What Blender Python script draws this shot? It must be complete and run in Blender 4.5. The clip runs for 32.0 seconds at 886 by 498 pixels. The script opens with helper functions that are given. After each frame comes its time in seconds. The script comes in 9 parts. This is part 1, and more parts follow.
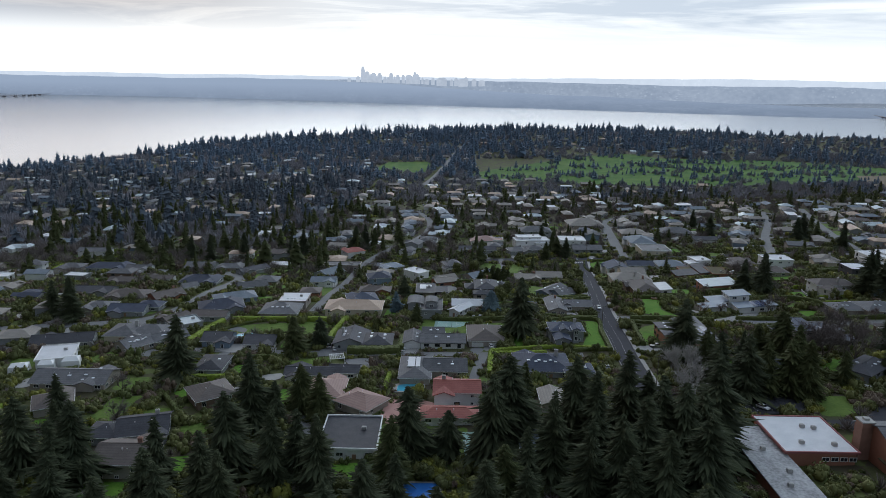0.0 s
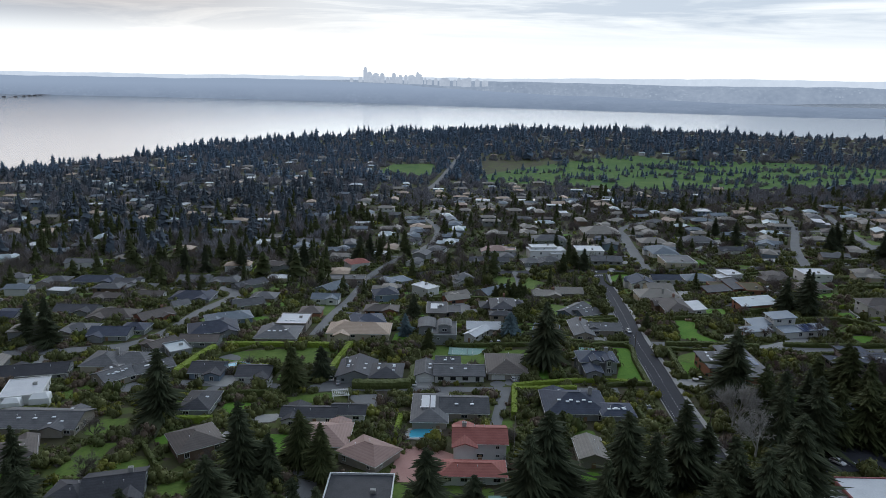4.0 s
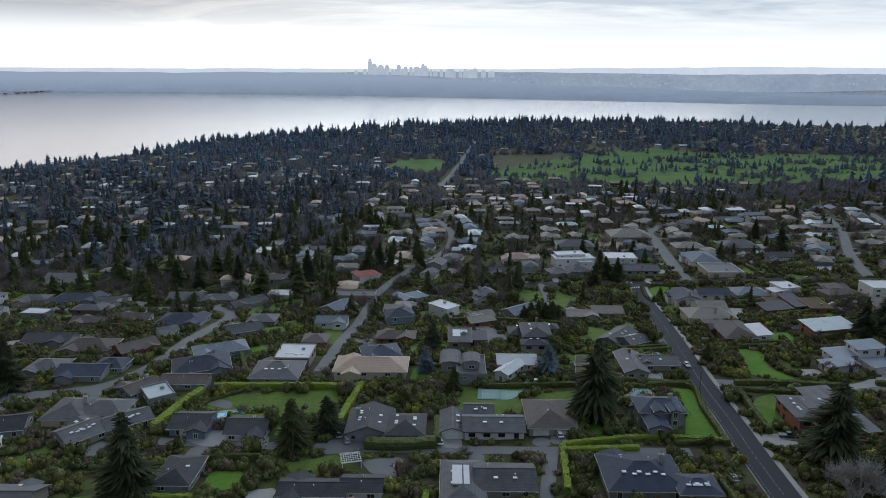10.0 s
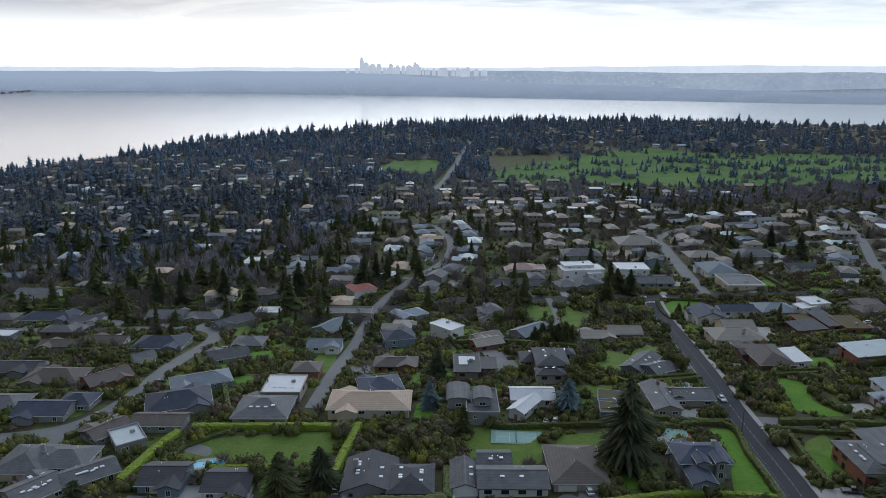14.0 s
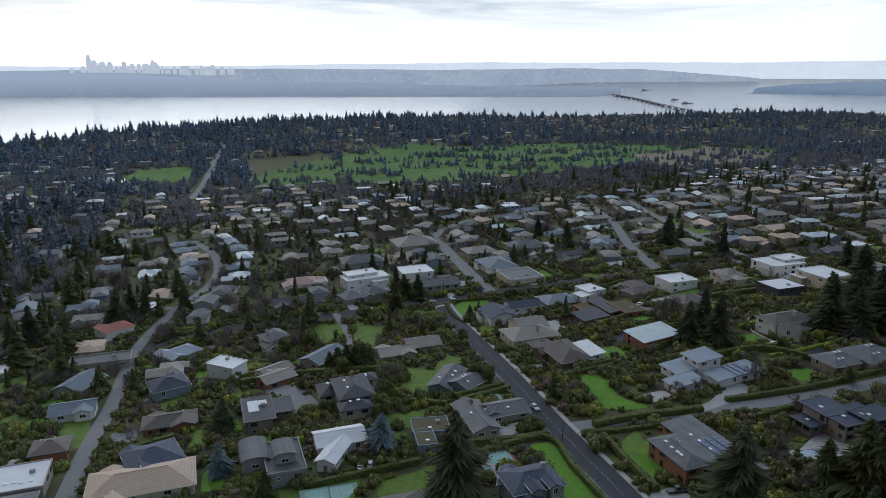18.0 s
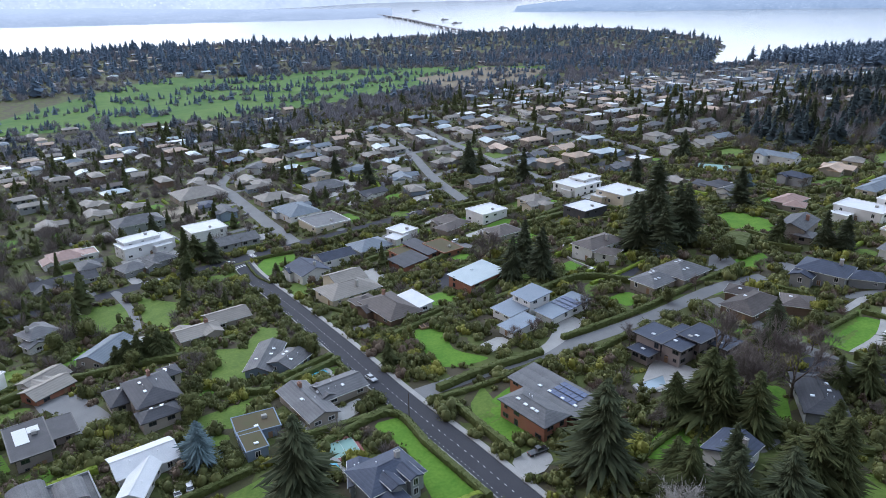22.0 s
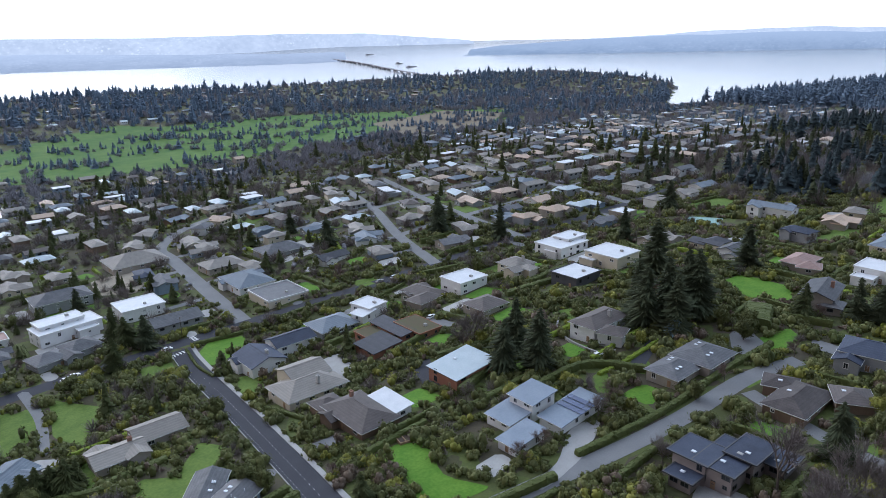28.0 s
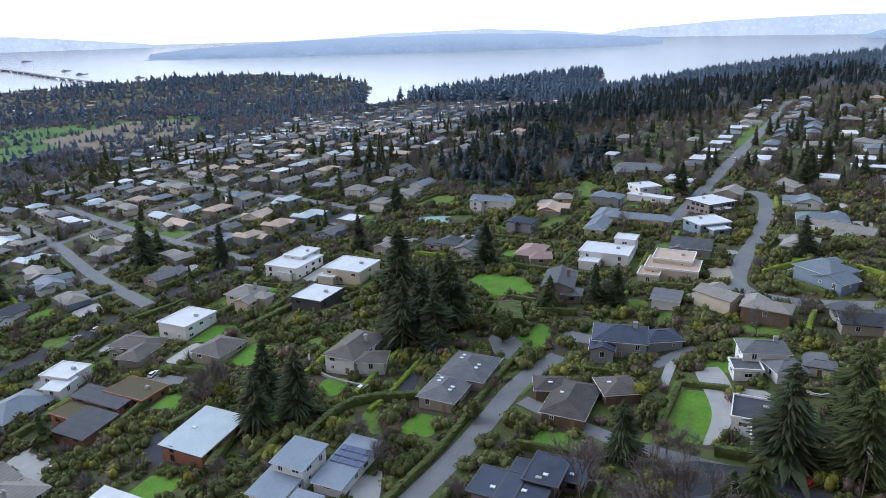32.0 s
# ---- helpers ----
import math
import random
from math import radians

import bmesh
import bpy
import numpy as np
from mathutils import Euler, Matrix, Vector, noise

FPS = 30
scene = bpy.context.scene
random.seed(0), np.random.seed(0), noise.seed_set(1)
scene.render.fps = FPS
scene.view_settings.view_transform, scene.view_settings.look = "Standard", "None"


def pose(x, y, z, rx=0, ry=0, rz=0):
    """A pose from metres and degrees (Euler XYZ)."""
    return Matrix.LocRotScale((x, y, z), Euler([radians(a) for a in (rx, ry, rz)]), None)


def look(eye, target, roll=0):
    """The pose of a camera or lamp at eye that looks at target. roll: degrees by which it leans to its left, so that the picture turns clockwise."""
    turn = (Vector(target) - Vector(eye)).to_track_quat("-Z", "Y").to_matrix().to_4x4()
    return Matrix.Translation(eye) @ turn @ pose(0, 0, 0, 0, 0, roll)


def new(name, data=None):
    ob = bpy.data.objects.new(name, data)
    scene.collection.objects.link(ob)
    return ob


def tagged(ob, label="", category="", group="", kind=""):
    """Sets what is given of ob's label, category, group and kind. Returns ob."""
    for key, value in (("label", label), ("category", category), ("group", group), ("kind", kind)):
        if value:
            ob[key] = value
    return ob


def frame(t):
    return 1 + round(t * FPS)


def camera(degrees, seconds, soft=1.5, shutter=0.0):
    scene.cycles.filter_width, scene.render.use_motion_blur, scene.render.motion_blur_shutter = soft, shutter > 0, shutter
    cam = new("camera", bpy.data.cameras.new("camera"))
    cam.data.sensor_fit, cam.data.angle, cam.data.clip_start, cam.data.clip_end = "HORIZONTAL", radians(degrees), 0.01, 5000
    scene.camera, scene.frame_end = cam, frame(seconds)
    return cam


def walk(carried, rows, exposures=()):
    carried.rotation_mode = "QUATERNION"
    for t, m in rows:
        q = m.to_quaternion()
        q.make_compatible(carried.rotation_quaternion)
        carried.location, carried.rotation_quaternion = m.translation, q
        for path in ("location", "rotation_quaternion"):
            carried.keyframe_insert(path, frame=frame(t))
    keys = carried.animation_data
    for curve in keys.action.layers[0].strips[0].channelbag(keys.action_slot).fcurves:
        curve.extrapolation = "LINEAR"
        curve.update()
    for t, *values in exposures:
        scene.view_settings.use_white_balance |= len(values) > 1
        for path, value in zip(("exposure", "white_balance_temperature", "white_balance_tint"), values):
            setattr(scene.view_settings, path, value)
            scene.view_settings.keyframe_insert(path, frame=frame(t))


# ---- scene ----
cam = camera(64.43, 32.0, soft=0.8)
# seconds, eye, target, roll
PATH = [
    (0, 0.00, -0.00, 172.00, -0.01, 97.30, 148.92, 1.00),
    (0.5, -0.59, 4.28, 171.99, -0.65, 101.63, 149.12, 0.99),
    (1, -1.21, 8.56, 171.94, -1.29, 105.95, 149.25, 0.99),
    (1.5, -1.92, 12.89, 171.92, -2.02, 110.26, 149.11, 0.97),
    (2, -2.67, 17.24, 171.96, -2.77, 114.49, 148.65, 0.96),
    (2.5, -3.44, 21.64, 171.99, -3.59, 118.87, 148.60, 0.95),
    (3, -4.22, 26.12, 172.00, -4.44, 123.38, 148.75, 0.96),
    (3.5, -5.03, 30.59, 172.01, -5.29, 127.87, 148.86, 0.97),
    (5.5, -7.81, 47.17, 172.62, -8.33, 144.54, 149.87, 0.90),
    (6, -8.58, 51.29, 172.73, -9.15, 148.69, 150.06, 0.83),
    (6.5, -9.29, 55.47, 172.77, -9.94, 152.88, 150.17, 0.78),
    (7, -9.99, 59.68, 172.77, -10.73, 157.12, 150.29, 0.73),
    (7.5, -10.64, 63.92, 172.74, -11.46, 161.37, 150.31, 0.67),
    (8, -11.30, 68.20, 172.69, -12.17, 165.66, 150.32, 0.57),
    (8.5, -11.96, 72.46, 172.60, -12.93, 169.94, 150.31, 0.46),
    (9, -12.58, 76.69, 172.56, -13.62, 174.18, 150.33, 0.38),
    (9.5, -13.17, 80.80, 172.54, -14.29, 178.18, 149.83, 0.32),
    (10, -13.72, 84.87, 172.59, -14.89, 181.89, 148.38, 0.29),
    (10.5, -14.35, 88.95, 172.74, -15.55, 185.88, 148.16, 0.25),
    (11, -15.02, 93.00, 172.85, -16.25, 189.93, 148.29, 0.21),
    (11.5, -15.67, 97.07, 172.90, -16.95, 194.00, 148.35, 0.19),
    (12, -16.30, 101.14, 172.87, -17.65, 198.08, 148.37, 0.20),
    (12.5, -16.99, 105.15, 172.84, -18.38, 202.10, 148.37, 0.20),
    (13, -17.71, 109.08, 172.90, -19.14, 206.04, 148.48, 0.20),
    (13.5, -18.48, 112.89, 173.03, -19.92, 209.86, 148.63, 0.22),
    (15.5, -21.36, 127.98, 173.34, -9.00, 224.17, 148.94, 0.08),
    (16, -22.08, 132.01, 173.49, -5.62, 227.56, 149.01, 0.02),
    (16.5, -22.67, 136.14, 173.59, -2.15, 230.89, 149.08, -0.03),
    (17, -23.07, 140.35, 173.62, 1.50, 234.12, 149.08, -0.07),
    (17.5, -23.26, 144.62, 173.58, 5.23, 237.26, 148.97, -0.10),
    (18, -23.30, 148.93, 173.51, 9.00, 240.29, 148.83, -0.17),
    (18.5, -23.17, 153.17, 173.45, 13.51, 242.84, 148.68, -0.28),
    (19, -22.80, 157.35, 173.45, 18.02, 245.18, 148.57, -0.43),
    (19.5, -22.21, 161.51, 173.44, 22.76, 247.27, 148.50, -0.59),
    (20, -21.46, 165.54, 173.36, 28.41, 248.53, 148.32, -0.70),
    (20.5, -20.63, 169.52, 173.27, 34.38, 248.92, 147.39, -0.78),
    (21, -19.68, 173.63, 173.42, 37.50, 248.48, 139.85, -0.87),
    (21.5, -18.45, 177.63, 173.75, 38.57, 252.12, 139.11, -0.92),
    (22, -17.02, 181.42, 174.02, 39.68, 256.11, 139.28, -0.92),
    (22.5, -15.44, 185.08, 174.22, 40.91, 260.00, 139.40, -0.93),
    (23, -13.76, 188.65, 174.38, 42.32, 263.89, 139.82, -0.95),
    (23.5, -12.04, 192.09, 174.52, 44.02, 267.97, 141.34, -0.98),
    (24, -10.26, 195.43, 174.60, 45.82, 271.95, 142.97, -1.02),
    (24.5, -8.30, 198.79, 174.67, 47.80, 275.91, 144.55, -1.02),
    (26.5, 0.70, 213.13, 173.97, 58.97, 288.92, 144.62, -1.10),
    (27, 2.88, 216.77, 173.82, 62.98, 291.09, 144.42, -1.15),
    (27.5, 5.06, 220.31, 173.66, 66.41, 293.58, 144.20, -1.16),
    (28, 7.24, 223.73, 173.46, 69.80, 295.97, 143.99, -1.17),
    (28.5, 9.49, 227.08, 173.20, 73.24, 298.26, 143.71, -1.18),
    (29, 11.89, 230.46, 172.91, 77.23, 300.16, 143.37, -1.19),
    (29.5, 14.42, 233.97, 172.63, 84.28, 299.08, 142.94, -1.19),
    (30, 16.92, 237.51, 172.33, 90.81, 297.97, 142.57, -1.21),
    (30.5, 19.41, 240.99, 172.04, 96.99, 296.58, 142.17, -1.21),
    (31, 21.93, 244.36, 171.71, 102.88, 294.91, 141.82, -1.20),
    (31.5, 24.52, 247.67, 171.33, 108.49, 293.02, 141.46, -1.21),
    (32, 27.16, 250.98, 170.99, 113.60, 291.42, 141.12, -1.23),
]
# the clip's camera brightens as it tilts down and turns from the bright west
EXPOSURES = [(0, 0.8, 6080, 8), (4, 0.75, 6080, 8), (7, 0.66, 6080, 8), (9, 0.62, 6080, 8), (12, 0.85, 6080, 8), (19, 0.8, 6080, 8), (20.4, 0.95, 6060, 9), (21.2, 1.45, 6000, 11), (22.2, 2.0, 5890, 12), (23, 2.24, 5860, 12), (24, 2.1, 5850, 12), (27, 1.66, 5860, 12), (32, 1.74, 5860, 12)]
walk(cam, [(r[0], look(r[1:4], r[4:7], r[7])) for r in PATH], EXPOSURES)
# ---- world ----
world = bpy.data.worlds.new("overcast_sky")
scene.world = world
world.use_nodes = True
wt = world.node_tree
wt.nodes.clear()


def wnode(kind, **sets):
    n = wt.nodes.new(kind)
    for k, v in sets.items():
        n.inputs[k].default_value = v
    return n


SUN_AZ, SUN_EL = radians(-14), radians(16)
sky = wnode("ShaderNodeTexSky")
sky.sky_type, sky.sun_disc = "NISHITA", False
sky.sun_elevation, sky.sun_rotation = SUN_EL, SUN_AZ
sky.air_density, sky.dust_density = 1.0, 3.0
sky_dim = wnode("ShaderNodeVectorMath")
sky_dim.operation = "SCALE"
sky_dim.inputs["Scale"].default_value = 0.10
wt.links.new(sky.outputs["Color"], sky_dim.inputs[0])
# a cloud deck over the whole sky: brightest low in the west, where the sun stands behind it, dimmer and bluer overhead and behind
tc = wnode("ShaderNodeTexCoord")
sep = wnode("ShaderNodeSeparateXYZ")
wt.links.new(tc.outputs["Generated"], sep.inputs[0])


def wmath(op, a, b=None, c=None):
    n = wnode("ShaderNodeMath")
    n.operation = op
    for i, v in enumerate((a, b, c)):
        if isinstance(v, (int, float)):
            n.inputs[i].default_value = v
        elif v is not None:
            wt.links.new(v, n.inputs[i])
    return n.outputs[0]


def wrange(v, a, b, c, d):
    n = wnode("ShaderNodeMapRange")
    n.interpolation_type = "SMOOTHSTEP"
    for k, q in zip((1, 2, 3, 4), (a, b, c, d)):
        n.inputs[k].default_value = q
    wt.links.new(v, n.inputs[0])
    return n.outputs[0]


cmap = wnode("ShaderNodeMapping")
cmap.inputs["Scale"].default_value = (1.0, 1.0, 13.0)
cmap.inputs["Location"].default_value = (0.62, 0.3, 0.2)
wt.links.new(tc.outputs["Generated"], cmap.inputs[0])
cn = wnode("ShaderNodeTexNoise", Scale=2.1, Detail=8.0, Roughness=0.60, Distortion=0.5)
wt.links.new(cmap.outputs[0], cn.inputs["Vector"])
cr = wnode("ShaderNodeValToRGB")
cr.color_ramp.elements[0].position, cr.color_ramp.elements[0].color = 0.42, (1.0, 0.985, 0.945, 1)
cr.color_ramp.elements[1].position, cr.color_ramp.elements[1].color = 0.60, (0.56, 0.605, 0.66, 1)
# the deck thickens towards the south
south = wrange(sep.outputs["X"], -0.45, 0.0, 0.10, 0.0)
wt.links.new(wmath("ADD", cn.outputs["Fac"], south), cr.inputs[0])
low = wnode("ShaderNodeMix")
low.data_type = "RGBA"
low.inputs[6].default_value = (1.0, 0.985, 0.945, 1)
wt.links.new(wrange(sep.outputs["Z"], 0.035, 0.085, 0.0, 1.0), low.inputs[0])
wt.links.new(cr.outputs[0], low.inputs[7])
west = wmath("ADD", wmath("MULTIPLY", sep.outputs["Y"], math.cos(SUN_AZ)), wmath("MULTIPLY", sep.outputs["X"], math.sin(SUN_AZ)))
glow = wmath("MULTIPLY", wrange(west, -0.75, 0.80, 0.47, 1.0), wrange(sep.outputs["Z"], 0.10, 0.32, 0.90, 0.90))
# the sun behind the clouds
sd = (math.sin(SUN_AZ) * math.cos(SUN_EL), math.cos(SUN_AZ) * math.cos(SUN_EL), math.sin(SUN_EL))
near_sun = wmath("ADD", wmath("ADD", wmath("MULTIPLY", sep.outputs["X"], sd[0]), wmath("MULTIPLY", sep.outputs["Y"], sd[1])), wmath("MULTIPLY", sep.outputs["Z"], sd[2]))
halo = wmath("MULTIPLY", wrange(near_sun, 0.70, 1.0, 0.0, 1.3), wrange(sep.outputs["Z"], 0.13, 0.28, 0.0, 1.0))
glow = wmath("ADD", glow, halo)
tint = wnode("ShaderNodeMix")
tint.data_type = "RGBA"
tint.inputs[6].default_value, tint.inputs[7].default_value = (0.80, 0.935, 1.14, 1), (1, 1, 1, 1)
tint.clamp_factor = True
wt.links.new(wmath("MULTIPLY", glow, wrange(sep.outputs["Z"], 0.12, 0.45, 1.0, 0.15)), tint.inputs[0])
lit = wnode("ShaderNodeMix")
lit.data_type, lit.blend_type = "RGBA", "MULTIPLY"
lit.inputs[0].default_value = 1.0
wt.links.new(low.outputs[2], lit.inputs[6])
wt.links.new(tint.outputs[2], lit.inputs[7])
lit2 = wnode("ShaderNodeVectorMath")
lit2.operation = "SCALE"
wt.links.new(lit.outputs[2], lit2.inputs[0])
wt.links.new(wmath("MULTIPLY", glow, 0.74), lit2.inputs["Scale"])
deck = wnode("ShaderNodeMix")
deck.data_type = "RGBA"
deck.inputs[0].default_value = 0.98
wt.links.new(sky_dim.outputs[0], deck.inputs[6])
wt.links.new(lit2.outputs[0], deck.inputs[7])
# a thick bank of cloud stands over the south end of the lake, dull mauve
bank = wmath("MULTIPLY", wrange(sep.outputs["X"], -0.48, -0.12, 1.0, 0.0), wrange(sep.outputs["Z"], 0.045, 0.135, 0.0, 1.0))
thick = wnode("ShaderNodeMix")
thick.data_type, thick.blend_type = "RGBA", "MULTIPLY"
thick.inputs[7].default_value = (0.34, 0.262, 0.245, 1)
wt.links.new(bank, thick.inputs[0])
wt.links.new(deck.outputs[2], thick.inputs[6])
bg = wnode("ShaderNodeBackground", Strength=1.0)
wt.links.new(thick.outputs[2], bg.inputs["Color"])
wo = wnode("ShaderNodeOutputWorld")
wt.links.new(bg.outputs[0], wo.inputs["Surface"])

sun = new("sun", bpy.data.lights.new("sun", "SUN"))
sun.data.energy, sun.data.angle, sun.data.color = 0.38, radians(70), (1.0, 0.95, 0.88)
sun.matrix_basis = look((0, 0, 0), (-math.sin(SUN_AZ) * math.cos(SUN_EL), -math.cos(SUN_AZ) * math.cos(SUN_EL), -math.sin(SUN_EL)))

# ---- materials ----
def mat(name, base, alt, rough=0.85, scale=0.6, fine=9.0, bump=0.25, metal=0.0, spread=0.5, dots=0.0, per_object=0.0, per_island=0.0, spec=0.3):
    """A worn surface: two colours mixed by stains and grain, with fine relief."""
    m = bpy.data.materials.new(name)
    m.use_nodes = True
    t = m.node_tree
    p = t.nodes["Principled BSDF"]
    p.inputs["Roughness"].default_value, p.inputs["Metallic"].default_value = rough, metal
    p.inputs["Specular IOR Level"].default_value = spec
    g = t.nodes.new("ShaderNodeNewGeometry")
    a = t.nodes.new("ShaderNodeTexNoise")
    a.inputs["Scale"].default_value, a.inputs["Detail"].default_value = scale, 4
    b = t.nodes.new("ShaderNodeTexNoise")
    b.inputs["Scale"].default_value, b.inputs["Detail"].default_value = fine, 3
    for n in (a, b):
        t.links.new(g.outputs["Position"], n.inputs["Vector"])
    s = t.nodes.new("ShaderNodeMath")
    s.operation = "ADD"
    t.links.new(a.outputs["Fac"], s.inputs[0])
    t.links.new(b.outputs["Fac"], s.inputs[1])
    last = s
    for amount, node, out in ((per_object, "ShaderNodeObjectInfo", "Random"), (per_island, "ShaderNodeNewGeometry", "Random Per Island")):
        if amount:
            o = t.nodes.new(node)
            k = t.nodes.new("ShaderNodeMath")
            k.operation = "MULTIPLY_ADD"
            k.inputs[1].default_value = amount
            t.links.new(o.outputs[out], k.inputs[0])
            t.links.new(last.outputs[0], k.inputs[2])
            last = k
    r = t.nodes.new("ShaderNodeMapRange")
    mid = 1.0 + (per_object + per_island) / 2
    r.inputs[1].default_value, r.inputs[2].default_value = mid - spread, mid + spread
    t.links.new(last.outputs[0], r.inputs[0])
    x = t.nodes.new("ShaderNodeMix")
    x.data_type = "RGBA"
    x.inputs[6].default_value, x.inputs[7].default_value = (*base, 1), (*alt, 1)
    t.links.new(r.outputs[0], x.inputs[0])
    t.links.new(x.outputs[2], p.inputs["Base Color"])
    if bump:
        u = t.nodes.new("ShaderNodeBump")
        u.inputs["Strength"].default_value, u.inputs["Distance"].default_value = bump, 0.05
        t.links.new(b.outputs["Fac"], u.inputs["Height"])
        t.links.new(u.outputs[0], p.inputs["Normal"])
    return m


def courses(m, size, depth=0.5, dark=0.75):
    """Adds rows of shingle courses, across the slope, to a roof material."""
    t = m.node_tree
    p = t.nodes["Principled BSDF"]
    g = t.nodes.new("ShaderNodeNewGeometry")
    w = t.nodes.new("ShaderNodeTexWave")
    w.bands_direction, w.wave_profile = "Z", "SAW"
    w.inputs["Scale"].default_value = 0.31 / size
    w.inputs["Distortion"].default_value, w.inputs["Detail"].default_value = 0.6, 2
    t.links.new(g.outputs["Position"], w.inputs["Vector"])
    src = p.inputs["Base Color"].links[0].from_socket
    x = t.nodes.new("ShaderNodeMix")
    x.data_type, x.blend_type = "RGBA", "MULTIPLY"
    x.inputs[0].default_value = depth
    q = t.nodes.new("ShaderNodeMapRange")
    q.inputs[3].default_value, q.inputs[4].default_value = dark, 1.1
    t.links.new(w.outputs["Fac"], q.inputs[0])
    t.links.new(src, x.inputs[6])
    t.links.new(q.outputs[0], x.inputs[7])
    t.links.new(x.outputs[2], p.inputs["Base Color"])
    return m


M = {}
for nm, c1, c2 in (("grey", (0.062, 0.064, 0.070), (0.170, 0.169, 0.172)), ("dark", (0.030, 0.032, 0.039), (0.078, 0.078, 0.088)),
                   ("blue", (0.026, 0.033, 0.056), (0.066, 0.080, 0.118)), ("bluegrey", (0.13, 0.16, 0.19), (0.22, 0.25, 0.28)),
                   ("brown", (0.085, 0.070, 0.062), (0.155, 0.13, 0.115)), ("tan", (0.20, 0.18, 0.155), (0.32, 0.29, 0.25)),
                   ("red", (0.26, 0.075, 0.06), (0.40, 0.14, 0.11)), ("pink", (0.27, 0.17, 0.14), (0.40, 0.27, 0.23)),
                   ("peach", (0.42, 0.31, 0.22), (0.56, 0.43, 0.33)), ("thatch", (0.055, 0.044, 0.040), (0.125, 0.104, 0.094))):
    M["roof_" + nm] = courses(mat("roof_" + nm, c1, c2, rough=0.70, scale=0.35, fine=3.0, bump=0.5, per_object=0.6, spread=0.48, spec=0.35), 0.34, 0.5, 0.65)
M["roof_white"] = mat("roof_white", (0.50, 0.515, 0.53), (0.70, 0.705, 0.71), rough=0.6, scale=0.25, fine=3.0, bump=0.1)
M["roof_metal"] = mat("roof_metal", (0.34, 0.40, 0.42), (0.50, 0.56, 0.57), rough=0.45, scale=0.2, fine=2.0, bump=0.05)
M["roof_slate"] = mat("roof_slate", (0.17, 0.205, 0.25), (0.26, 0.30, 0.345), rough=0.5, scale=0.2, fine=2.0, bump=0.05)
M["roof_moss"] = mat("roof_moss", (0.12, 0.08, 0.055), (0.09, 0.10, 0.045), rough=0.95, scale=0.22, fine=3.0)
for nm, c1, c2 in (("white", (0.66, 0.66, 0.64), (0.80, 0.80, 0.78)), ("cream", (0.55, 0.48, 0.36), (0.66, 0.60, 0.47)), ("grey", (0.24, 0.25, 0.25), (0.34, 0.35, 0.35)),
                   ("blue", (0.17, 0.22, 0.28), (0.25, 0.31, 0.38)), ("brown", (0.14, 0.095, 0.065), (0.22, 0.155, 0.11)), ("brick", (0.27, 0.12, 0.075), (0.36, 0.17, 0.11)),
                   ("tan", (0.30, 0.265, 0.22), (0.41, 0.37, 0.32)), ("dark", (0.06, 0.06, 0.065), (0.10, 0.10, 0.105)), ("taupe", (0.24, 0.20, 0.185), (0.32, 0.28, 0.26))):
    M["wall_" + nm] = mat("wall_" + nm, c1, c2, rough=0.85, scale=0.5, fine=8.0, bump=0.15, per_object=0.3)
M["trim"] = mat("trim_paint", (0.68, 0.68, 0.66), (0.80, 0.80, 0.78), rough=0.5, bump=0.05)
M["trim_dark"] = mat("trim_dark", (0.05, 0.05, 0.055), (0.09, 0.09, 0.09), rough=0.5, bump=0.05)
M["brick"] = mat("chimney_brick", (0.22, 0.12, 0.085), (0.34, 0.20, 0.15), rough=0.9, fine=14.0)
M["stone"] = mat("pale_stone", (0.32, 0.31, 0.29), (0.46, 0.45, 0.42), rough=0.9, fine=6.0)
M["asphalt"] = mat("asphalt", (0.040, 0.041, 0.048), (0.062, 0.062, 0.070), rough=0.92, scale=0.12, fine=4.0, spec=0.2)
M["asphalt_old"] = mat("asphalt_old", (0.135, 0.137, 0.140), (0.215, 0.214, 0.210), rough=0.85, scale=0.15, fine=3.0)
M["concrete"] = mat("concrete", (0.27, 0.265, 0.25), (0.40, 0.39, 0.37), rough=0.9, scale=0.3, fine=5.0)
M["pink_paving"] = mat("pink_paving", (0.36, 0.19, 0.16), (0.47, 0.28, 0.24), rough=0.85, scale=0.3, fine=3.0)
M["line"] = mat("road_paint", (0.55, 0.55, 0.53), (0.75, 0.75, 0.72), rough=0.7, bump=0.0)
M["ground"] = mat("ground_cover", (0.9, 0.9, 0.9), (1.25, 1.2, 1.1), rough=0.95, scale=0.25, fine=1.6, bump=0.8, spread=0.3)


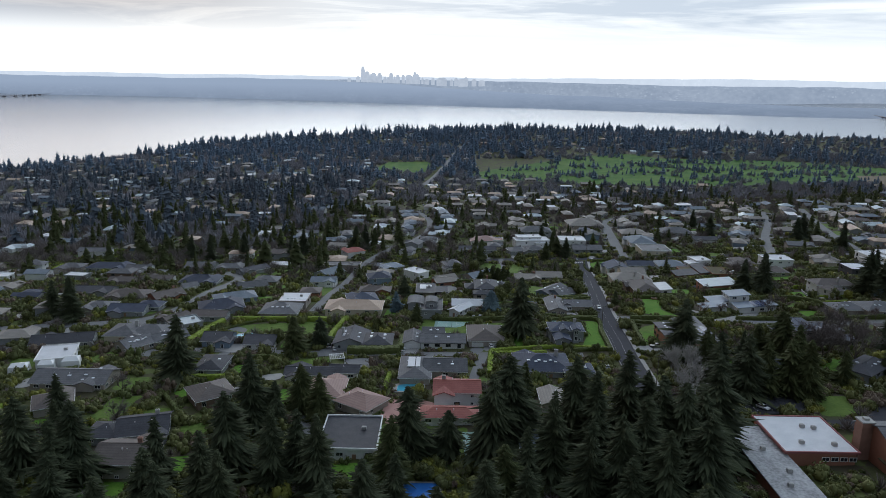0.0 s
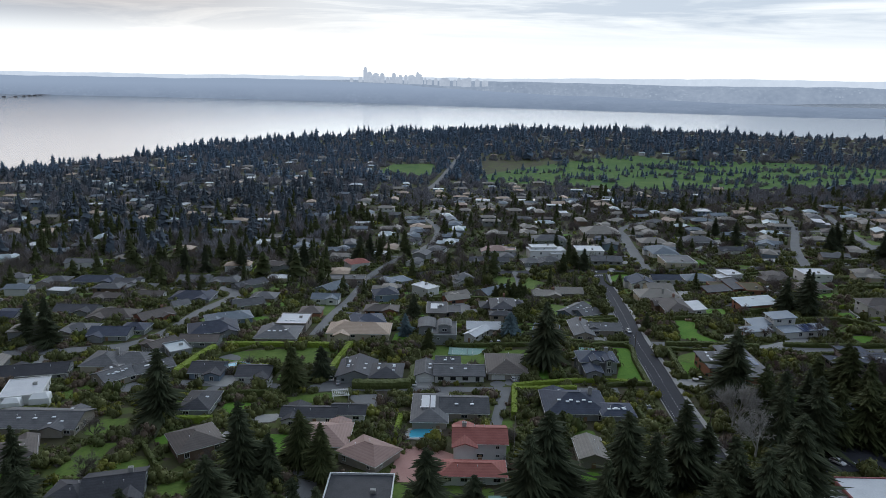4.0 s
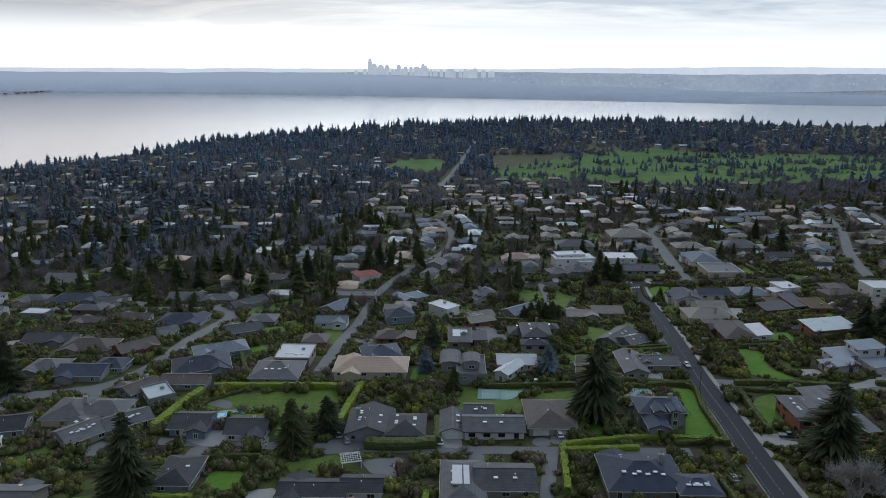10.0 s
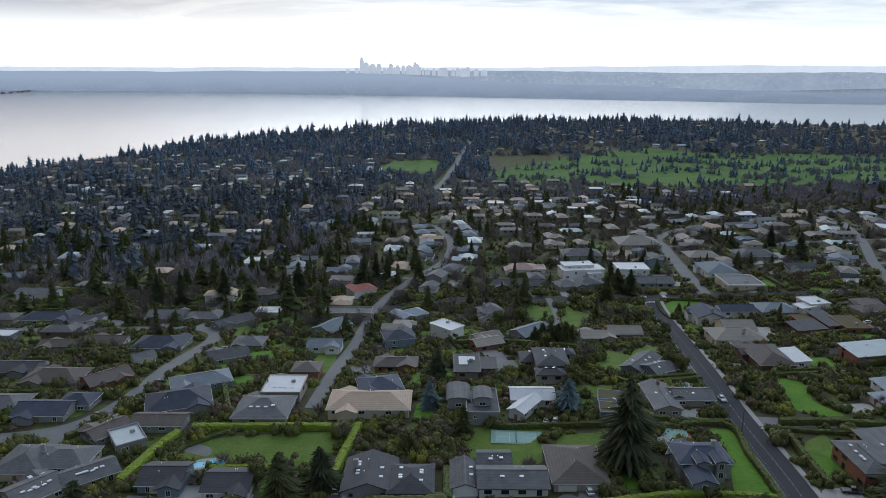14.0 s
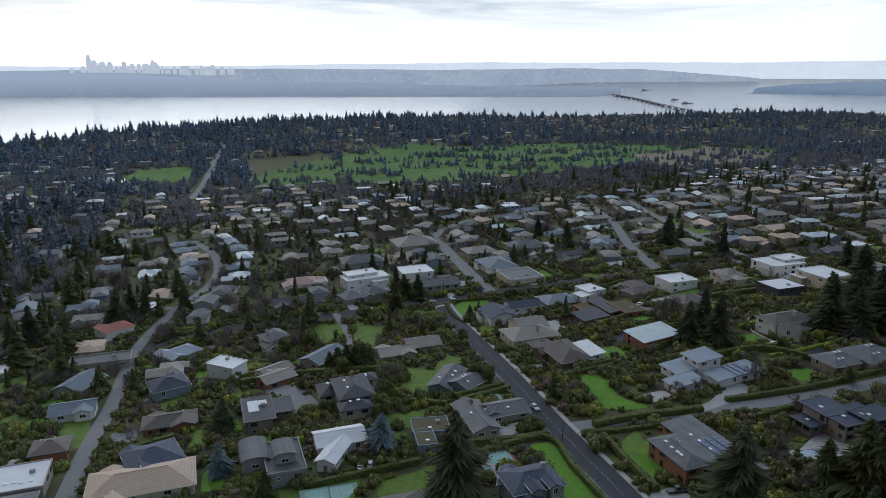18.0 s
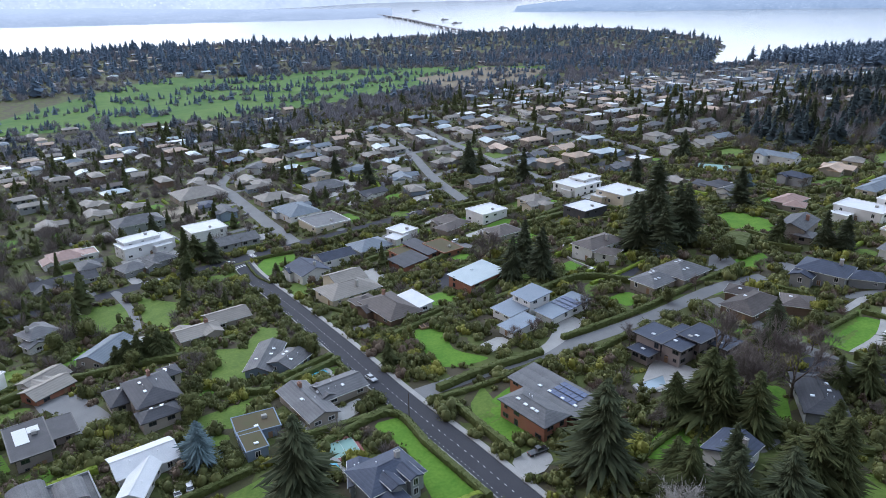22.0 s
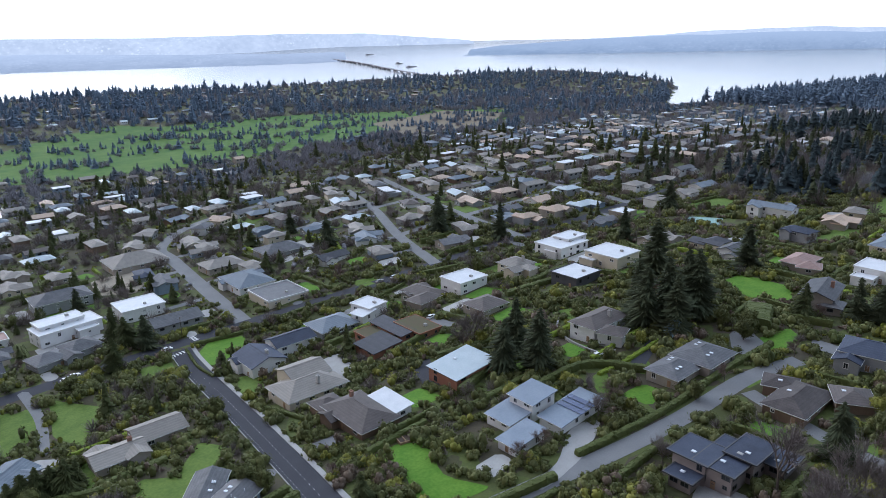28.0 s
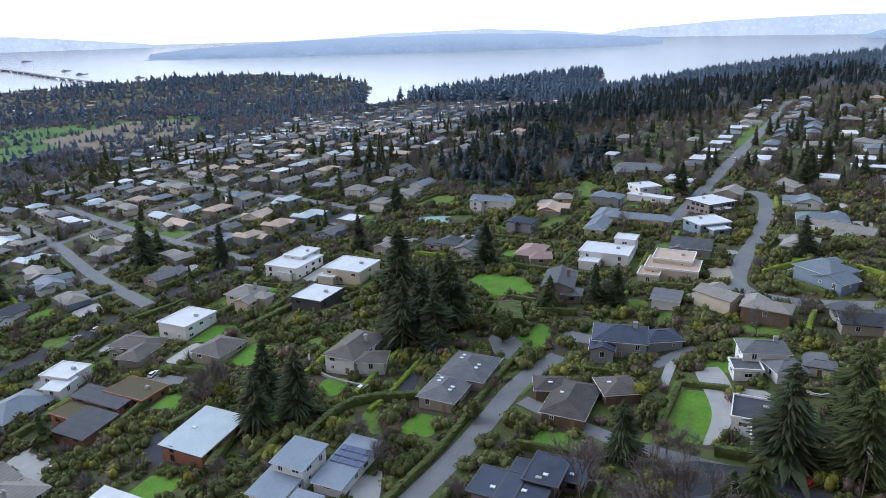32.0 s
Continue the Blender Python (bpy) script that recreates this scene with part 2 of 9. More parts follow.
def yards(m):
    """Breaks the ground up into uneven yards of grass, moss and mulch, some fifteen metres across."""
    t = m.node_tree
    p = t.nodes["Principled BSDF"]
    g = t.nodes.new("ShaderNodeNewGeometry")
    n = t.nodes.new("ShaderNodeTexNoise")
    n.inputs["Scale"].default_value, n.inputs["Detail"].default_value = 0.12, 3
    w = t.nodes.new("ShaderNodeVectorMath")
    w.operation = "MULTIPLY_ADD"
    w.inputs[1].default_value = (8, 8, 0)
    v = t.nodes.new("ShaderNodeTexVoronoi")
    v.inputs["Scale"].default_value = 0.16
    t.links.new(g.outputs["Position"], n.inputs["Vector"])
    t.links.new(n.outputs["Color"], w.inputs[0])
    t.links.new(g.outputs["Position"], w.inputs[2])
    t.links.new(w.outputs[0], v.inputs["Vector"])
    r = t.nodes.new("ShaderNodeValToRGB")
    e = r.color_ramp.elements
    e[0].position, e[0].color = 0.0, (0.084, 0.108, 0.028, 1)
    e[1].position, e[1].color = 1.0, (0.078, 0.062, 0.046, 1)
    for q, c in ((0.34, (0.078, 0.094, 0.028, 1)), (0.48, (0.066, 0.072, 0.028, 1)), (0.62, (0.060, 0.054, 0.030, 1)), (0.75, (0.064, 0.056, 0.036, 1))):
        k = e.new(q)
        k.color = c
    t.links.new(v.outputs["Color"], r.inputs[0])
    src = p.inputs["Base Color"].links[0].from_socket
    x = t.nodes.new("ShaderNodeMix")
    x.data_type, x.blend_type = "RGBA", "MULTIPLY"
    x.inputs[0].default_value = 1.0
    t.links.new(r.outputs[0], x.inputs[6])
    t.links.new(src, x.inputs[7])
    t.links.new(x.outputs[2], p.inputs["Base Color"])


yards(M["ground"])
M["lawn"] = mat("lawn", (0.076, 0.130, 0.020), (0.135, 0.195, 0.036), rough=0.95, scale=0.16, fine=1.1, bump=0.4, spread=0.28)
M["lawn_bright"] = mat("lawn_bright", (0.070, 0.172, 0.014), (0.128, 0.238, 0.026), rough=0.95, scale=0.16, fine=1.1, bump=0.4, spread=0.28)
M["golf"] = mat("golf_grass", (0.044, 0.122, 0.016), (0.100, 0.178, 0.030), rough=0.95, scale=0.016, fine=0.07, bump=0.2, spread=0.22)
M["dry_field"] = mat("dry_field", (0.17, 0.13, 0.09), (0.22, 0.19, 0.12), rough=0.95, scale=0.02, fine=0.2)
M["soil"] = mat("bark_mulch", (0.055, 0.038, 0.028), (0.11, 0.08, 0.06), rough=0.95, scale=0.4, fine=5.0, bump=0.5)
M["hedge"] = mat("hedge_leaves", (0.054, 0.070, 0.020), (0.122, 0.138, 0.036), rough=0.8, scale=0.5, fine=4.0, bump=0.6, per_island=0.7, spread=0.7)
M["hedge_lime"] = mat("hedge_lime_leaves", (0.150, 0.215, 0.020), (0.255, 0.320, 0.042), rough=0.8, scale=0.5, fine=4.0, bump=0.6, per_island=0.7, spread=0.7)
M["fir"] = mat("fir_needles", (0.030, 0.038, 0.022), (0.078, 0.088, 0.045), rough=0.85, scale=0.3, fine=2.0, bump=0.0, per_island=0.8, per_object=0.4, spread=0.9, spec=0.08)
M["cedar"] = mat("cedar_sprays", (0.034, 0.044, 0.018), (0.090, 0.098, 0.038), rough=0.85, scale=0.3, fine=2.0, bump=0.0, per_island=0.8, per_object=0.4, spread=0.9, spec=0.08)
M["spruce"] = mat("blue_spruce_needles", (0.075, 0.115, 0.125), (0.15, 0.20, 0.21), rough=0.85, scale=0.3, fine=2.0, bump=0.0, per_island=0.8, spread=0.9, spec=0.08)
M["leaf"] = mat("evergreen_leaves", (0.052, 0.060, 0.020), (0.142, 0.148, 0.046), rough=0.8, scale=0.3, fine=2.0, bump=0.0, per_island=0.45, per_object=0.5, spread=0.8)
M["leaf_lime"] = mat("yellow_green_leaves", (0.12, 0.14, 0.022), (0.25, 0.23, 0.04), rough=0.75, scale=0.3, fine=2.0, bump=0.0, per_island=0.45, spread=0.65)
M["leaf_olive"] = mat("olive_leaves", (0.076, 0.086, 0.026), (0.176, 0.178, 0.054), rough=0.75, scale=0.3, fine=2.0, bump=0.0, per_island=0.45, spread=0.65)
M["leaf_red"] = mat("russet_leaves", (0.098, 0.070, 0.048), (0.190, 0.142, 0.100), rough=0.8, scale=0.3, fine=2.0, bump=0.0, per_island=0.45, spread=0.65)
M["twig"] = mat("bare_twigs", (0.135, 0.112, 0.102), (0.25, 0.215, 0.195), rough=0.9, scale=0.3, fine=2.0, bump=0.0, per_island=0.7, per_object=0.5, spread=0.9)
M["twig_red"] = mat("budding_twigs", (0.14, 0.098, 0.085), (0.24, 0.175, 0.15), rough=0.9, scale=0.3, fine=2.0, bump=0.0, per_island=0.7, spread=0.9)
M["bark"] = mat("bark", (0.075, 0.058, 0.045), (0.15, 0.125, 0.10), rough=0.95, scale=2.0, fine=8.0, bump=0.6)
M["birch"] = mat("birch_bark", (0.36, 0.34, 0.31), (0.52, 0.50, 0.47), rough=0.9, scale=2.0, fine=8.0)
# distance haze is mixed into these four base colours, bluer or paler than the plants
M["far_wood"] = mat("hazy_far_foliage", (0.056, 0.072, 0.090), (0.118, 0.140, 0.164), rough=0.9, scale=0.02, fine=0.3, bump=0.0, per_island=0.3, spread=0.7)
M["haze_fir"] = mat("hazy_fir_needles", (0.028, 0.040, 0.044), (0.066, 0.086, 0.090), rough=0.9, scale=0.1, fine=0.8, bump=0.0, per_island=0.3, spread=0.7, spec=0.05)
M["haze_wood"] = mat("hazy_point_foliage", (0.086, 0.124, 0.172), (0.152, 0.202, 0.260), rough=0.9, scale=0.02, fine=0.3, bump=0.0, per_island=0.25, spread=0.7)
M["far_bare"] = mat("hazy_bare_wood", (0.215, 0.212, 0.232), (0.38, 0.365, 0.385), rough=0.9, scale=0.02, fine=0.3, bump=0.0, per_island=0.4, spread=0.7)
M["car_paint"] = mat("car_paint", (0.5, 0.5, 0.5), (0.55, 0.55, 0.55), rough=0.3, bump=0.0, spec=0.6)
M["tyre"] = mat("tyre_rubber", (0.02, 0.02, 0.02), (0.03, 0.03, 0.03), rough=0.9, bump=0.0)
M["court"] = mat("court_green", (0.20, 0.34, 0.30), (0.26, 0.40, 0.35), rough=0.7, scale=0.2, bump=0.0)
M["court_edge"] = mat("court_edge", (0.15, 0.26, 0.22), (0.19, 0.30, 0.26), rough=0.7, scale=0.2, bump=0.0)
M["court_red"] = mat("court_red", (0.26, 0.09, 0.09), (0.32, 0.13, 0.12), rough=0.8, scale=0.2, bump=0.0)
M["solar"] = mat("solar_cell", (0.035, 0.05, 0.12), (0.06, 0.085, 0.17), rough=0.2, bump=0.0, spec=0.6)
M["wood"] = mat("wood_planks", (0.26, 0.16, 0.09), (0.36, 0.24, 0.15), rough=0.8, scale=0.8, fine=8.0)
M["gravel"] = mat("pale_gravel", (0.28, 0.24, 0.18), (0.40, 0.35, 0.27), rough=0.95, scale=0.2, fine=3.0)
M["roof_patched"] = mat("roof_patched", (0.20, 0.20, 0.20), (0.42, 0.42, 0.42), rough=0.6, scale=0.25, fine=1.2, spread=0.25)
M["tarp"] = mat("blue_tarp", (0.03, 0.14, 0.48), (0.05, 0.22, 0.60), rough=0.4, scale=0.6, bump=0.2)


def plain(name, colour, rough, metal=0.0, spec=0.5, emit=None):
    m = bpy.data.materials.new(name)
    m.use_nodes = True
    p = m.node_tree.nodes["Principled BSDF"]
    p.inputs["Base Color"].default_value = (*colour, 1)
    p.inputs["Roughness"].default_value, p.inputs["Metallic"].default_value, p.inputs["Specular IOR Level"].default_value = rough, metal, spec
    if emit:
        p.inputs["Emission Color"].default_value, p.inputs["Emission Strength"].default_value = (*emit[:3], 1), emit[3]
    return m


M["glass"] = plain("window_glass", (0.025, 0.03, 0.035), 0.06, spec=0.8)
M["skylight"] = plain("skylight_dome", (0.72, 0.75, 0.78), 0.15)
M["pool_water"] = plain("pool_water", (0.10, 0.46, 0.62), 0.08, spec=0.6)
M["pool_grey"] = plain("still_pool_water", (0.25, 0.32, 0.36), 0.1, spec=0.6)
M["pond"] = plain("pond_water", (0.06, 0.07, 0.06), 0.03, spec=1.0)
M["chrome"] = plain("bright_metal", (0.7, 0.7, 0.72), 0.3, metal=1.0)
for nm, c in (("white", (0.75, 0.75, 0.75)), ("silver", (0.42, 0.43, 0.45)), ("black", (0.02, 0.02, 0.022)), ("red", (0.42, 0.03, 0.03)), ("blue", (0.05, 0.09, 0.2)), ("grey", (0.14, 0.145, 0.15))):
    M["car_" + nm] = plain("car_paint_" + nm, c, 0.25, spec=0.7)
M["lamp_red"] = plain("tail_lamp", (0.5, 0.02, 0.02), 0.3)
M["lamp_clear"] = plain("head_lamp", (0.8, 0.8, 0.78), 0.15)


def water_material():
    m = mat("lake_water", (0.52, 0.525, 0.525), (0.60, 0.605, 0.605), rough=0.20, scale=0.0015, fine=0.012, bump=0.0, metal=0.7, spec=0.9)
    t = m.node_tree
    p = t.nodes["Principled BSDF"]
    g = t.nodes.new("ShaderNodeNewGeometry")
    k = t.nodes.new("ShaderNodeMapping")
    k.inputs["Scale"].default_value = (0.5, 0.22, 0.5)
    n = t.nodes.new("ShaderNodeTexNoise")
    n.inputs["Scale"].default_value, n.inputs["Detail"].default_value = 0.22, 4
    b = t.nodes.new("ShaderNodeBump")
    b.inputs["Strength"].default_value, b.inputs["Distance"].default_value = 0.05, 1.0
    p.inputs["IOR"].default_value = 1.6
    t.links.new(g.outputs["Position"], k.inputs[0])
    t.links.new(k.outputs[0], n.inputs["Vector"])
    t.links.new(n.outputs["Fac"], b.inputs["Height"])
    up = t.nodes.new("ShaderNodeCombineXYZ")
    up.inputs["Z"].default_value = 1.0
    t.links.new(up.outputs[0], b.inputs["Normal"])
    t.links.new(b.outputs[0], p.inputs["Normal"])
    return m


M["water"] = water_material()

# ---- ground ----
GX = (-900, -550, -300, -100, 100, 300, 600, 1000, 1500)
GY = (-100, 150, 350, 500, 700, 1000, 1400, 2000)
GZ = ((60, 60, 63, 66, 76, 88, 98, 102, 98),
      (48, 52, 57, 60, 68, 79, 90, 94, 86),
      (38, 42, 48, 53, 59, 69, 78, 74, 62),
      (28, 30, 33, 38, 43, 58, 71, 58, 40),
      (20, 22, 26, 32, 36, 47, 57, 38, 20),
      (14, 18, 20, 20, 20, 23, 32, 16, 9),
      (14, 20, 18, 15, 16, 18, 22, 22, 16),
      (10, 14, 16, 20, 24, 26, 24, 22, 20))
GZA = np.array(GZ, float)


def _axis(v, k):
    k = np.array(k, float)
    v = np.clip(v, k[0], k[-1] - 1e-6)
    i = np.clip(np.searchsorted(k, v, side="right") - 1, 0, len(k) - 2)
    f = (v - k[i]) / (k[i + 1] - k[i])
    return i, f


def height(x, y):
    """Height of the land over the lake, ignoring the shore."""
    x, y = np.asarray(x, float), np.asarray(y, float)
    ix, fx = _axis(x, GX)
    iy, fy = _axis(y, GY)
    fx, fy = fx * 0.6 + 0.4 * fx * fx * (3 - 2 * fx), fy * 0.6 + 0.4 * fy * fy * (3 - 2 * fy)
    a = GZA[iy, ix] * (1 - fx) + GZA[iy, ix + 1] * fx
    b = GZA[iy + 1, ix] * (1 - fx) + GZA[iy + 1, ix + 1] * fx
    return a * (1 - fy) + b * fy


EYE = np.array((0.0, 130.0, 172.0))


def squash(p):
    """Draws what lies past 2 km nearer, along its line of sight, so that all of the distance fits within five kilometres."""
    p = np.asarray(p, float)
    d = p - EYE
    r = np.hypot(d[..., 0], d[..., 1])
    k = np.where(r > 2000, (2000 + 2750 * (1 - np.exp(-np.maximum(r - 2000, 0) / 2750))) / np.maximum(r, 1), 1.0)
    return EYE + d * k[..., None]


# ---- tools ----


class Geo:
    """Collects vertices and faces of one mesh."""

    def __init__(self):
        self.v, self.f = [], []

    def add(self, verts, faces):
        k = len(self.v)
        self.v += [tuple(p) for p in verts]
        self.f += [tuple(i + k for i in f) for f in faces]
        return self

    def box(self, c, s, rot=0.0, taper=1.0):
        """A box of full size s about c, turned by rot degrees, its top scaled by taper."""
        ca, sa = math.cos(radians(rot)), math.sin(radians(rot))
        vs = []
        for z, k in ((-0.5, 1.0), (0.5, taper)):
            for x, y in ((-0.5, -0.5), (0.5, -0.5), (0.5, 0.5), (-0.5, 0.5)):
                px, py = x * s[0] * k, y * s[1] * k
                vs.append((c[0] + px * ca - py * sa, c[1] + px * sa + py * ca, c[2] + z * s[2]))
        return self.add(vs, ((3, 2, 1, 0), (4, 5, 6, 7), (0, 1, 5, 4), (1, 2, 6, 5), (2, 3, 7, 6), (3, 0, 4, 7)))

    def tube(self, a, b, r0, r1, n=6):
        a, b = Vector(a), Vector(b)
        d = (b - a).normalized()
        x = d.orthogonal().normalized()
        y = d.cross(x)
        vs = []
        for p, r in ((a, r0), (b, r1)):
            for k in range(n):
                q = 2 * math.pi * k / n
                vs.append(p + x * (r * math.cos(q)) + y * (r * math.sin(q)))
        fs = [(k, (k + 1) % n, n + (k + 1) % n, n + k) for k in range(n)] + [tuple(range(n, 2 * n)), tuple(range(n - 1, -1, -1))]
        return self.add(vs, fs)

    def mesh(self, name, material):
        me = bpy.data.meshes.new(name)
        me.from_pydata(self.v, [], self.f)
        me.materials.append(material)
        me.update()
        return me


def part(name, geo, material, parent, label="", at=(0, 0, 0)):
    """Links geo as one mesh object under a thing or under a part."""
    ob = new(name, geo if isinstance(geo, bpy.types.Mesh) else geo.mesh(name, material))
    ob.parent = parent
    ob.location = at
    return tagged(ob, label)


def thing(name, at, label, category, group=""):
    """An Empty at a thing's base, that carries its parts."""
    ob = new(name)
    ob.empty_display_size = 0.5
    ob.location = at
    return tagged(ob, label, category, group)


def structure(name, geo, material, label="", category=""):
    return tagged(new(name, geo.mesh(name, material)), label, category, kind="structure")


def gz(x, y):
    return float(height(x, y))


def smooth_line(pts, step=6.0):
    """Points along a line through pts, about step metres apart, with rounded bends."""
    p = [np.array(q, float) for q in pts]
    p = [2 * p[0] - p[1]] + p + [2 * p[-1] - p[-2]]
    out = []
    for i in range(1, len(p) - 2):
        n = max(2, int(np.linalg.norm(p[i + 1] - p[i]) / step))
        for k in range(n):
            t = k / n
            out.append(0.5 * (2 * p[i] + (p[i + 1] - p[i - 1]) * t + (2 * p[i - 1] - 5 * p[i] + 4 * p[i + 1] - p[i + 2]) * t * t
                              + (3 * p[i] - p[i - 1] - 3 * p[i + 1] + p[i + 2]) * t ** 3))
    return out + [p[-2]]


def ribbon(pts, lo, hi, lift, thick=0.0, step=6.0):
    """A strip that follows the ground, from lo to hi metres beside the line; thick gives it kerb sides."""
    line = smooth_line(pts, step)
    g = Geo()
    n = len(line)
    rows = 4 if thick else 2
    for i in range(n):
        d = line[min(i + 1, n - 1)] - line[max(i - 1, 0)]
        d = d / (np.linalg.norm(d) + 1e-9)
        s = np.array((d[1], -d[0]))
        a, b = line[i] + s * lo, line[i] + s * hi
        za = gz(*a[:2]) + lift
        zb = gz(*b[:2]) + lift
        if thick:
            g.v += [(a[0], a[1], za - thick), (a[0], a[1], za), (b[0], b[1], zb), (b[0], b[1], zb - thick)]
        else:
            g.v += [(a[0], a[1], za), (b[0], b[1], zb)]
        if i:
            k, j = rows * i, rows * (i - 1)
            for r in range(rows - 1):
                g.f.append((j + r, j + r + 1, k + r + 1, k + r))
    return g


def patch(outline, lift, cell=4.0):
    """A flat area inside an outline, laid on the ground. The outline is a rounded line through the given corners."""
    q = [np.array(p, float) for p in outline]
    if len(q) < 6:
        # straight sides and small rounded corners
        out = []
        for k in range(len(q)):
            a, b, c = q[k - 1], q[k], q[(k + 1) % len(q)]
            for o in (a, c):
                out.append(b + (o - b) * min(0.3, 1.6 / (np.linalg.norm(o - b) + 1e-6)))
        line = np.array(out)
    else:
        line = np.array(smooth_line(list(outline) + [outline[0]], 3.0))[:-1]
    return drape(line, lift, cell)


def drape(line, lift, cell=4.0):
    bm = bmesh.new()
    vs = [bm.verts.new((p[0], p[1], 0)) for p in line]
    bm.faces.new(vs)
    lo, hi = line.min(0), line.max(0)
    for ax in (0, 1):
        k = lo[ax] + cell
        while k < hi[ax]:
            co, no = [0, 0, 0], [0, 0, 0]
            co[ax], no[ax] = k, 1
            bmesh.ops.bisect_plane(bm, geom=bm.verts[:] + bm.edges[:] + bm.faces[:], plane_co=co, plane_no=no)
            k += cell
    bmesh.ops.triangulate(bm, faces=bm.faces[:])
    g = Geo()
    bm.verts.index_update()
    g.v = [(v.co.x, v.co.y, gz(v.co.x, v.co.y) + lift) for v in bm.verts]
    for f in bm.faces:
        f.normal_update()
        ids = [v.index for v in f.verts]
        g.f.append(tuple(ids if f.normal.z > 0 else ids[::-1]))
    bm.free()
    return g


def inside(x, y, poly):
    """Whether points lie in a polygon."""
    x, y = np.asarray(x, float), np.asarray(y, float)
    r = np.zeros(x.shape, bool)
    n = len(poly)
    for i in range(n):
        (x0, y0), (x1, y1) = poly[i], poly[(i + 1) % n]
        c = (y0 > y) != (y1 > y)
        r ^= c & (x < (x1 - x0) * (y - y0) / ((y1 - y0) or 1e-9) + x0)
    return r


def edge_distance(x, y, poly, closed=True):
    x, y = np.asarray(x, float), np.asarray(y, float)
    best = np.full(x.shape, 1e9)
    n = len(poly)
    for i in range(n if closed else n - 1):
        (x0, y0), (x1, y1) = poly[i], poly[(i + 1) % n]
        dx, dy = x1 - x0, y1 - y0
        t = np.clip(((x - x0) * dx + (y - y0) * dy) / (dx * dx + dy * dy + 1e-9), 0, 1)
        best = np.minimum(best, np.hypot(x - x0 - t * dx, y - y0 - t * dy))
    return best


# ---- land, lake and distance ----
SHORE = [(-1250, 200), (-1050, 700), (-880, 1100), (-760, 1330), (-650, 1520), (-640, 1720), (-480, 2020), (-290, 2230), (0, 2330), (360, 2440), (820, 2460),
         (1150, 2360), (1500, 2330), (1900, 2330), (2280, 2300), (2400, 2050), (2140, 1500), (1720, 1250), (1470, 1110), (1720, 1100), (2300, 1010),
         (2720, 905), (2790, 860), (2600, 800), (2060, 750), (1960, 640), (2320, 520), (2650, 300), (3200, -100), (3200, -1600), (-1500, -1600)]


def land(x, y):
    """The ground with its shore: it sinks under the lake outside the shoreline."""
    x, y = np.asarray(x, float), np.asarray(y, float)
    d = edge_distance(x, y, SHORE) * np.where(inside(x, y, SHORE), 1, -1)
    k = np.clip((d + 5) / 130, 0, 1)
    far_north = np.clip((x - 1500) / 900, 0, 1)
    h = height(x, y)
    h = h * (1 - far_north) + np.minimum(h, 14 + 70 * np.clip((700 - y) / 900, 0, 1)) * far_north
    return np.where(d > 0, 1.5 + (h - 1.5) * (k * k * (3 - 2 * k)), -4.0 + np.clip(d, -40, 0) * 0.1)


def sheet(xs, ys, fn):
    X, Y = np.meshgrid(xs, ys)
    Z = fn(X, Y)
    P = squash(np.stack([X, Y, Z], -1)).reshape(-1, 3)
    n, m = len(xs), len(ys)
    i = np.arange(n * m).reshape(m, n)
    q = np.stack([i[:-1, :-1], i[:-1, 1:], i[1:, 1:], i[1:, :-1]], -1).reshape(-1, 4)
    g = Geo()
    g.v, g.f = P.tolist(), q.tolist()
    return g


xs = np.unique(np.concatenate([np.arange(-1500, -400, 40), np.arange(-400, 560, 6), np.arange(560, 1000, 14), np.arange(1000, 3300, 40)])).astype(float)
ys = np.unique(np.concatenate([np.arange(-1600, 60, 60), np.arange(60, 740, 6), np.arange(740, 1100, 14), np.arange(1100, 2600, 40)])).astype(float)
ground = structure("ground", sheet(xs, ys, land), M["ground"], "winter ground of dull grass, moss and earth", "ground")
for p in ground.data.polygons:
    p.use_smooth = True

# the lake: a ring of water, out to the far hills
g = Geo()
ang = np.radians(np.arange(-125, 131, 2.0))
rad = np.array([500, 800, 1100, 1400, 1800, 2200, 2700, 3300, 4000, 4200, 4600, 5000, 5700, 6500, 8500, 12000, 17000, 26000], float)
A, R = np.meshgrid(ang, rad)
P = squash(np.stack([np.sin(A) * R, 130 + np.cos(A) * R, np.zeros_like(A)], -1)).reshape(-1, 3)
i = np.arange(P.shape[0]).reshape(len(rad), len(ang))
g.v, g.f = P.tolist(), np.stack([i[:-1, :-1], i[1:, :-1], i[1:, 1:], i[:-1, 1:]], -1).reshape(-1, 4).tolist()
lake = structure("water", g, M["water"], "wide pale lake, almost smooth, reflecting an overcast sky", "lake")
for p in lake.data.polygons:
    p.use_smooth = True


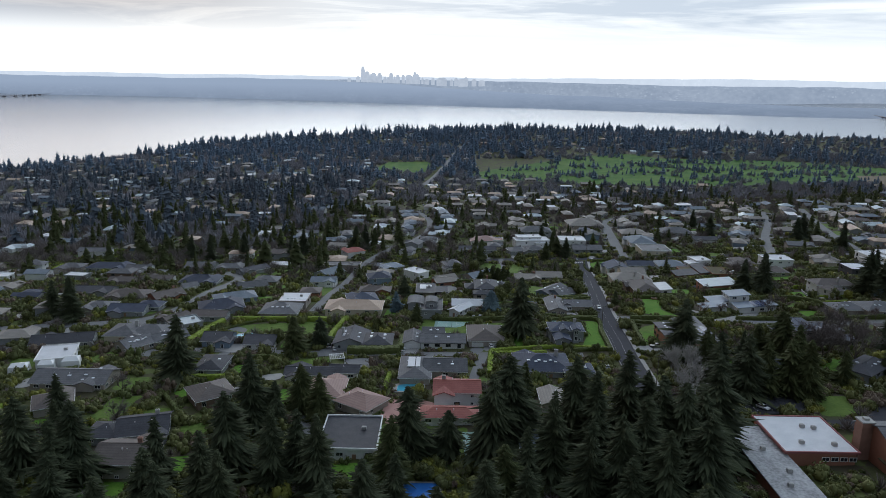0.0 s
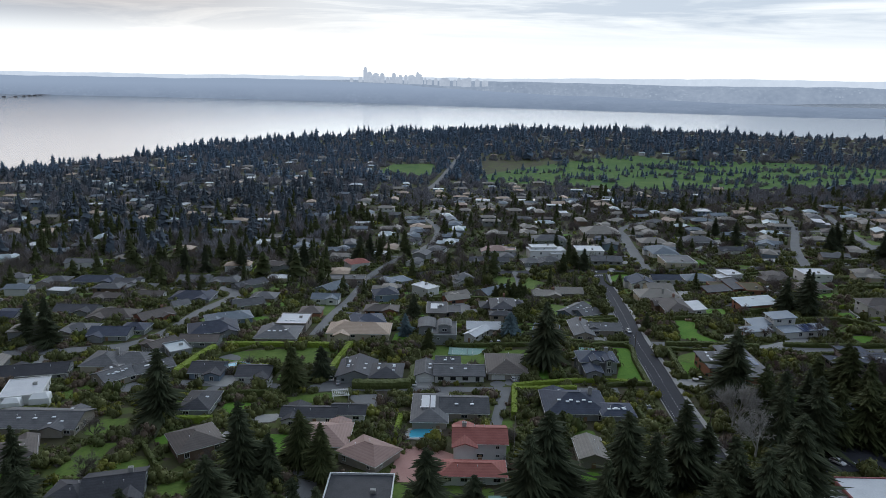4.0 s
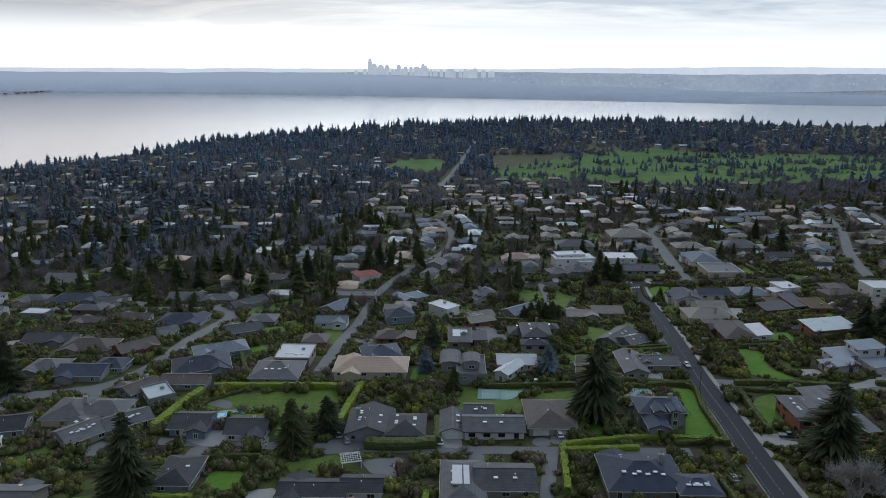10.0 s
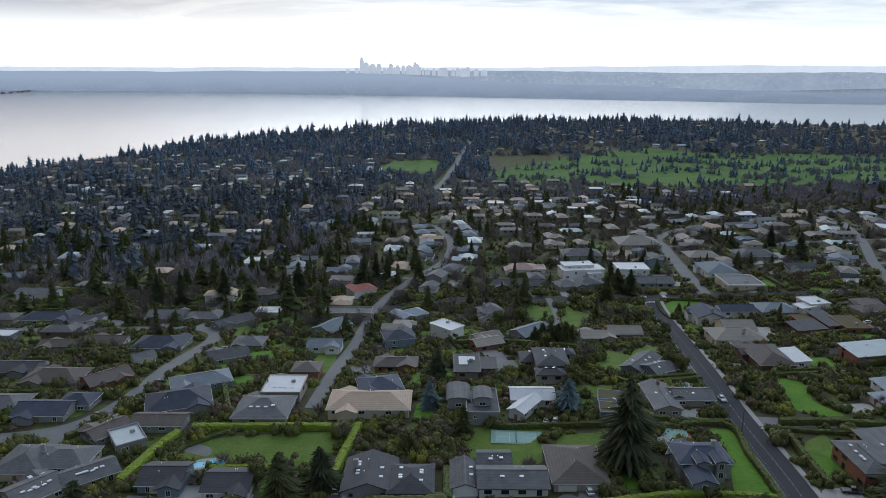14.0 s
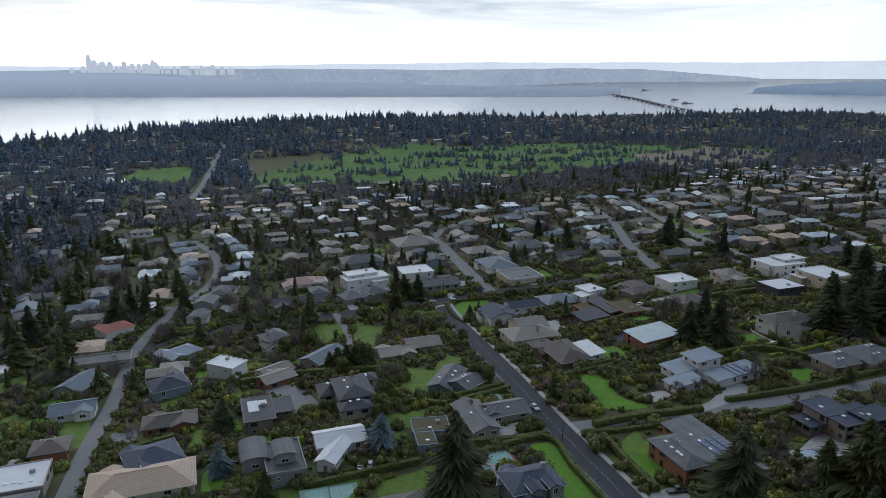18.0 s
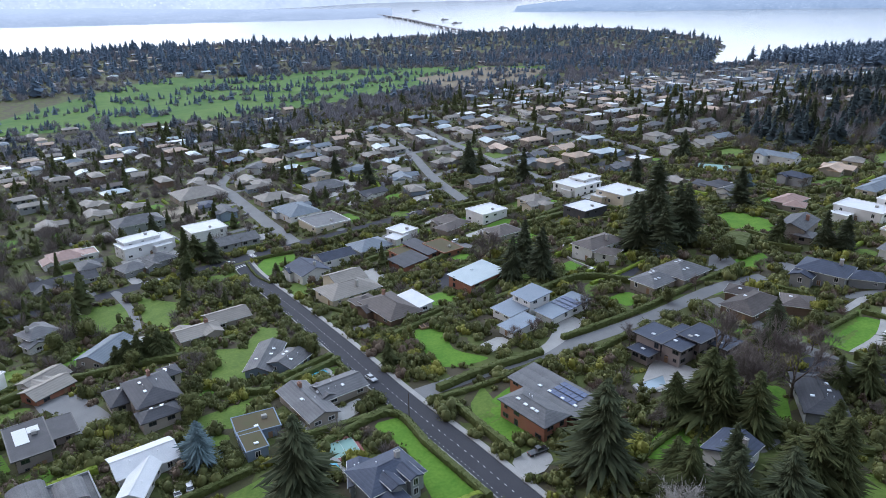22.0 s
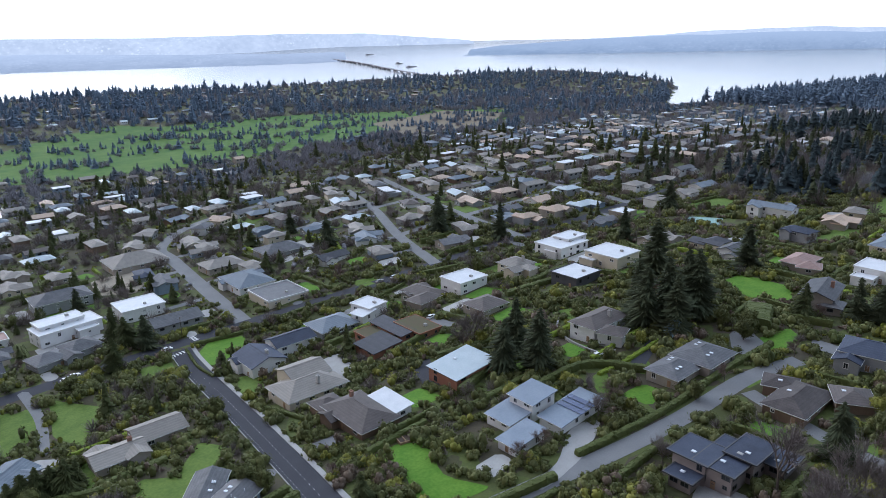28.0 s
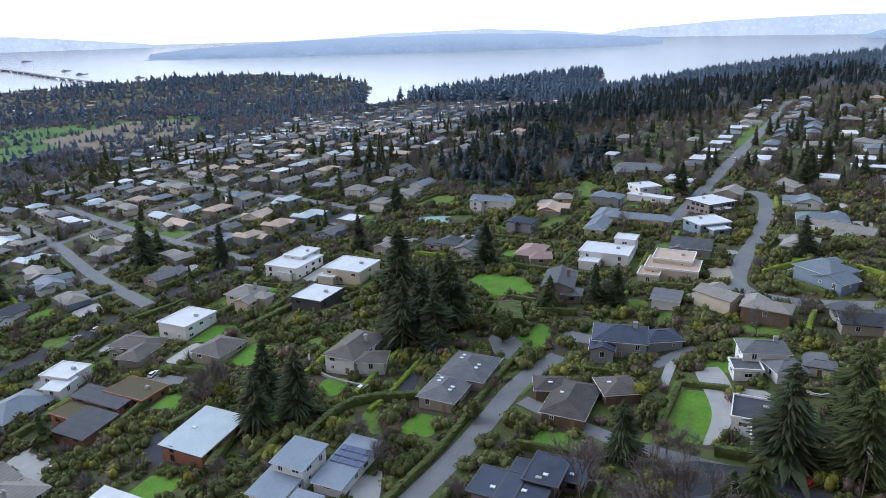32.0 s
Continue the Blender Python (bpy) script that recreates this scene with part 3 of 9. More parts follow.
def bluff(name, line, ridge, depth, material, label, seed, rough=10.0):
    """A far shore: it rises from the waterline to a ridge some way behind it, with uneven crest."""
    r = np.random.default_rng(seed)
    pts = np.array(smooth_line(line, 160.0))
    hs = np.interp(np.linspace(0, 1, len(pts)), np.linspace(0, 1, len(ridge)), ridge)
    q = np.linspace(0, 1, len(pts))
    hs = hs * np.clip(np.minimum(q, 1 - q) * 14, 0.02, 1) ** 0.7
    ph = r.uniform(0, 6.3, 6)
    s = np.arange(len(pts))
    wob = sum(np.sin(s * f + q) / (k + 1) for k, (f, q) in enumerate(zip((0.11, 0.31, 0.7, 1.3, 2.1, 3.1), ph)))
    rows = []
    for k, (out, up) in enumerate(((0, 0.0), (0.05, 0.10), (0.25, 0.42), (0.5, 0.72), (0.8, 0.95), (1.0, 1.0), (1.4, 0.9))):
        d = pts - EYE[:2]
        d = d / np.linalg.norm(d, axis=1)[:, None]
        q = pts + d * depth * out
        z = hs * up + (wob * rough * up if k > 1 else 0) + (0 if k else -3)
        rows.append(squash(np.column_stack([q, z])))
    V = np.concatenate(rows)
    n = len(pts)
    i = np.arange(len(V)).reshape(len(rows), n)
    g = Geo()
    g.v, g.f = V.tolist(), np.stack([i[:-1, :-1], i[:-1, 1:], i[1:, 1:], i[1:, :-1]], -1).reshape(-1, 4).tolist()
    ob = tagged(new(name, g.mesh(name, material)), label, "hills", kind="structure")
    for p in ob.data.polygons:
        p.use_smooth = True
    return rows


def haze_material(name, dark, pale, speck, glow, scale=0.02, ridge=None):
    """A far backdrop of wooded slopes with painted, glowing haze, bluer and paler towards the ridge, and a speckle of
    trees and roofs.
    """
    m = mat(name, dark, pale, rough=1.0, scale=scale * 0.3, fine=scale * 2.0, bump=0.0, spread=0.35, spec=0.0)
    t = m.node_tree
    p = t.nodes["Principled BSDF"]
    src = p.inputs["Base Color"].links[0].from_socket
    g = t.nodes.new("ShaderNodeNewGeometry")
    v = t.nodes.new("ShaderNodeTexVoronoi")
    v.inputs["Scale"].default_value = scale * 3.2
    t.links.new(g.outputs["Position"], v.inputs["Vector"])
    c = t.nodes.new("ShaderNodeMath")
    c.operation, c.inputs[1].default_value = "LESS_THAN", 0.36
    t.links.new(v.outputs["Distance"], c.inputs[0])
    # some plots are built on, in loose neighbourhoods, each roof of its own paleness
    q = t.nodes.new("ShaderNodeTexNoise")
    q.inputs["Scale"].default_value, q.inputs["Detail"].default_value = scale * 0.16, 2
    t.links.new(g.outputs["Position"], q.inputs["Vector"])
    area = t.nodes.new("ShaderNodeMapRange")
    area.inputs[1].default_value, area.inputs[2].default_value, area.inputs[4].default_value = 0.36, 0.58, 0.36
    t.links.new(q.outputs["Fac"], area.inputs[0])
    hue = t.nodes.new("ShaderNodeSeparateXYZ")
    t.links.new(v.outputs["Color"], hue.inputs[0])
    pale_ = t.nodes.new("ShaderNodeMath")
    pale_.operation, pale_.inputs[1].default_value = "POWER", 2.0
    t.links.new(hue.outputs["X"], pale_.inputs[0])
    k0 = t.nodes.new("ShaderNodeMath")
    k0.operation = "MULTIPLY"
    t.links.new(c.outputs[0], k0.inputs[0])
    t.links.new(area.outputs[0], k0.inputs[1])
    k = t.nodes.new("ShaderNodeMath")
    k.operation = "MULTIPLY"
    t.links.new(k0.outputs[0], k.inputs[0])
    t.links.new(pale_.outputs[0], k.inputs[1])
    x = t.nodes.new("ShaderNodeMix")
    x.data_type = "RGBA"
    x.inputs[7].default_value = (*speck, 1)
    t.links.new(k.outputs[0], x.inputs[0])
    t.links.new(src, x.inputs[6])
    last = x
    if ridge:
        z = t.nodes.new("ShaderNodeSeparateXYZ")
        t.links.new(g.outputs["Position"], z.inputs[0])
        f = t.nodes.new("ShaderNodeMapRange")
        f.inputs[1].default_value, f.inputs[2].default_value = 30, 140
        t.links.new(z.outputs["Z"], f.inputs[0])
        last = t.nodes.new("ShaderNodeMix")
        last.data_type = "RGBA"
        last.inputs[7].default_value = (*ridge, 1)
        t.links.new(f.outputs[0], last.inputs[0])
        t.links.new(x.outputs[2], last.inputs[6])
    # The haze is emitted colour; the slope's own base is nearly black.
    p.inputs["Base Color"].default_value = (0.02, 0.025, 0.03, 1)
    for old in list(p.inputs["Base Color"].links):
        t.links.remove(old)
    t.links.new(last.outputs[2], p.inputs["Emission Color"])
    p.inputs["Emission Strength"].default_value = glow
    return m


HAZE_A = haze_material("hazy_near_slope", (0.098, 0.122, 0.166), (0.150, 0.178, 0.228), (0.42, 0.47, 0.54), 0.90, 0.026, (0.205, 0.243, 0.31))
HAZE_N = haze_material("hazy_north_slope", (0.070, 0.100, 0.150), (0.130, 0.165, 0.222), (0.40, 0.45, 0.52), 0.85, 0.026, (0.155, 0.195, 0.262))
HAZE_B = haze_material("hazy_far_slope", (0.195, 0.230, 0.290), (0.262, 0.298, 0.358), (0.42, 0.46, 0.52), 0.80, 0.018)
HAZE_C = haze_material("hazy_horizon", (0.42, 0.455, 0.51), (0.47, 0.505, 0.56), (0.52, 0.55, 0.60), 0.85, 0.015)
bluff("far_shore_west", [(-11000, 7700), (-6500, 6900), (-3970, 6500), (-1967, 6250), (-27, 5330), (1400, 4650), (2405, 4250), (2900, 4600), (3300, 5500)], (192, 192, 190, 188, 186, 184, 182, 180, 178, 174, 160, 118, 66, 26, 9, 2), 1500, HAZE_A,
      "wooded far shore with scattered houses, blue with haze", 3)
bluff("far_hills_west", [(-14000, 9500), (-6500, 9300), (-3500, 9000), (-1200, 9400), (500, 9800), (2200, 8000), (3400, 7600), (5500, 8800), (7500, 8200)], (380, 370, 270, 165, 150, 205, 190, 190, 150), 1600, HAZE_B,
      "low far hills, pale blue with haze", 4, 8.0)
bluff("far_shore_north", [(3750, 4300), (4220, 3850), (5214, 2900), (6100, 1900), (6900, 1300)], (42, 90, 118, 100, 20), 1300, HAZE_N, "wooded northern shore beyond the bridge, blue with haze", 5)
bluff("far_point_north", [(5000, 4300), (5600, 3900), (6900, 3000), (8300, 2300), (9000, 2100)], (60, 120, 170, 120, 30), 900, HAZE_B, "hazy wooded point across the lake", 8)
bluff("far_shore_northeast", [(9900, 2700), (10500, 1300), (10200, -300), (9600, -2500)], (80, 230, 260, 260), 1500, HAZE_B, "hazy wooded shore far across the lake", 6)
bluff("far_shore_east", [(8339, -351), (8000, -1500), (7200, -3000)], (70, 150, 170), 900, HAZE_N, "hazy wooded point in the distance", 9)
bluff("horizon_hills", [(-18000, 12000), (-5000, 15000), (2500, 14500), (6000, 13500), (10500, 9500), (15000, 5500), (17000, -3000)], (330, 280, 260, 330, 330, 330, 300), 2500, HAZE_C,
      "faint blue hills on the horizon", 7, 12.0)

# ---- roads ----
MAIN = [(73, 130), (75.5, 230), (77.5, 270), (80, 300), (81.3, 325), (83.2, 350), (89, 395), (95, 440), (101, 492), (104, 512)]
CROSS = [(-62, 503), (-32, 516), (-4, 521), (18, 518.5), (41, 518.5), (70, 519), (104, 519), (140, 515), (196, 505), (240, 499), (300, 492), (400, 486), (520, 480)]
NORTH_WEST = [(137, 519), (143, 570), (154, 650), (161, 690), (205, 730), (290, 740)]
LANE = [(86.5, 333), (118, 328), (150, 321), (180, 316), (213, 313), (233, 306)]
DRIVE_EAST = [(204, 309), (196, 290), (190, 270), (186, 240)]
NORTH_ROAD = [(395, 291), (442, 285), (515, 276), (623, 263), (749, 250), (920, 235)]
CURVE = [(452, 282), (450, 252), (390, 249), (333, 256), (304, 255), (294, 240), (295, 215), (300, 190)]
LEFT_ROAD = [(-260, 318), (-200, 328), (-176, 331), (-150, 339), (-140, 361), (-139, 406), (-135, 450), (-146, 470), (-174, 474), (-272, 478), (-380, 470)]
MID_ROAD = [(-67, 352), (-65, 395), (-62, 433), (-60, 496), (-54, 528), (-41, 570), (-18, 630), (-14, 705), (-30, 780)]
FRONT_LANE = [(-110, 293), (-55, 287.5), (-33, 285.5), (20, 281.5), (60, 279)]
FAR_ROAD = [(-30, 1060), (-16, 1160), (10, 1440), (41, 1730)]
MIDDLE_N = [(240, 499), (262, 560), (300, 640), (330, 720)]
GRID_A = [(300, 492), (318, 560), (345, 640), (380, 740)]
GRID_B = [(262, 560), (318, 560), (400, 556), (520, 550)]
GRID_C = [(205, 640), (300, 640), (345, 640), (440, 634), (560, 620)]
GRID_D = [(400, 486), (420, 560), (440, 634), (470, 730)]


def road(name, line, width, material, label, lift=0.14):
    return structure(name, ribbon(line, -width / 2, width / 2, lift), material, label, "road")


road("road_main", MAIN, 8.4, M["asphalt"], "freshly laid dark asphalt street between hedges")
road("road_cross", CROSS, 8.4, M["asphalt"], "dark grey asphalt street across the slope", 0.10)
road("road_north_west", NORTH_WEST, 8.0, M["asphalt_old"], "grey asphalt side street", 0.12)
road("road_lane", LANE, 6.5, M["asphalt_old"], "pale worn lane between hedges", 0.11)
road("road_drive", DRIVE_EAST, 5.0, M["asphalt_old"], "pale worn shared driveway", 0.12)
road("road_north", NORTH_ROAD, 7.5, M["asphalt_old"], "pale asphalt street climbing away", 0.11)
road("road_curve", CURVE, 7.5, M["asphalt_old"], "pale asphalt street in a double bend", 0.12)
road("road_west", LEFT_ROAD, 7.5, M["asphalt_old"], "pale asphalt street in a bend", 0.11)
road("road_middle", MID_ROAD, 6.0, M["asphalt_old"], "narrow pale asphalt street downhill", 0.12)
road("road_front", FRONT_LANE, 5.0, M["asphalt_old"], "narrow grey lane in front of the houses", 0.12)
road("road_far", FAR_ROAD, 11.0, M["asphalt_old"], "straight far road between trees", 0.5)
for nm, ln in (("road_grid_a", GRID_A), ("road_grid_b", GRID_B), ("road_grid_c", GRID_C), ("road_grid_d", GRID_D), ("road_grid_e", MIDDLE_N)):
    road(nm, ln, 6.5, M["asphalt_old"], "pale asphalt street among low houses", 0.16)
pave = structure("pavement", ribbon(MAIN, 4.25, 5.9, 0.27, 0.3), M["concrete"], "concrete pavement with a kerb along the new asphalt", "pavement")
kerb = structure("kerb", ribbon(MAIN, -4.55, -4.25, 0.24, 0.25), M["concrete"], "concrete kerb", "kerb")
g = Geo()
line = smooth_line(MAIN, 1.0)
for k in range(len(line) - 2):
    d = (line[k + 1] - line[k]) / np.linalg.norm(line[k + 1] - line[k])
    s = np.array((d[1], -d[0]))
    for off, keep, w, ln in ((0.0, k % 3 == 0, 0.10, 1.0), (-3.3, k % 2 == 0, 0.12, 0.35)):
        if keep:
            p = line[k] + s * off
            a = math.degrees(math.atan2(d[1], d[0]))
            g.box((p[0], p[1], gz(p[0], p[1]) + 0.15), (ln, w, 0.02), a)
tagged(new("lane_marking", g.mesh("lane_marking", M["line"])), "white dashed paint lines and studs on dark asphalt", "road marking", kind="stuff")


def crossing(x, y, rot, n, length, gap):
    """A pedestrian crossing: a thing with each bar a part."""
    t = thing("crosswalk", (x, y, gz(x, y)), "white painted crosswalk bars on dark asphalt", "crosswalk")
    ca, sa = math.cos(radians(rot)), math.sin(radians(rot))
    me = Geo().box((0, 0, 0), (0.75, length, 0.03), rot).mesh("bar", M["line"])
    for k in range(n):
        q = (k - (n - 1) / 2) * gap
        part("bar", me, None, t, at=(q * ca, q * sa, gz(x + q * ca, y + q * sa) + 0.17 - gz(x, y)))


crossing(102, 508, 8, 6, 3.2, 1.45)
crossing(113, 519, 95, 4, 2.6, 1.5)

# ---- house builder ----
def roof_geo(w, d, z, kind, over=0.7, slope=0.36):
    """A solid roof over a w x d wing whose eaves lie at z. Returns roof and gable meshes."""
    g, gab = Geo(), Geo()
    W, D = w / 2 + over, d / 2 + over
    th = 0.28
    if kind == "flat":
        g.box((0, 0, z + 0.15), (w + 2 * over, d + 2 * over, 0.3))
        return g, gab, z + 0.3
    if kind == "mono":
        r = 0.10 * D
        v = [(-W, -D, z - r), (W, -D, z - r), (W, D, z + r), (-W, D, z + r)]
        g.add([(x, y, q) for x, y, q in v] + [(x, y, q + th) for x, y, q in v], ((3, 2, 1, 0), (4, 5, 6, 7), (0, 1, 5, 4), (1, 2, 6, 5), (2, 3, 7, 6), (3, 0, 4, 7)))
        return g, gab, z + r
    if kind == "vault":
        n = 10
        for k in range(n + 1):
            q = math.pi * k / n
            x, zz = -W * math.cos(q), z + 0.38 * W * math.sin(q)
            g.v += [(x, -D, zz), (x, D, zz), (x, D, zz + 0.2), (x, -D, zz + 0.2)]
            if k:
                i, j = 4 * k, 4 * (k - 1)
                g.f += [(j + r, j + (r + 1) % 4, i + (r + 1) % 4, i + r) for r in range(4)]
        g.f += [(0, 1, 2, 3), (4 * n + 3, 4 * n + 2, 4 * n + 1, 4 * n)]
        return g, gab, z + 0.38 * W
    turn = (kind == "gabley") or (kind in ("gable", "hip") and d > w)
    if turn:
        W, D, w, d = D, W, d, w
    r = D * slope
    drop = over * slope
    hip = D * 0.92 if kind == "hip" else 0.0
    hip = min(hip, W - 0.4)
    lo, hi = z - drop, z - drop + r
    v = [(-W, -D, lo), (W, -D, lo), (W, D, lo), (-W, D, lo), (-W + hip, 0, hi), (W - hip, 0, hi)]
    n = len(v)
    vv = v + [(x, y, q + th) for x, y, q in v]
    f = [(0, 1, 5, 4), (2, 3, 4, 5), (1, 2, 5), (3, 0, 4)]
    faces = [tuple(i + n for i in q) for q in f] + [tuple(reversed(q)) for q in f]
    faces += [(0, 1, 1 + n, n), (1, 2, 2 + n, 1 + n), (2, 3, 3 + n, 2 + n), (3, 0, n, 3 + n)]
    if kind != "hip":
        faces = [q for q in faces if q not in ((1 + n, 2 + n, 5 + n), (3 + n, n, 4 + n), (5, 2, 1), (4, 0, 3))]
        faces += [(1, 5, 5 + n, 1 + n), (5, 2, 2 + n, 5 + n), (3, 4, 4 + n, 3 + n), (4, 0, n, 4 + n)]
        faces = [q for q in faces if q not in ((1, 2, 2 + n, 1 + n), (3, 0, n, 3 + n))]
    g.add(vv, faces)
    if turn:
        g.v = [(-y, x, zz) for x, y, zz in g.v]
    if kind == "hip" or kind.startswith("gable"):
        L = 2 * (W - hip)
        gab.box((0, 0, hi + th + 0.02), (L, 0.35, 0.1))
        if turn:
            gab.v = [(-y, x, zz) for x, y, zz in gab.v]
    return g, gab, hi


def wall_geo(w, d, lo, top, kind, slope=0.36):
    """The walls of a wing as one closed body, with gables where the roof has them."""
    g = Geo()
    turn = kind == "gabley" or (kind == "gable" and d > w)
    if kind.startswith("gable"):
        a, b = (d, w) if turn else (w, d)
        z = top - 0.06
        r = z + b / 2 * slope
        v = [(-a / 2, -b / 2, lo), (a / 2, -b / 2, lo), (a / 2, b / 2, lo), (-a / 2, b / 2, lo), (-a / 2, -b / 2, z), (a / 2, -b / 2, z), (a / 2, b / 2, z), (-a / 2, b / 2, z), (-a / 2, 0, r), (a / 2, 0, r)]
        g.add(v, ((3, 2, 1, 0), (0, 1, 5, 4), (2, 3, 7, 6), (1, 2, 6, 9, 5), (3, 0, 4, 8, 7), (4, 5, 9, 8), (6, 7, 8, 9)))
        if turn:
            g.v = [(-y, x, q) for x, y, q in g.v]
    elif kind == "vault":
        n = 8
        arc = [(-w / 2 * math.cos(math.pi * k / n), top + 0.36 * w / 2 * math.sin(math.pi * k / n)) for k in range(n + 1)]
        ring = [(-w / 2, lo)] + arc + [(w / 2, lo)]
        m = len(ring)
        g.add([(x, -d / 2, z) for x, z in ring] + [(x, d / 2, z) for x, z in ring],
              [tuple(range(m - 1, -1, -1)), tuple(range(m, 2 * m))] + [(k, (k + 1) % m, m + (k + 1) % m, m + k) for k in range(m)])
    else:
        g.box((0, 0, (lo + top) / 2), (w, d, top - lo))
        if kind == "mono":
            r = 0.10 * d / 2
            g.v = [(x, y, z if z < (lo + top) / 2 else z + r * (1 if y > 0 else -1) - 0.04) for x, y, z in g.v]
    return g


def ring_geo(w, d, z0, z1, t):
    """A rectangular ring of outer size w x d, t thick, in one piece."""
    g = Geo()
    for a, b in ((w, d), (w - 2 * t, d - 2 * t)):
        for z in (z0, z1):
            g.v += [(-a / 2, -b / 2, z), (a / 2, -b / 2, z), (a / 2, b / 2, z), (-a / 2, b / 2, z)]
    for k in range(4):
        n = (k + 1) % 4
        g.f += [(k, n, 4 + n, 4 + k), (8 + n, 8 + k, 12 + k, 12 + n), (4 + k, 4 + n, 12 + n, 12 + k), (n, k, 8 + k, 8 + n)]
    return g


def window_geo(w, h, glazed):
    """A two-light window in one piece, in the xz plane, looking to -y; glazed adds the recessed panes. Returns mesh data and the panes' face numbers."""
    g = Geo()
    b, m = 0.13, 0.08
    X = (-w / 2, -w / 2 + b, -m / 2, m / 2, w / 2 - b, w / 2)
    Z = (-h / 2, -h / 2 + b, h / 2 - b, h / 2)
    g.v = [(x, -0.07, z) for z in Z for x in X]
    at = lambda i, k: k * 6 + i
    for k in range(3):
        for i in range(5):
            if k == 1 and i in (1, 3):
                continue
            g.f.append((at(i, k), at(i + 1, k), at(i + 1, k + 1), at(i, k + 1)))
    panes = []
    for i in (1, 3):
        q = [at(i, 1), at(i + 1, 1), at(i + 1, 2), at(i, 2)]
        n = len(g.v)
        g.v += [(g.v[j][0], -0.005, g.v[j][2]) for j in q]
        g.f += [(q[j], n + j, n + (j + 1) % 4, q[(j + 1) % 4]) for j in range(4)]
        if glazed:
            panes.append(len(g.f))
            g.f.append((n, n + 1, n + 2, n + 3))
    q = [at(0, 0), at(5, 0), at(5, 3), at(0, 3)]
    n = len(g.v)
    g.v += [(g.v[j][0], 0.06, g.v[j][2]) for j in q]
    g.f += [(q[(j + 1) % 4], n + (j + 1) % 4, n + j, q[j]) for j in range(4)]
    return g, panes


def pane_mesh(w, h):
    return Geo().box((0, 0.02, 0), (w - 0.2, 0.04, h - 0.2))


WIN = {}
for key, (ww, hh) in dict(small=(1.2, 1.1), wide=(2.2, 1.35), tall=(1.5, 2.0)).items():
    WIN[key] = (window_geo(ww, hh, False)[0].mesh("window", M["trim"]), pane_mesh(ww, hh).mesh("pane", M["glass"]), window_geo(ww, hh, False)[0].mesh("window", M["trim_dark"]))
DOOR = Geo().box((0, 0, 1.02), (0.96, 0.08, 2.04)).box((0, -0.03, 2.1), (1.2, 0.12, 0.12)).box((-0.55, -0.03, 1.04), (0.12, 0.12, 2.08)).box((0.55, -0.03, 1.04), (0.12, 0.12, 2.08)).mesh("door", M["wood"])
GARAGE = Geo()
for k in range(4):
    GARAGE.box((0, 0, 0.28 + 0.54 * k), (4.8, 0.07, 0.51))
GARAGE.box((0, -0.02, 2.26), (5.1, 0.12, 0.16)).box((-2.48, -0.02, 1.1), (0.16, 0.12, 2.2)).box((2.48, -0.02, 1.1), (0.16, 0.12, 2.2))
GARAGE = GARAGE.mesh("garage_door", M["trim"])
SKYL = Geo().box((0, 0, 0.08), (1.25, 0.95, 0.16)).box((0, 0, 0.2), (1.15, 0.85, 0.1), 0, 0.8).mesh("skylight", M["skylight"])
VENT = Geo().tube((0, 0, -0.3), (0, 0, 0.55), 0.09, 0.09, 6).box((0, 0, 0.58), (0.26, 0.26, 0.06)).mesh("roof_vent", M["chrome"])


def oriented(ob, x, y, z, rot):
    ob.location = (x, y, z)
    ob.rotation_euler = (0, 0, radians(rot))


TAKEN = []
HOUSES = []


def far_from_path(x, y):
    return math.hypot(x - min(max(x, -20), 27), y - min(max(y, 0), 250))


WIN_ONE = {}


def one_piece(key, dark):
    """A window whose frame and pane are one mesh, for houses further off."""
    if (key, dark) not in WIN_ONE:
        ww, hh = dict(small=(1.2, 1.1), wide=(2.2, 1.35), tall=(1.5, 2.0))[key]
        g, panes = window_geo(ww, hh, True)
        me = g.mesh("window", M["trim_dark"] if dark else M["trim"])
        me.materials.append(M["glass"])
        for k in panes:
            me.polygons[k].material_index = 1
        WIN_ONE[key, dark] = me
    return WIN_ONE[key, dark]


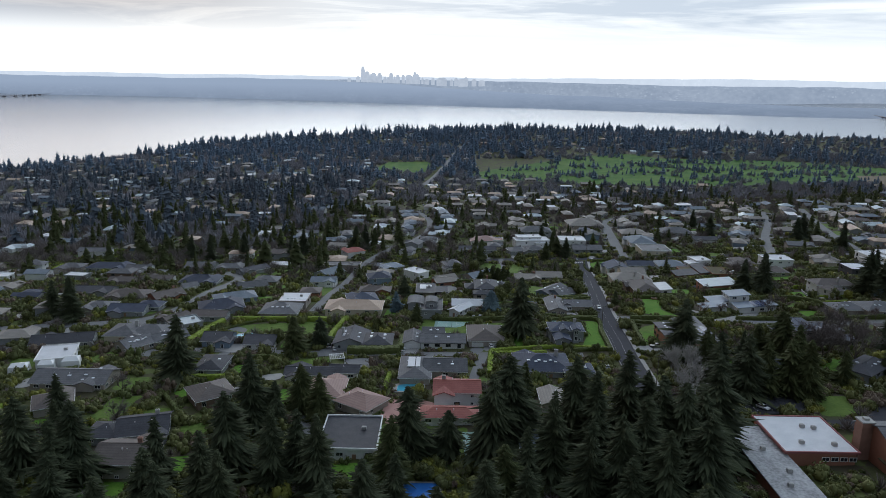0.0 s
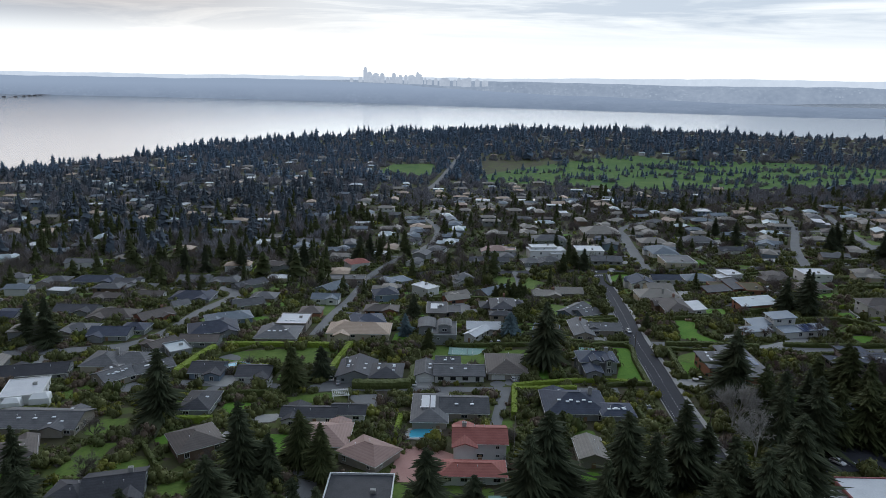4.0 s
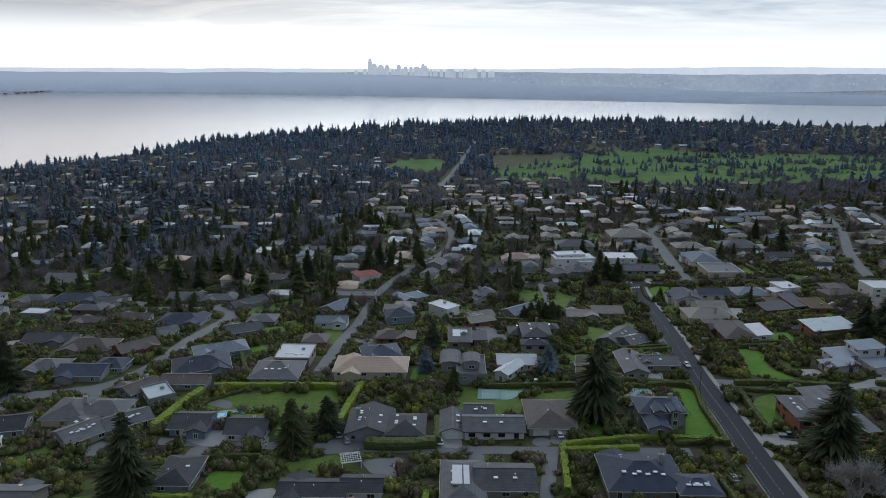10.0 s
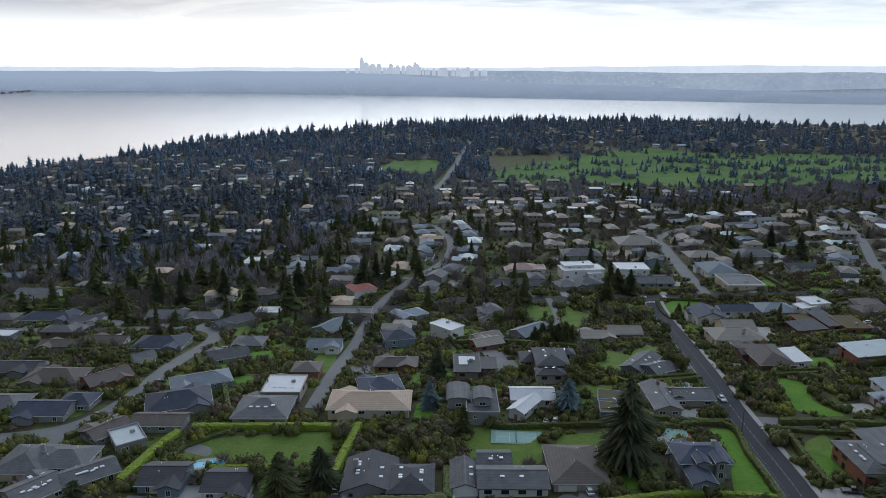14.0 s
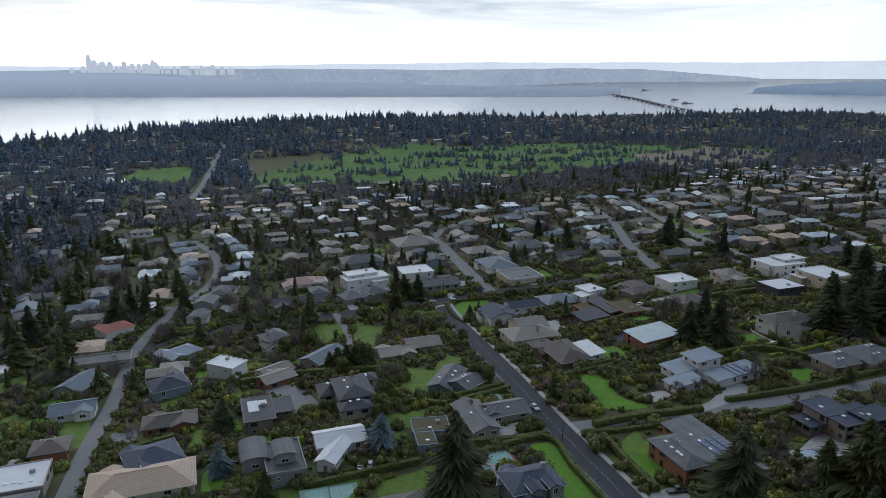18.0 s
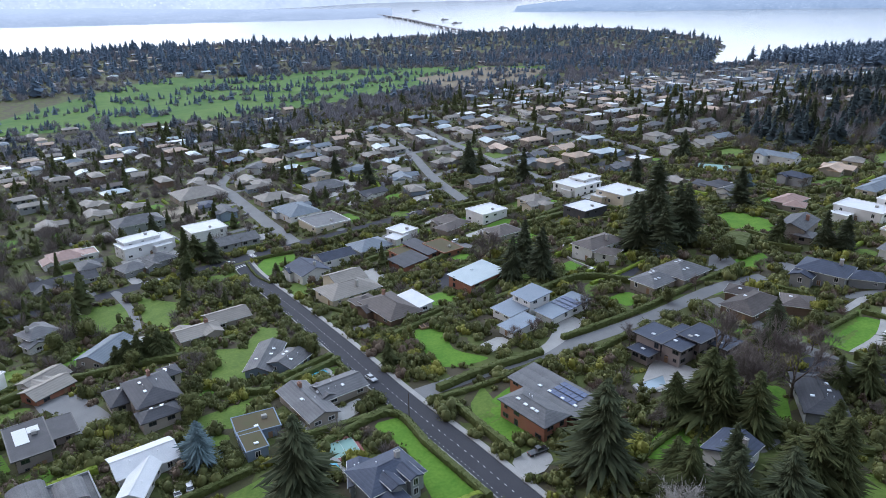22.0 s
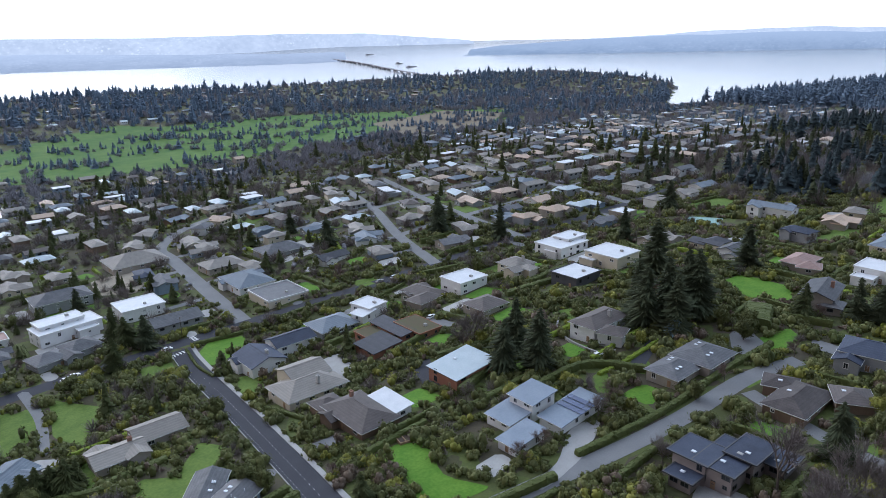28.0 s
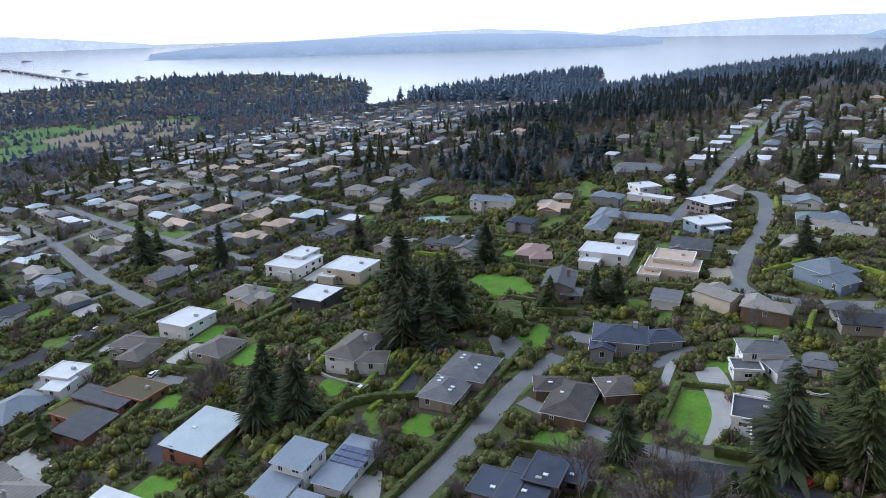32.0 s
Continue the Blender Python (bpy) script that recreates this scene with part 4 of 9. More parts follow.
def house(label, roof, wall, opts, wings, fine=True, category="house"):
    """A house of one or more wings. Each wing: centre x, y, width, depth, turn, eaves height, roof kind."""
    x0, y0 = wings[0][0], wings[0][1]
    HOUSES.append((*wings[0][:5], fine))
    rb = random.Random(int(x0 * 3) * 31 + int(y0 * 7))
    plain_wings = len(wings)
    cx, cy, w, d, rot, ev, kind = wings[0]
    if len(wings) < 3 and kind in ("hip", "gable") and w >= max(d, 11.5) and "solar" not in opts:
        # cross gables that break the long side of the roof
        wings = list(wings)
        for side in ((-1, 1) if w > 15 and rb.random() < 0.6 else (rb.choice((-1, 1)),)):
            lx, ly, bw = rb.choice((-0.26, 0.26, 0.3, -0.3)) * w, side * (d * 0.25 + rb.uniform(0.8, 1.6)), rb.uniform(5.0, 7.2)
            ca, sa = math.cos(radians(rot)), math.sin(radians(rot))
            wings.append((cx + lx * ca - ly * sa, cy + lx * sa + ly * ca, bw, d * 0.5 + 1.6, rot, ev - 0.12, "gabley"))
    base = gz(x0, y0)
    t = thing("house", (x0, y0, base), label, category, "houses on the slope")
    rr = random.Random(int(x0 * 10) * 7919 + int(y0 * 10))
    rm = M["roof_" + roof]
    wm = M["wall_" + wall] if "wall_" + wall in M else M["wall_white"]
    close = fine and far_from_path(x0, y0) < 165
    dark_trim = wall in ("taupe", "dark", "brick") or rr.random() < 0.15
    for wi, (cx, cy, w, d, rot, ev, kind) in enumerate(wings):
        TAKEN.append((cx, cy, w / 2 + 1.5, d / 2 + 1.5, rot))
        ca, sa = math.cos(radians(rot)), math.sin(radians(rot))
        corner = [gz(cx + a * w / 2 * ca - b * d / 2 * sa, cy + a * w / 2 * sa + b * d / 2 * ca) for a in (-1, 1) for b in (-1, 1)]
        lo, top = min(corner) - 0.6 - base, gz(cx, cy) + ev - base
        mv = lambda g: setattr(g, "v", [(cx - x0 + x * ca - y * sa, cy - y0 + x * sa + y * ca, z) for x, y, z in g.v]) or g
        eave = 0.7 if kind != "flat" else 1.1 if wall == "taupe" else 0.45 if wall == "dark" else 0.25
        rg, cap, crest = roof_geo(w, d, top, kind, eave)
        part("wall", mv(wall_geo(w, d, lo, top, kind)), wm, t)
        part("roof", mv(rg), rm, t)
        if fine and cap.v and wi < plain_wings:
            part("ridge_cap", mv(cap), rm, t)
        if kind == "flat":
            hgt = 0.1 if roof == "moss" or wall == "taupe" else 0.55 if "parapet" in opts or roof != "white" else 0.3
            part("parapet", mv(ring_geo(w + 2 * eave + 0.3, d + 2 * eave + 0.3, top + 0.04, top + 0.3 + hgt, 0.32)), wm if roof == "moss" else M["trim"] if wall in ("white", "cream", "blue") or "parapet" in opts else M["trim_dark"] if wall == "taupe" else wm, t)
            unit = Geo().box((w * 0.22, d * 0.1, top + 0.75), (1.5, 1.1, 0.9)).box((w * 0.22, d * 0.1, top + 1.24), (1.2, 0.9, 0.08))
            if fine and w * d > 90:
                part("roof_unit", mv(unit), M["stone"], t, "grey roof ventilation unit")
        elif fine and kind != "vault" and wi < plain_wings:
            W, D = w / 2 + 0.72, d / 2 + 0.72
            zz = top - 0.7 * 0.36 + 0.12
            tm = M["trim_dark"] if dark_trim else M["trim"]
            if kind == "mono":
                part("gutter", mv(Geo().box((0, -D, top - 0.1 * (d / 2 + 0.7) + 0.12), (2 * W, 0.14, 0.2))), tm, t)
            elif kind == "hip":
                part("gutter", mv(ring_geo(2 * W + 0.1, 2 * D + 0.1, zz - 0.1, zz + 0.1, 0.14)), tm, t)
            else:
                for sgn in (-1, 1):
                    long_y = kind == "gabley" or d > w
                    part("gutter", mv(Geo().box((sgn * W, 0, zz), (0.14, 2 * D, 0.2)) if long_y else Geo().box((0, sgn * D, zz), (2 * W, 0.14, 0.2))), tm, t)
        if "patch" in opts and wi == 0:
            zt = (top + 0.32) if kind == "flat" else crest - 0.35
            pg = Geo().box((-w * 0.18, d * 0.12, zt + 0.05), (w * 0.42, d * 0.5, 0.12)).box((w * 0.22, d * 0.25, zt + 0.05), (w * 0.36, d * 0.2, 0.12))
            if kind != "flat":
                pg = Geo().box((-w * 0.05, 0, zt + 0.35), (w * 0.42, d * 0.45, 0.5))
            part("membrane", mv(pg), M["roof_white"], t, "white roofing membrane")
        # windows on all four sides, storey by storey
        nst = 2 if ev > 4.8 else 1
        for side in range(4):
            ln = w if side % 2 == 0 else d
            off = d / 2 if side % 2 == 0 else w / 2
            if wi >= plain_wings and (side % 2 or rr.random() < 0.5):
                continue
            n = max(1, int(ln / (3.0 if wall == "taupe" else 4.2 if close else 5.5 if fine else 8.0)))
            for st in range(nst if fine else 1):
                for k in range(n):
                    if rr.random() < (0.18 if fine else 0.5):
                        continue
                    u = (k + 0.5) / n * ln - ln / 2
                    if st == 0 and side == 0 and k == n // 2 and wi == 0 and fine:
                        px, py, ob = u, -off - 0.03, part("door", DOOR, None, t)
                        oriented(ob, cx - x0 + px * ca - py * sa, cy - y0 + px * sa + py * ca, gz(cx, cy) - base - 0.05, rot)
                        continue
                    key = rr.choice(("small", "wide", "wide", "tall"))
                    fr, pn, fd = WIN[key]
                    a = (0, 90, 180, 270)[side]
                    lx, ly = {0: (u, -off - 0.03), 1: (off + 0.03, u), 2: (u, off + 0.03), 3: (-off - 0.03, u)}[side]
                    zz = top - (1.35 if key != "tall" else 1.5) - (2.75 * st)
                    o = part("window", (fd if dark_trim else fr) if close else one_piece(key, dark_trim), None, t)
                    oriented(o, cx - x0 + lx * ca - ly * sa, cy - y0 + lx * sa + ly * ca, zz, rot + a)
                    if close:
                        part("pane", pn, None, o)
        if "garage" in opts and wi == 0:
            for q in ((-w * 0.25, w * 0.25) if w > 13 else (0,)):
                ob = part("garage_door", GARAGE, None, t, "white panelled garage door")
                py = -d / 2 - 0.06
                oriented(ob, cx - x0 + q * ca - py * sa, cy - y0 + q * sa + py * ca, gz(cx, cy) - base - 0.1, rot)
        for o in opts.split(","):
            if o.startswith("sky"):
                n = int(o[3:])
                for k in range(n):
                    along = (k + 0.5) / n - 0.5
                    fx, fy = along * w * 0.6 + rr.uniform(-0.6, 0.6), rr.choice((-0.24, -0.2)) * d
                    if d > w and kind != "flat":
                        fx, fy = rr.choice((-0.24, 0.24)) * w, along * d * 0.55
                    zs = top + 0.32 if kind in ("flat",) else (top + 0.28 + 0.36 * ((min(w, d) / 2) - abs(fy if d <= w else fx)) if kind != "mono" else top + 0.33 + 0.1 * fy)
                    ob = part("skylight", SKYL, None, t, "pale domed skylight")
                    oriented(ob, cx - x0 + fx * ca - fy * sa, cy - y0 + fx * sa + fy * ca, zs, rot)
            if o == "solar" and wi == len(wings) - 1:
                for r in range(3):
                    for k in range(5):
                        fx, fy = (k - 2) * 1.9 + w * 0.05, (r - 1) * 2.4 + d * 0.1
                        ob = part("solar_panel", SOLAR, None, t, "dark blue solar panel")
                        oriented(ob, cx - x0 + fx * ca - fy * sa, cy - y0 + fx * sa + fy * ca, top + 0.36 + (0.1 * fy if kind == "mono" else 0), rot)
        if "chimney" in opts and wi == 0:
            fx, fy = w * rr.choice((-0.3, 0.28)), d * 0.08
            ch = Geo().box((fx, fy, crest + 0.1), (1.3, 0.9, 2.6)).box((fx, fy, crest + 1.45), (1.5, 1.1, 0.16)).box((fx - 0.3, fy, crest + 1.65), (0.3, 0.3, 0.35)).box((fx + 0.3, fy, crest + 1.65), (0.3, 0.3, 0.35))
            part("chimney", mv(ch), M["brick"] if wall in ("brick", "tan", "brown") else M["stone"], t)
        if close and kind in ("hip", "gable"):
            for k in range(2):
                fx, fy = rr.uniform(-0.3, 0.3) * w, 0.18 * d * rr.choice((-1, 1))
                s_ = min(w, d) / 2
                zs = top + 0.3 + 0.36 * (s_ - abs(fy if d <= w else fx))
                ob = part("roof_vent", VENT, None, t)
                oriented(ob, cx - x0 + fx * ca - fy * sa, cy - y0 + fx * sa + fy * ca, zs, rot)
    return t


SOLAR = Geo().box((0, 0, 0.05), (1.75, 2.2, 0.06)).mesh("solar_panel", M["solar"])

# ---- houses ----
house("two-storey white house with a grey shingle roof", "grey", "white", "", [(-275.4, 541.5, 24.1, 10.0, 0, 5.5, 'gable')])
house("low house with a broad dark blue hipped roof", "blue", "grey", "", [(-242.8, 496.1, 29.1, 14.0, 0, 3.0, 'hip')])
house("small white-walled house with a grey roof", "grey", "white", "", [(-217.8, 488.5, 16.9, 10.0, 0, 3.0, 'gable')])
house("grey gabled house beside the lane", "grey", "grey", "", [(-174.8, 493.5, 19.7, 14.0, 0, 3.0, 'gable')])
house("low grey house behind a lawn", "grey", "tan", "", [(-152.9, 489.9, 17.7, 10.0, 0, 3.0, 'hip')])
house("dark grey house along a hedge", "dark", "grey", "", [(-133.6, 477.5, 21.2, 10.0, 48, 3.0, 'gable')])
house("tan house with a brown roof", "brown", "tan", "", [(-206.9, 437.9, 15.4, 9.0, 0, 3.0, 'gable')])
house("white bungalow with a brown roof", "brown", "white", "", [(-186.2, 444.8, 18.9, 8.0, 0, 3.0, 'gable')])
house("broad house with a dark blue hipped roof", "blue", "grey", "", [(-155.5, 436.0, 23.5, 16.0, 0, 3.0, 'hip')])
house("grey gabled bungalow beside the lane", "grey", "tan", "", [(-116.4, 413.2, 16.4, 11.0, 26, 3.0, 'gable')])
house("grey hipped bungalow with tan walls", "grey", "tan", "", [(-112.4, 434.6, 13.9, 12.0, 0, 3.0, 'hip')])
house("dark grey gabled bungalow near the bend", "dark", "grey", "", [(-205.6, 399.5, 21.5, 12.0, 0, 3.0, 'gable')])
house("bungalow with a weathered brown roof", "brown", "tan", "", [(-179.4, 386.0, 22.6, 14.0, 0, 3.0, 'hip')])
house("brown gabled house with a brick end wall", "brown", "brick", "chimney", [(-156.9, 382.7, 16.6, 12.0, 46, 3.0, 'gable')])
house("small white outbuilding with a grey roof", "grey", "white", "", [(-154.6, 412.2, 8.7, 8.0, 38, 3.0, 'gable')])
house("blue-grey house with wide eaves", "bluegrey", "blue", "", [(-116.3, 377.2, 22.0, 12.0, 25, 3.0, 'hip')])
house("large house with a dark navy hipped roof", "blue", "grey", "", [(-117.0, 355.4, 21.9, 16.0, 21, 3.2, 'hip')])
house("grey bungalow at the lane corner", "grey", "tan", "", [(-181.8, 356.5, 14.0, 12.0, 0, 3.0, 'hip')])
house("navy-roofed bungalow with lit windows", "blue", "grey", "", [(-163.2, 349.8, 18.0, 12.0, 0, 3.0, 'gable'), (-155.4, 357.7, 12.0, 10.0, 0, 3.0, 'hip')])
house("long low grey house with a chimney", "brown", "grey", "chimney", [(-132.9, 332.6, 12.8, 9.0, 54, 3.0, 'gable'), (-117.4, 339.0, 17.3, 9.0, 0, 3.0, 'gable')])
house("pale flat metal-roofed garage by the lane", "metal", "grey", "", [(-123.5, 326.7, 8.8, 12.0, 36, 3.0, 'flat')])
house("large weathered grey shake-roofed house", "grey", "cream", "chimney", [(-147.7, 312.2, 14.8, 16.0, 0, 3.2, 'hip'), (-136.4, 313.2, 15.7, 12.0, 0, 3.2, 'hip')])
house("long gabled house with many skylights", "grey", "tan", "sky6", [(-136.6, 295.0, 12.8, 12.0, 52, 3.0, 'gable'), (-125.1, 304.1, 14.5, 10.0, 39, 3.0, 'gable')])
house("blue garage with a dark shingle roof", "dark", "blue", "garage", [(-101.4, 302.6, 12.2, 12.0, 0, 3.0, 'gable')])
house("dark-roofed house with three white garage doors", "dark", "white", "garage", [(-80.9, 298.4, 12.9, 12.0, 0, 3.0, 'gable')])
house("house with a flat white membrane roof", "white", "tan", "sky4", [(-79.9, 365.3, 14.3, 15.0, 0, 4.5, 'flat')])
house("grey hipped house with skylights", "grey", "tan", "sky4", [(-83.2, 347.4, 18.5, 17.0, 0, 3.2, 'hip')])
house("brown gabled house behind a white roof", "brown", "brick", "", [(-75.7, 388.0, 10.6, 10.0, 0, 4.0, 'hip')])
house("long flat-roofed grey pavilion house", "grey", "tan", "", [(-72.2, 490.0, 25.6, 11.0, 0, 4.0, 'flat')])
house("grey house by the mid lane", "bluegrey", "grey", "", [(-76.8, 459.0, 16.7, 12.0, 59, 4.0, 'gable')])
house("white gabled house with blue-grey roofs", "bluegrey", "white", "", [(-74.4, 425.7, 15.1, 10.0, 0, 4.0, 'gable')])
house("red-roofed two-storey house among firs", "red", "pink", "", [(-70.1, 536.1, 14.6, 12.0, 30, 5.0, 'hip')])
house("blue metal-roofed house near the lane", "slate", "grey", "", [(-37.5, 485.3, 16.4, 11.0, 35, 3.5, 'hip')])
house("blue-grey two-storey house with hipped roof", "blue", "blue", "", [(-40.8, 434.1, 13.6, 12.0, 15, 5.0, 'hip')])
house("white flat-roofed two-storey house among shrubs", "white", "white", "", [(-17.4, 446.8, 9.4, 14.0, 46, 6.0, 'flat')])
house("small tan-roofed cottage among shrubs", "tan", "brick", "", [(1.0, 424.4, 13.4, 9.0, 23, 3.0, 'gable')])
house("dark flat-roofed house with white membrane patches", "dark", "taupe", "patch", [(-9.5, 384.3, 8.5, 17.0, 0, 5.0, 'flat'), (-1.8, 388.8, 7.6, 10.0, 0, 3.2, 'flat')])
house("large slate-grey house of many hipped roofs", "dark", "tan", "chimney,sky2", [(24.7, 385.5, 17.7, 12.2, -90, 6.5, 'hip'), (18.8, 393.5, 10.4, 10.5, -90, 4.2, 'hip'), (22.9, 373.0, 6.1, 10.6, -90, 4.2, 'hip'), (33.9, 399.2, 6.2, 5.1, -90, 4.5, 'hip')])
house("house under repair with dark felted roofs", "blue", "tan", "", [(-43.1, 362.1, 15.2, 14.0, 15, 5.0, 'hip'), (-37.9, 355.9, 8.1, 8.0, 0, 3.0, 'gable')])
house("long cream house with a peach-coloured roof", "peach", "cream", "", [(-45.5, 349.6, 28.4, 15.0, 0, 4.0, 'hip')])
house("grey modern house with a vaulted centre", "grey", "grey", "", [(-5.5, 344.2, 10.7, 18.0, 0, 4.5, 'flat'), (-13.7, 350.1, 7.4, 12.0, 0, 5.0, 'vault'), (-5.4, 344.2, 5.6, 8.0, 0, 7.0, 'vault')])
house("white gable-roofed house bent in an angle", "white", "white", "", [(9.9, 343.9, 5.5, 14.0, -34, 3.5, 'gable'), (13.1, 352.4, 15.1, 10.0, 0, 3.5, 'gable')])
house("low house with a brown hipped roof", "brown", "brick", "", [(-39.2, 395.5, 17.4, 10.0, 0, 3.0, 'hip')])
house("pink-roofed house with white walls", "pink", "white", "", [(36.0, 587.0, 17.0, 15.0, 0, 3.6, 'hip'), (46.5, 585.0, 8.0, 11.0, 0, 3.2, 'flat'), (27.0, 583.0, 7.0, 10.0, 0, 3.2, 'gable')])
house("long dark grey shingle-roofed house with skylights", "dark", "grey", "sky6,chimney", [(-40.3, 299.4, 14.1, 17.0, 0, 3.2, 'gable'), (-28.3, 296.4, 12.2, 14.0, 0, 3.2, 'hip')])
house("white house with a grey roof and a glazed garage door", "grey", "white", "garage,sky2", [(-12.8, 298.0, 7.2, 14.0, 0, 3.2, 'gabley'), (0.6, 295.6, 19.1, 11.0, 0, 3.2, 'gable'), (-3.8, 306.5, 9.3, 9.0, 0, 3.2, 'gable')])
house("house with a broad dark brown hipped roof", "brown", "tan", "garage", [(19.7, 302.1, 15.1, 20.0, 0, 3.2, 'hip')])
house("flat mossy-roofed house with blue-grey walls", "moss", "blue", "sky1", [(42.3, 347.6, 11.6, 9.2, -12, 3.2, 'flat'), (38.2, 340.3, 5.6, 9.6, -8, 3.2, 'flat')])
house("grey L-shaped house with wide low gables beside a pool", "grey", "tan", "chimney,sky1", [(58.6, 348.0, 20.5, 8.6, -90, 3.0, 'gable'), (70.0, 349.5, 9.5, 13.5, -90, 3.0, 'gable'), (64.3, 349.2, 7.0, 7.0, -90, 2.9, 'gable')])
house("large navy-roofed house with white gables", "blue", "grey", "chimney", [(56.1, 302.1, 14.5, 11.0, 0, 5.6, 'hip'), (52.8, 295.0, 5.9, 14.0, 0, 4.2, 'gabley'), (52.4, 308.1, 4.8, 9.0, -29, 3.6, 'gable'), (54.5, 297.1, 2.6, 5.0, 0, 6.6, 'gabley'), (59.7, 297.1, 2.6, 5.0, 0, 6.6, 'gabley')])
house("pale grey low house of two gabled wings beside the street", "grey", "blue", "sky3", [(62.3, 386.5, 8.4, 19.5, -39, 3.0, 'gable'), (67.3, 378.6, 9.0, 10.5, -62, 3.0, 'gable')])
house("rambling house with a weathered tan roof", "tan", "tan", "chimney", [(53.9, 431.7, 15.1, 10.0, 0, 3.4, 'gable'), (68.3, 438.5, 15.5, 11.0, 0, 3.6, 'gable')])
house("grey house with a white membrane centre roof", "grey", "tan", "sky2,patch", [(-10.0, 258.9, 11.4, 21.0, 0, 3.5, 'hip'), (1.7, 261.0, 16.1, 13.0, 0, 3.5, 'gable')])
house("broad navy-roofed house with grey walls", "blue", "grey", "sky6,chimney", [(39.9, 261.8, 20.8, 18.0, 0, 3.4, 'hip'), (53.2, 255.0, 10.5, 9.0, 0, 3.2, 'hip')])
house("red clay tile villa with white walls", "red", "white", "chimney", [(5.8, 232.0, 15.7, 11.0, 0, 6.0, 'gable'), (3.0, 216.1, 18.5, 8.0, 0, 3.2, 'hip')])
house("house with a faded pink-brown tile roof", "pink", "tan", "garage", [(-43.9, 239.4, 16.9, 15.0, 0, 3.6, 'hip'), (-27.8, 228.5, 14.4, 12.0, -34, 3.2, 'hip')])
house("flat dark-roofed house with white parapets", "dark", "white", "parapet", [(-27.8, 201.0, 17.4, 21.0, 0, 3.5, 'flat')])
house("long low dark-roofed stables house", "dark", "white", "", [(-51.6, 258.4, 18.1, 8.0, 0, 3.0, 'gable'), (-38.1, 260.0, 11.0, 8.0, 0, 3.0, 'gable')])
house("dark grey house under the firs", "dark", "grey", "chimney", [(-96.1, 208.9, 14.9, 14.0, 16, 4.0, 'gable'), (-107.2, 206.4, 10.5, 10.0, 0, 3.2, 'hip')])
house("brown house with a lit porch", "brown", "brown", "", [(-83.8, 237.2, 13.8, 14.0, 35, 4.0, 'hip')])
house("small dark grey house with a skylight", "dark", "grey", "sky1", [(-93.2, 268.8, 10.6, 15.0, 0, 3.2, 'hip')])
house("long grey house with skylights", "grey", "tan", "sky3", [(-141.4, 253.2, 27.9, 14.0, 0, 3.2, 'gable')])
house("white membrane-roofed house near firs", "white", "white", "", [(-162.2, 278.3, 13.7, 16.0, 18, 4.0, 'flat')])
house("long low dark grey gabled house", "dark", "grey", "", [(-171.0, 300.0, 25.1, 12.0, 14, 3.2, 'gable')])
house("brown house with dormer windows", "brown", "tan", "chimney", [(-92.7, 188.2, 14.4, 14.0, 0, 5.0, 'gable')])
house("small blue-grey gabled house among firs", "bluegrey", "blue", "", [(28.3, 187.3, 8.7, 14.0, 0, 5.0, 'gabley')])
house("tan-roofed cottage between firs", "tan", "tan", "", [(38.7, 226.3, 7.6, 12.0, 0, 3.5, 'gable')])
house("low brown-roofed house in the dark wood edge", "brown", "tan", "", [(-137.3, 229.5, 12.1, 12.0, 28, 3.5, 'hip')])
house("modern blue-grey house with low metal roofs", "slate", "white", "solar", [(137.9, 342.3, 6.8, 11.7, -90, 3.2, 'mono'), (145.2, 352.9, 9.3, 11.6, -90, 3.4, 'mono'), (153.1, 351.9, 9.3, 10.0, -90, 6.5, 'mono'), (158.1, 340.8, 8.2, 18.8, -90, 3.4, 'mono')])
house("house with a pale standing-seam metal roof", "metal", "brick", "sky1", [(157.2, 388.1, 14.5, 18.1, -90, 5.0, 'mono')])
house("brown thatch-like shake house", "thatch", "brown", "chimney", [(116.2, 391.0, 21.8, 14.3, -90, 3.6, 'hip'), (113.5, 406.6, 7.9, 8.8, -90, 3.2, 'hip')])
house("white membrane-roofed studio beside a shake house", "white", "white", "", [(126.2, 389.2, 14.1, 7.0, -90, 3.4, 'mono')])
house("large tan hipped house with cream walls", "tan", "cream", "chimney", [(117.1, 425.4, 15.5, 23.1, -90, 3.6, 'hip'), (120.1, 433.3, 13.5, 14.2, -90, 6.0, 'gable')])
house("white house with navy roofs", "blue", "white", "chimney", [(118.0, 464.1, 16.1, 14.2, -90, 5.0, 'gable'), (135.5, 470.7, 10.8, 17.3, -90, 5.0, 'gable')])
house("pale teal-grey low house behind hedges", "bluegrey", "grey", "", [(157.6, 473.3, 14.5, 18.4, -90, 3.2, 'hip')])
house("white cubic house with dark dormers", "white", "white", "", [(177.5, 473.0, 12.0, 11.0, -80, 5.4, 'flat'), (171.0, 468.0, 7.0, 8.0, -80, 4.6, 'mono')])
house("low house with a brown hipped roof", "brown", "tan", "", [(205.0, 467.0, 18.0, 11.0, -80, 3.0, 'hip'), (199.0, 459.5, 9.0, 14.0, -80, 3.0, 'hip')])
house("white flat-roofed house with a raised centre", "white", "white", "", [(223.1, 458.1, 14.2, 17.3, -90, 5.5, 'flat')])
house("dark modern house with low oversailing roofs", "dark", "brick", "", [(167.7, 442.3, 21.1, 6.8, -90, 4.2, 'mono'), (154.7, 434.7, 12.8, 12.8, -90, 3.4, 'mono')])
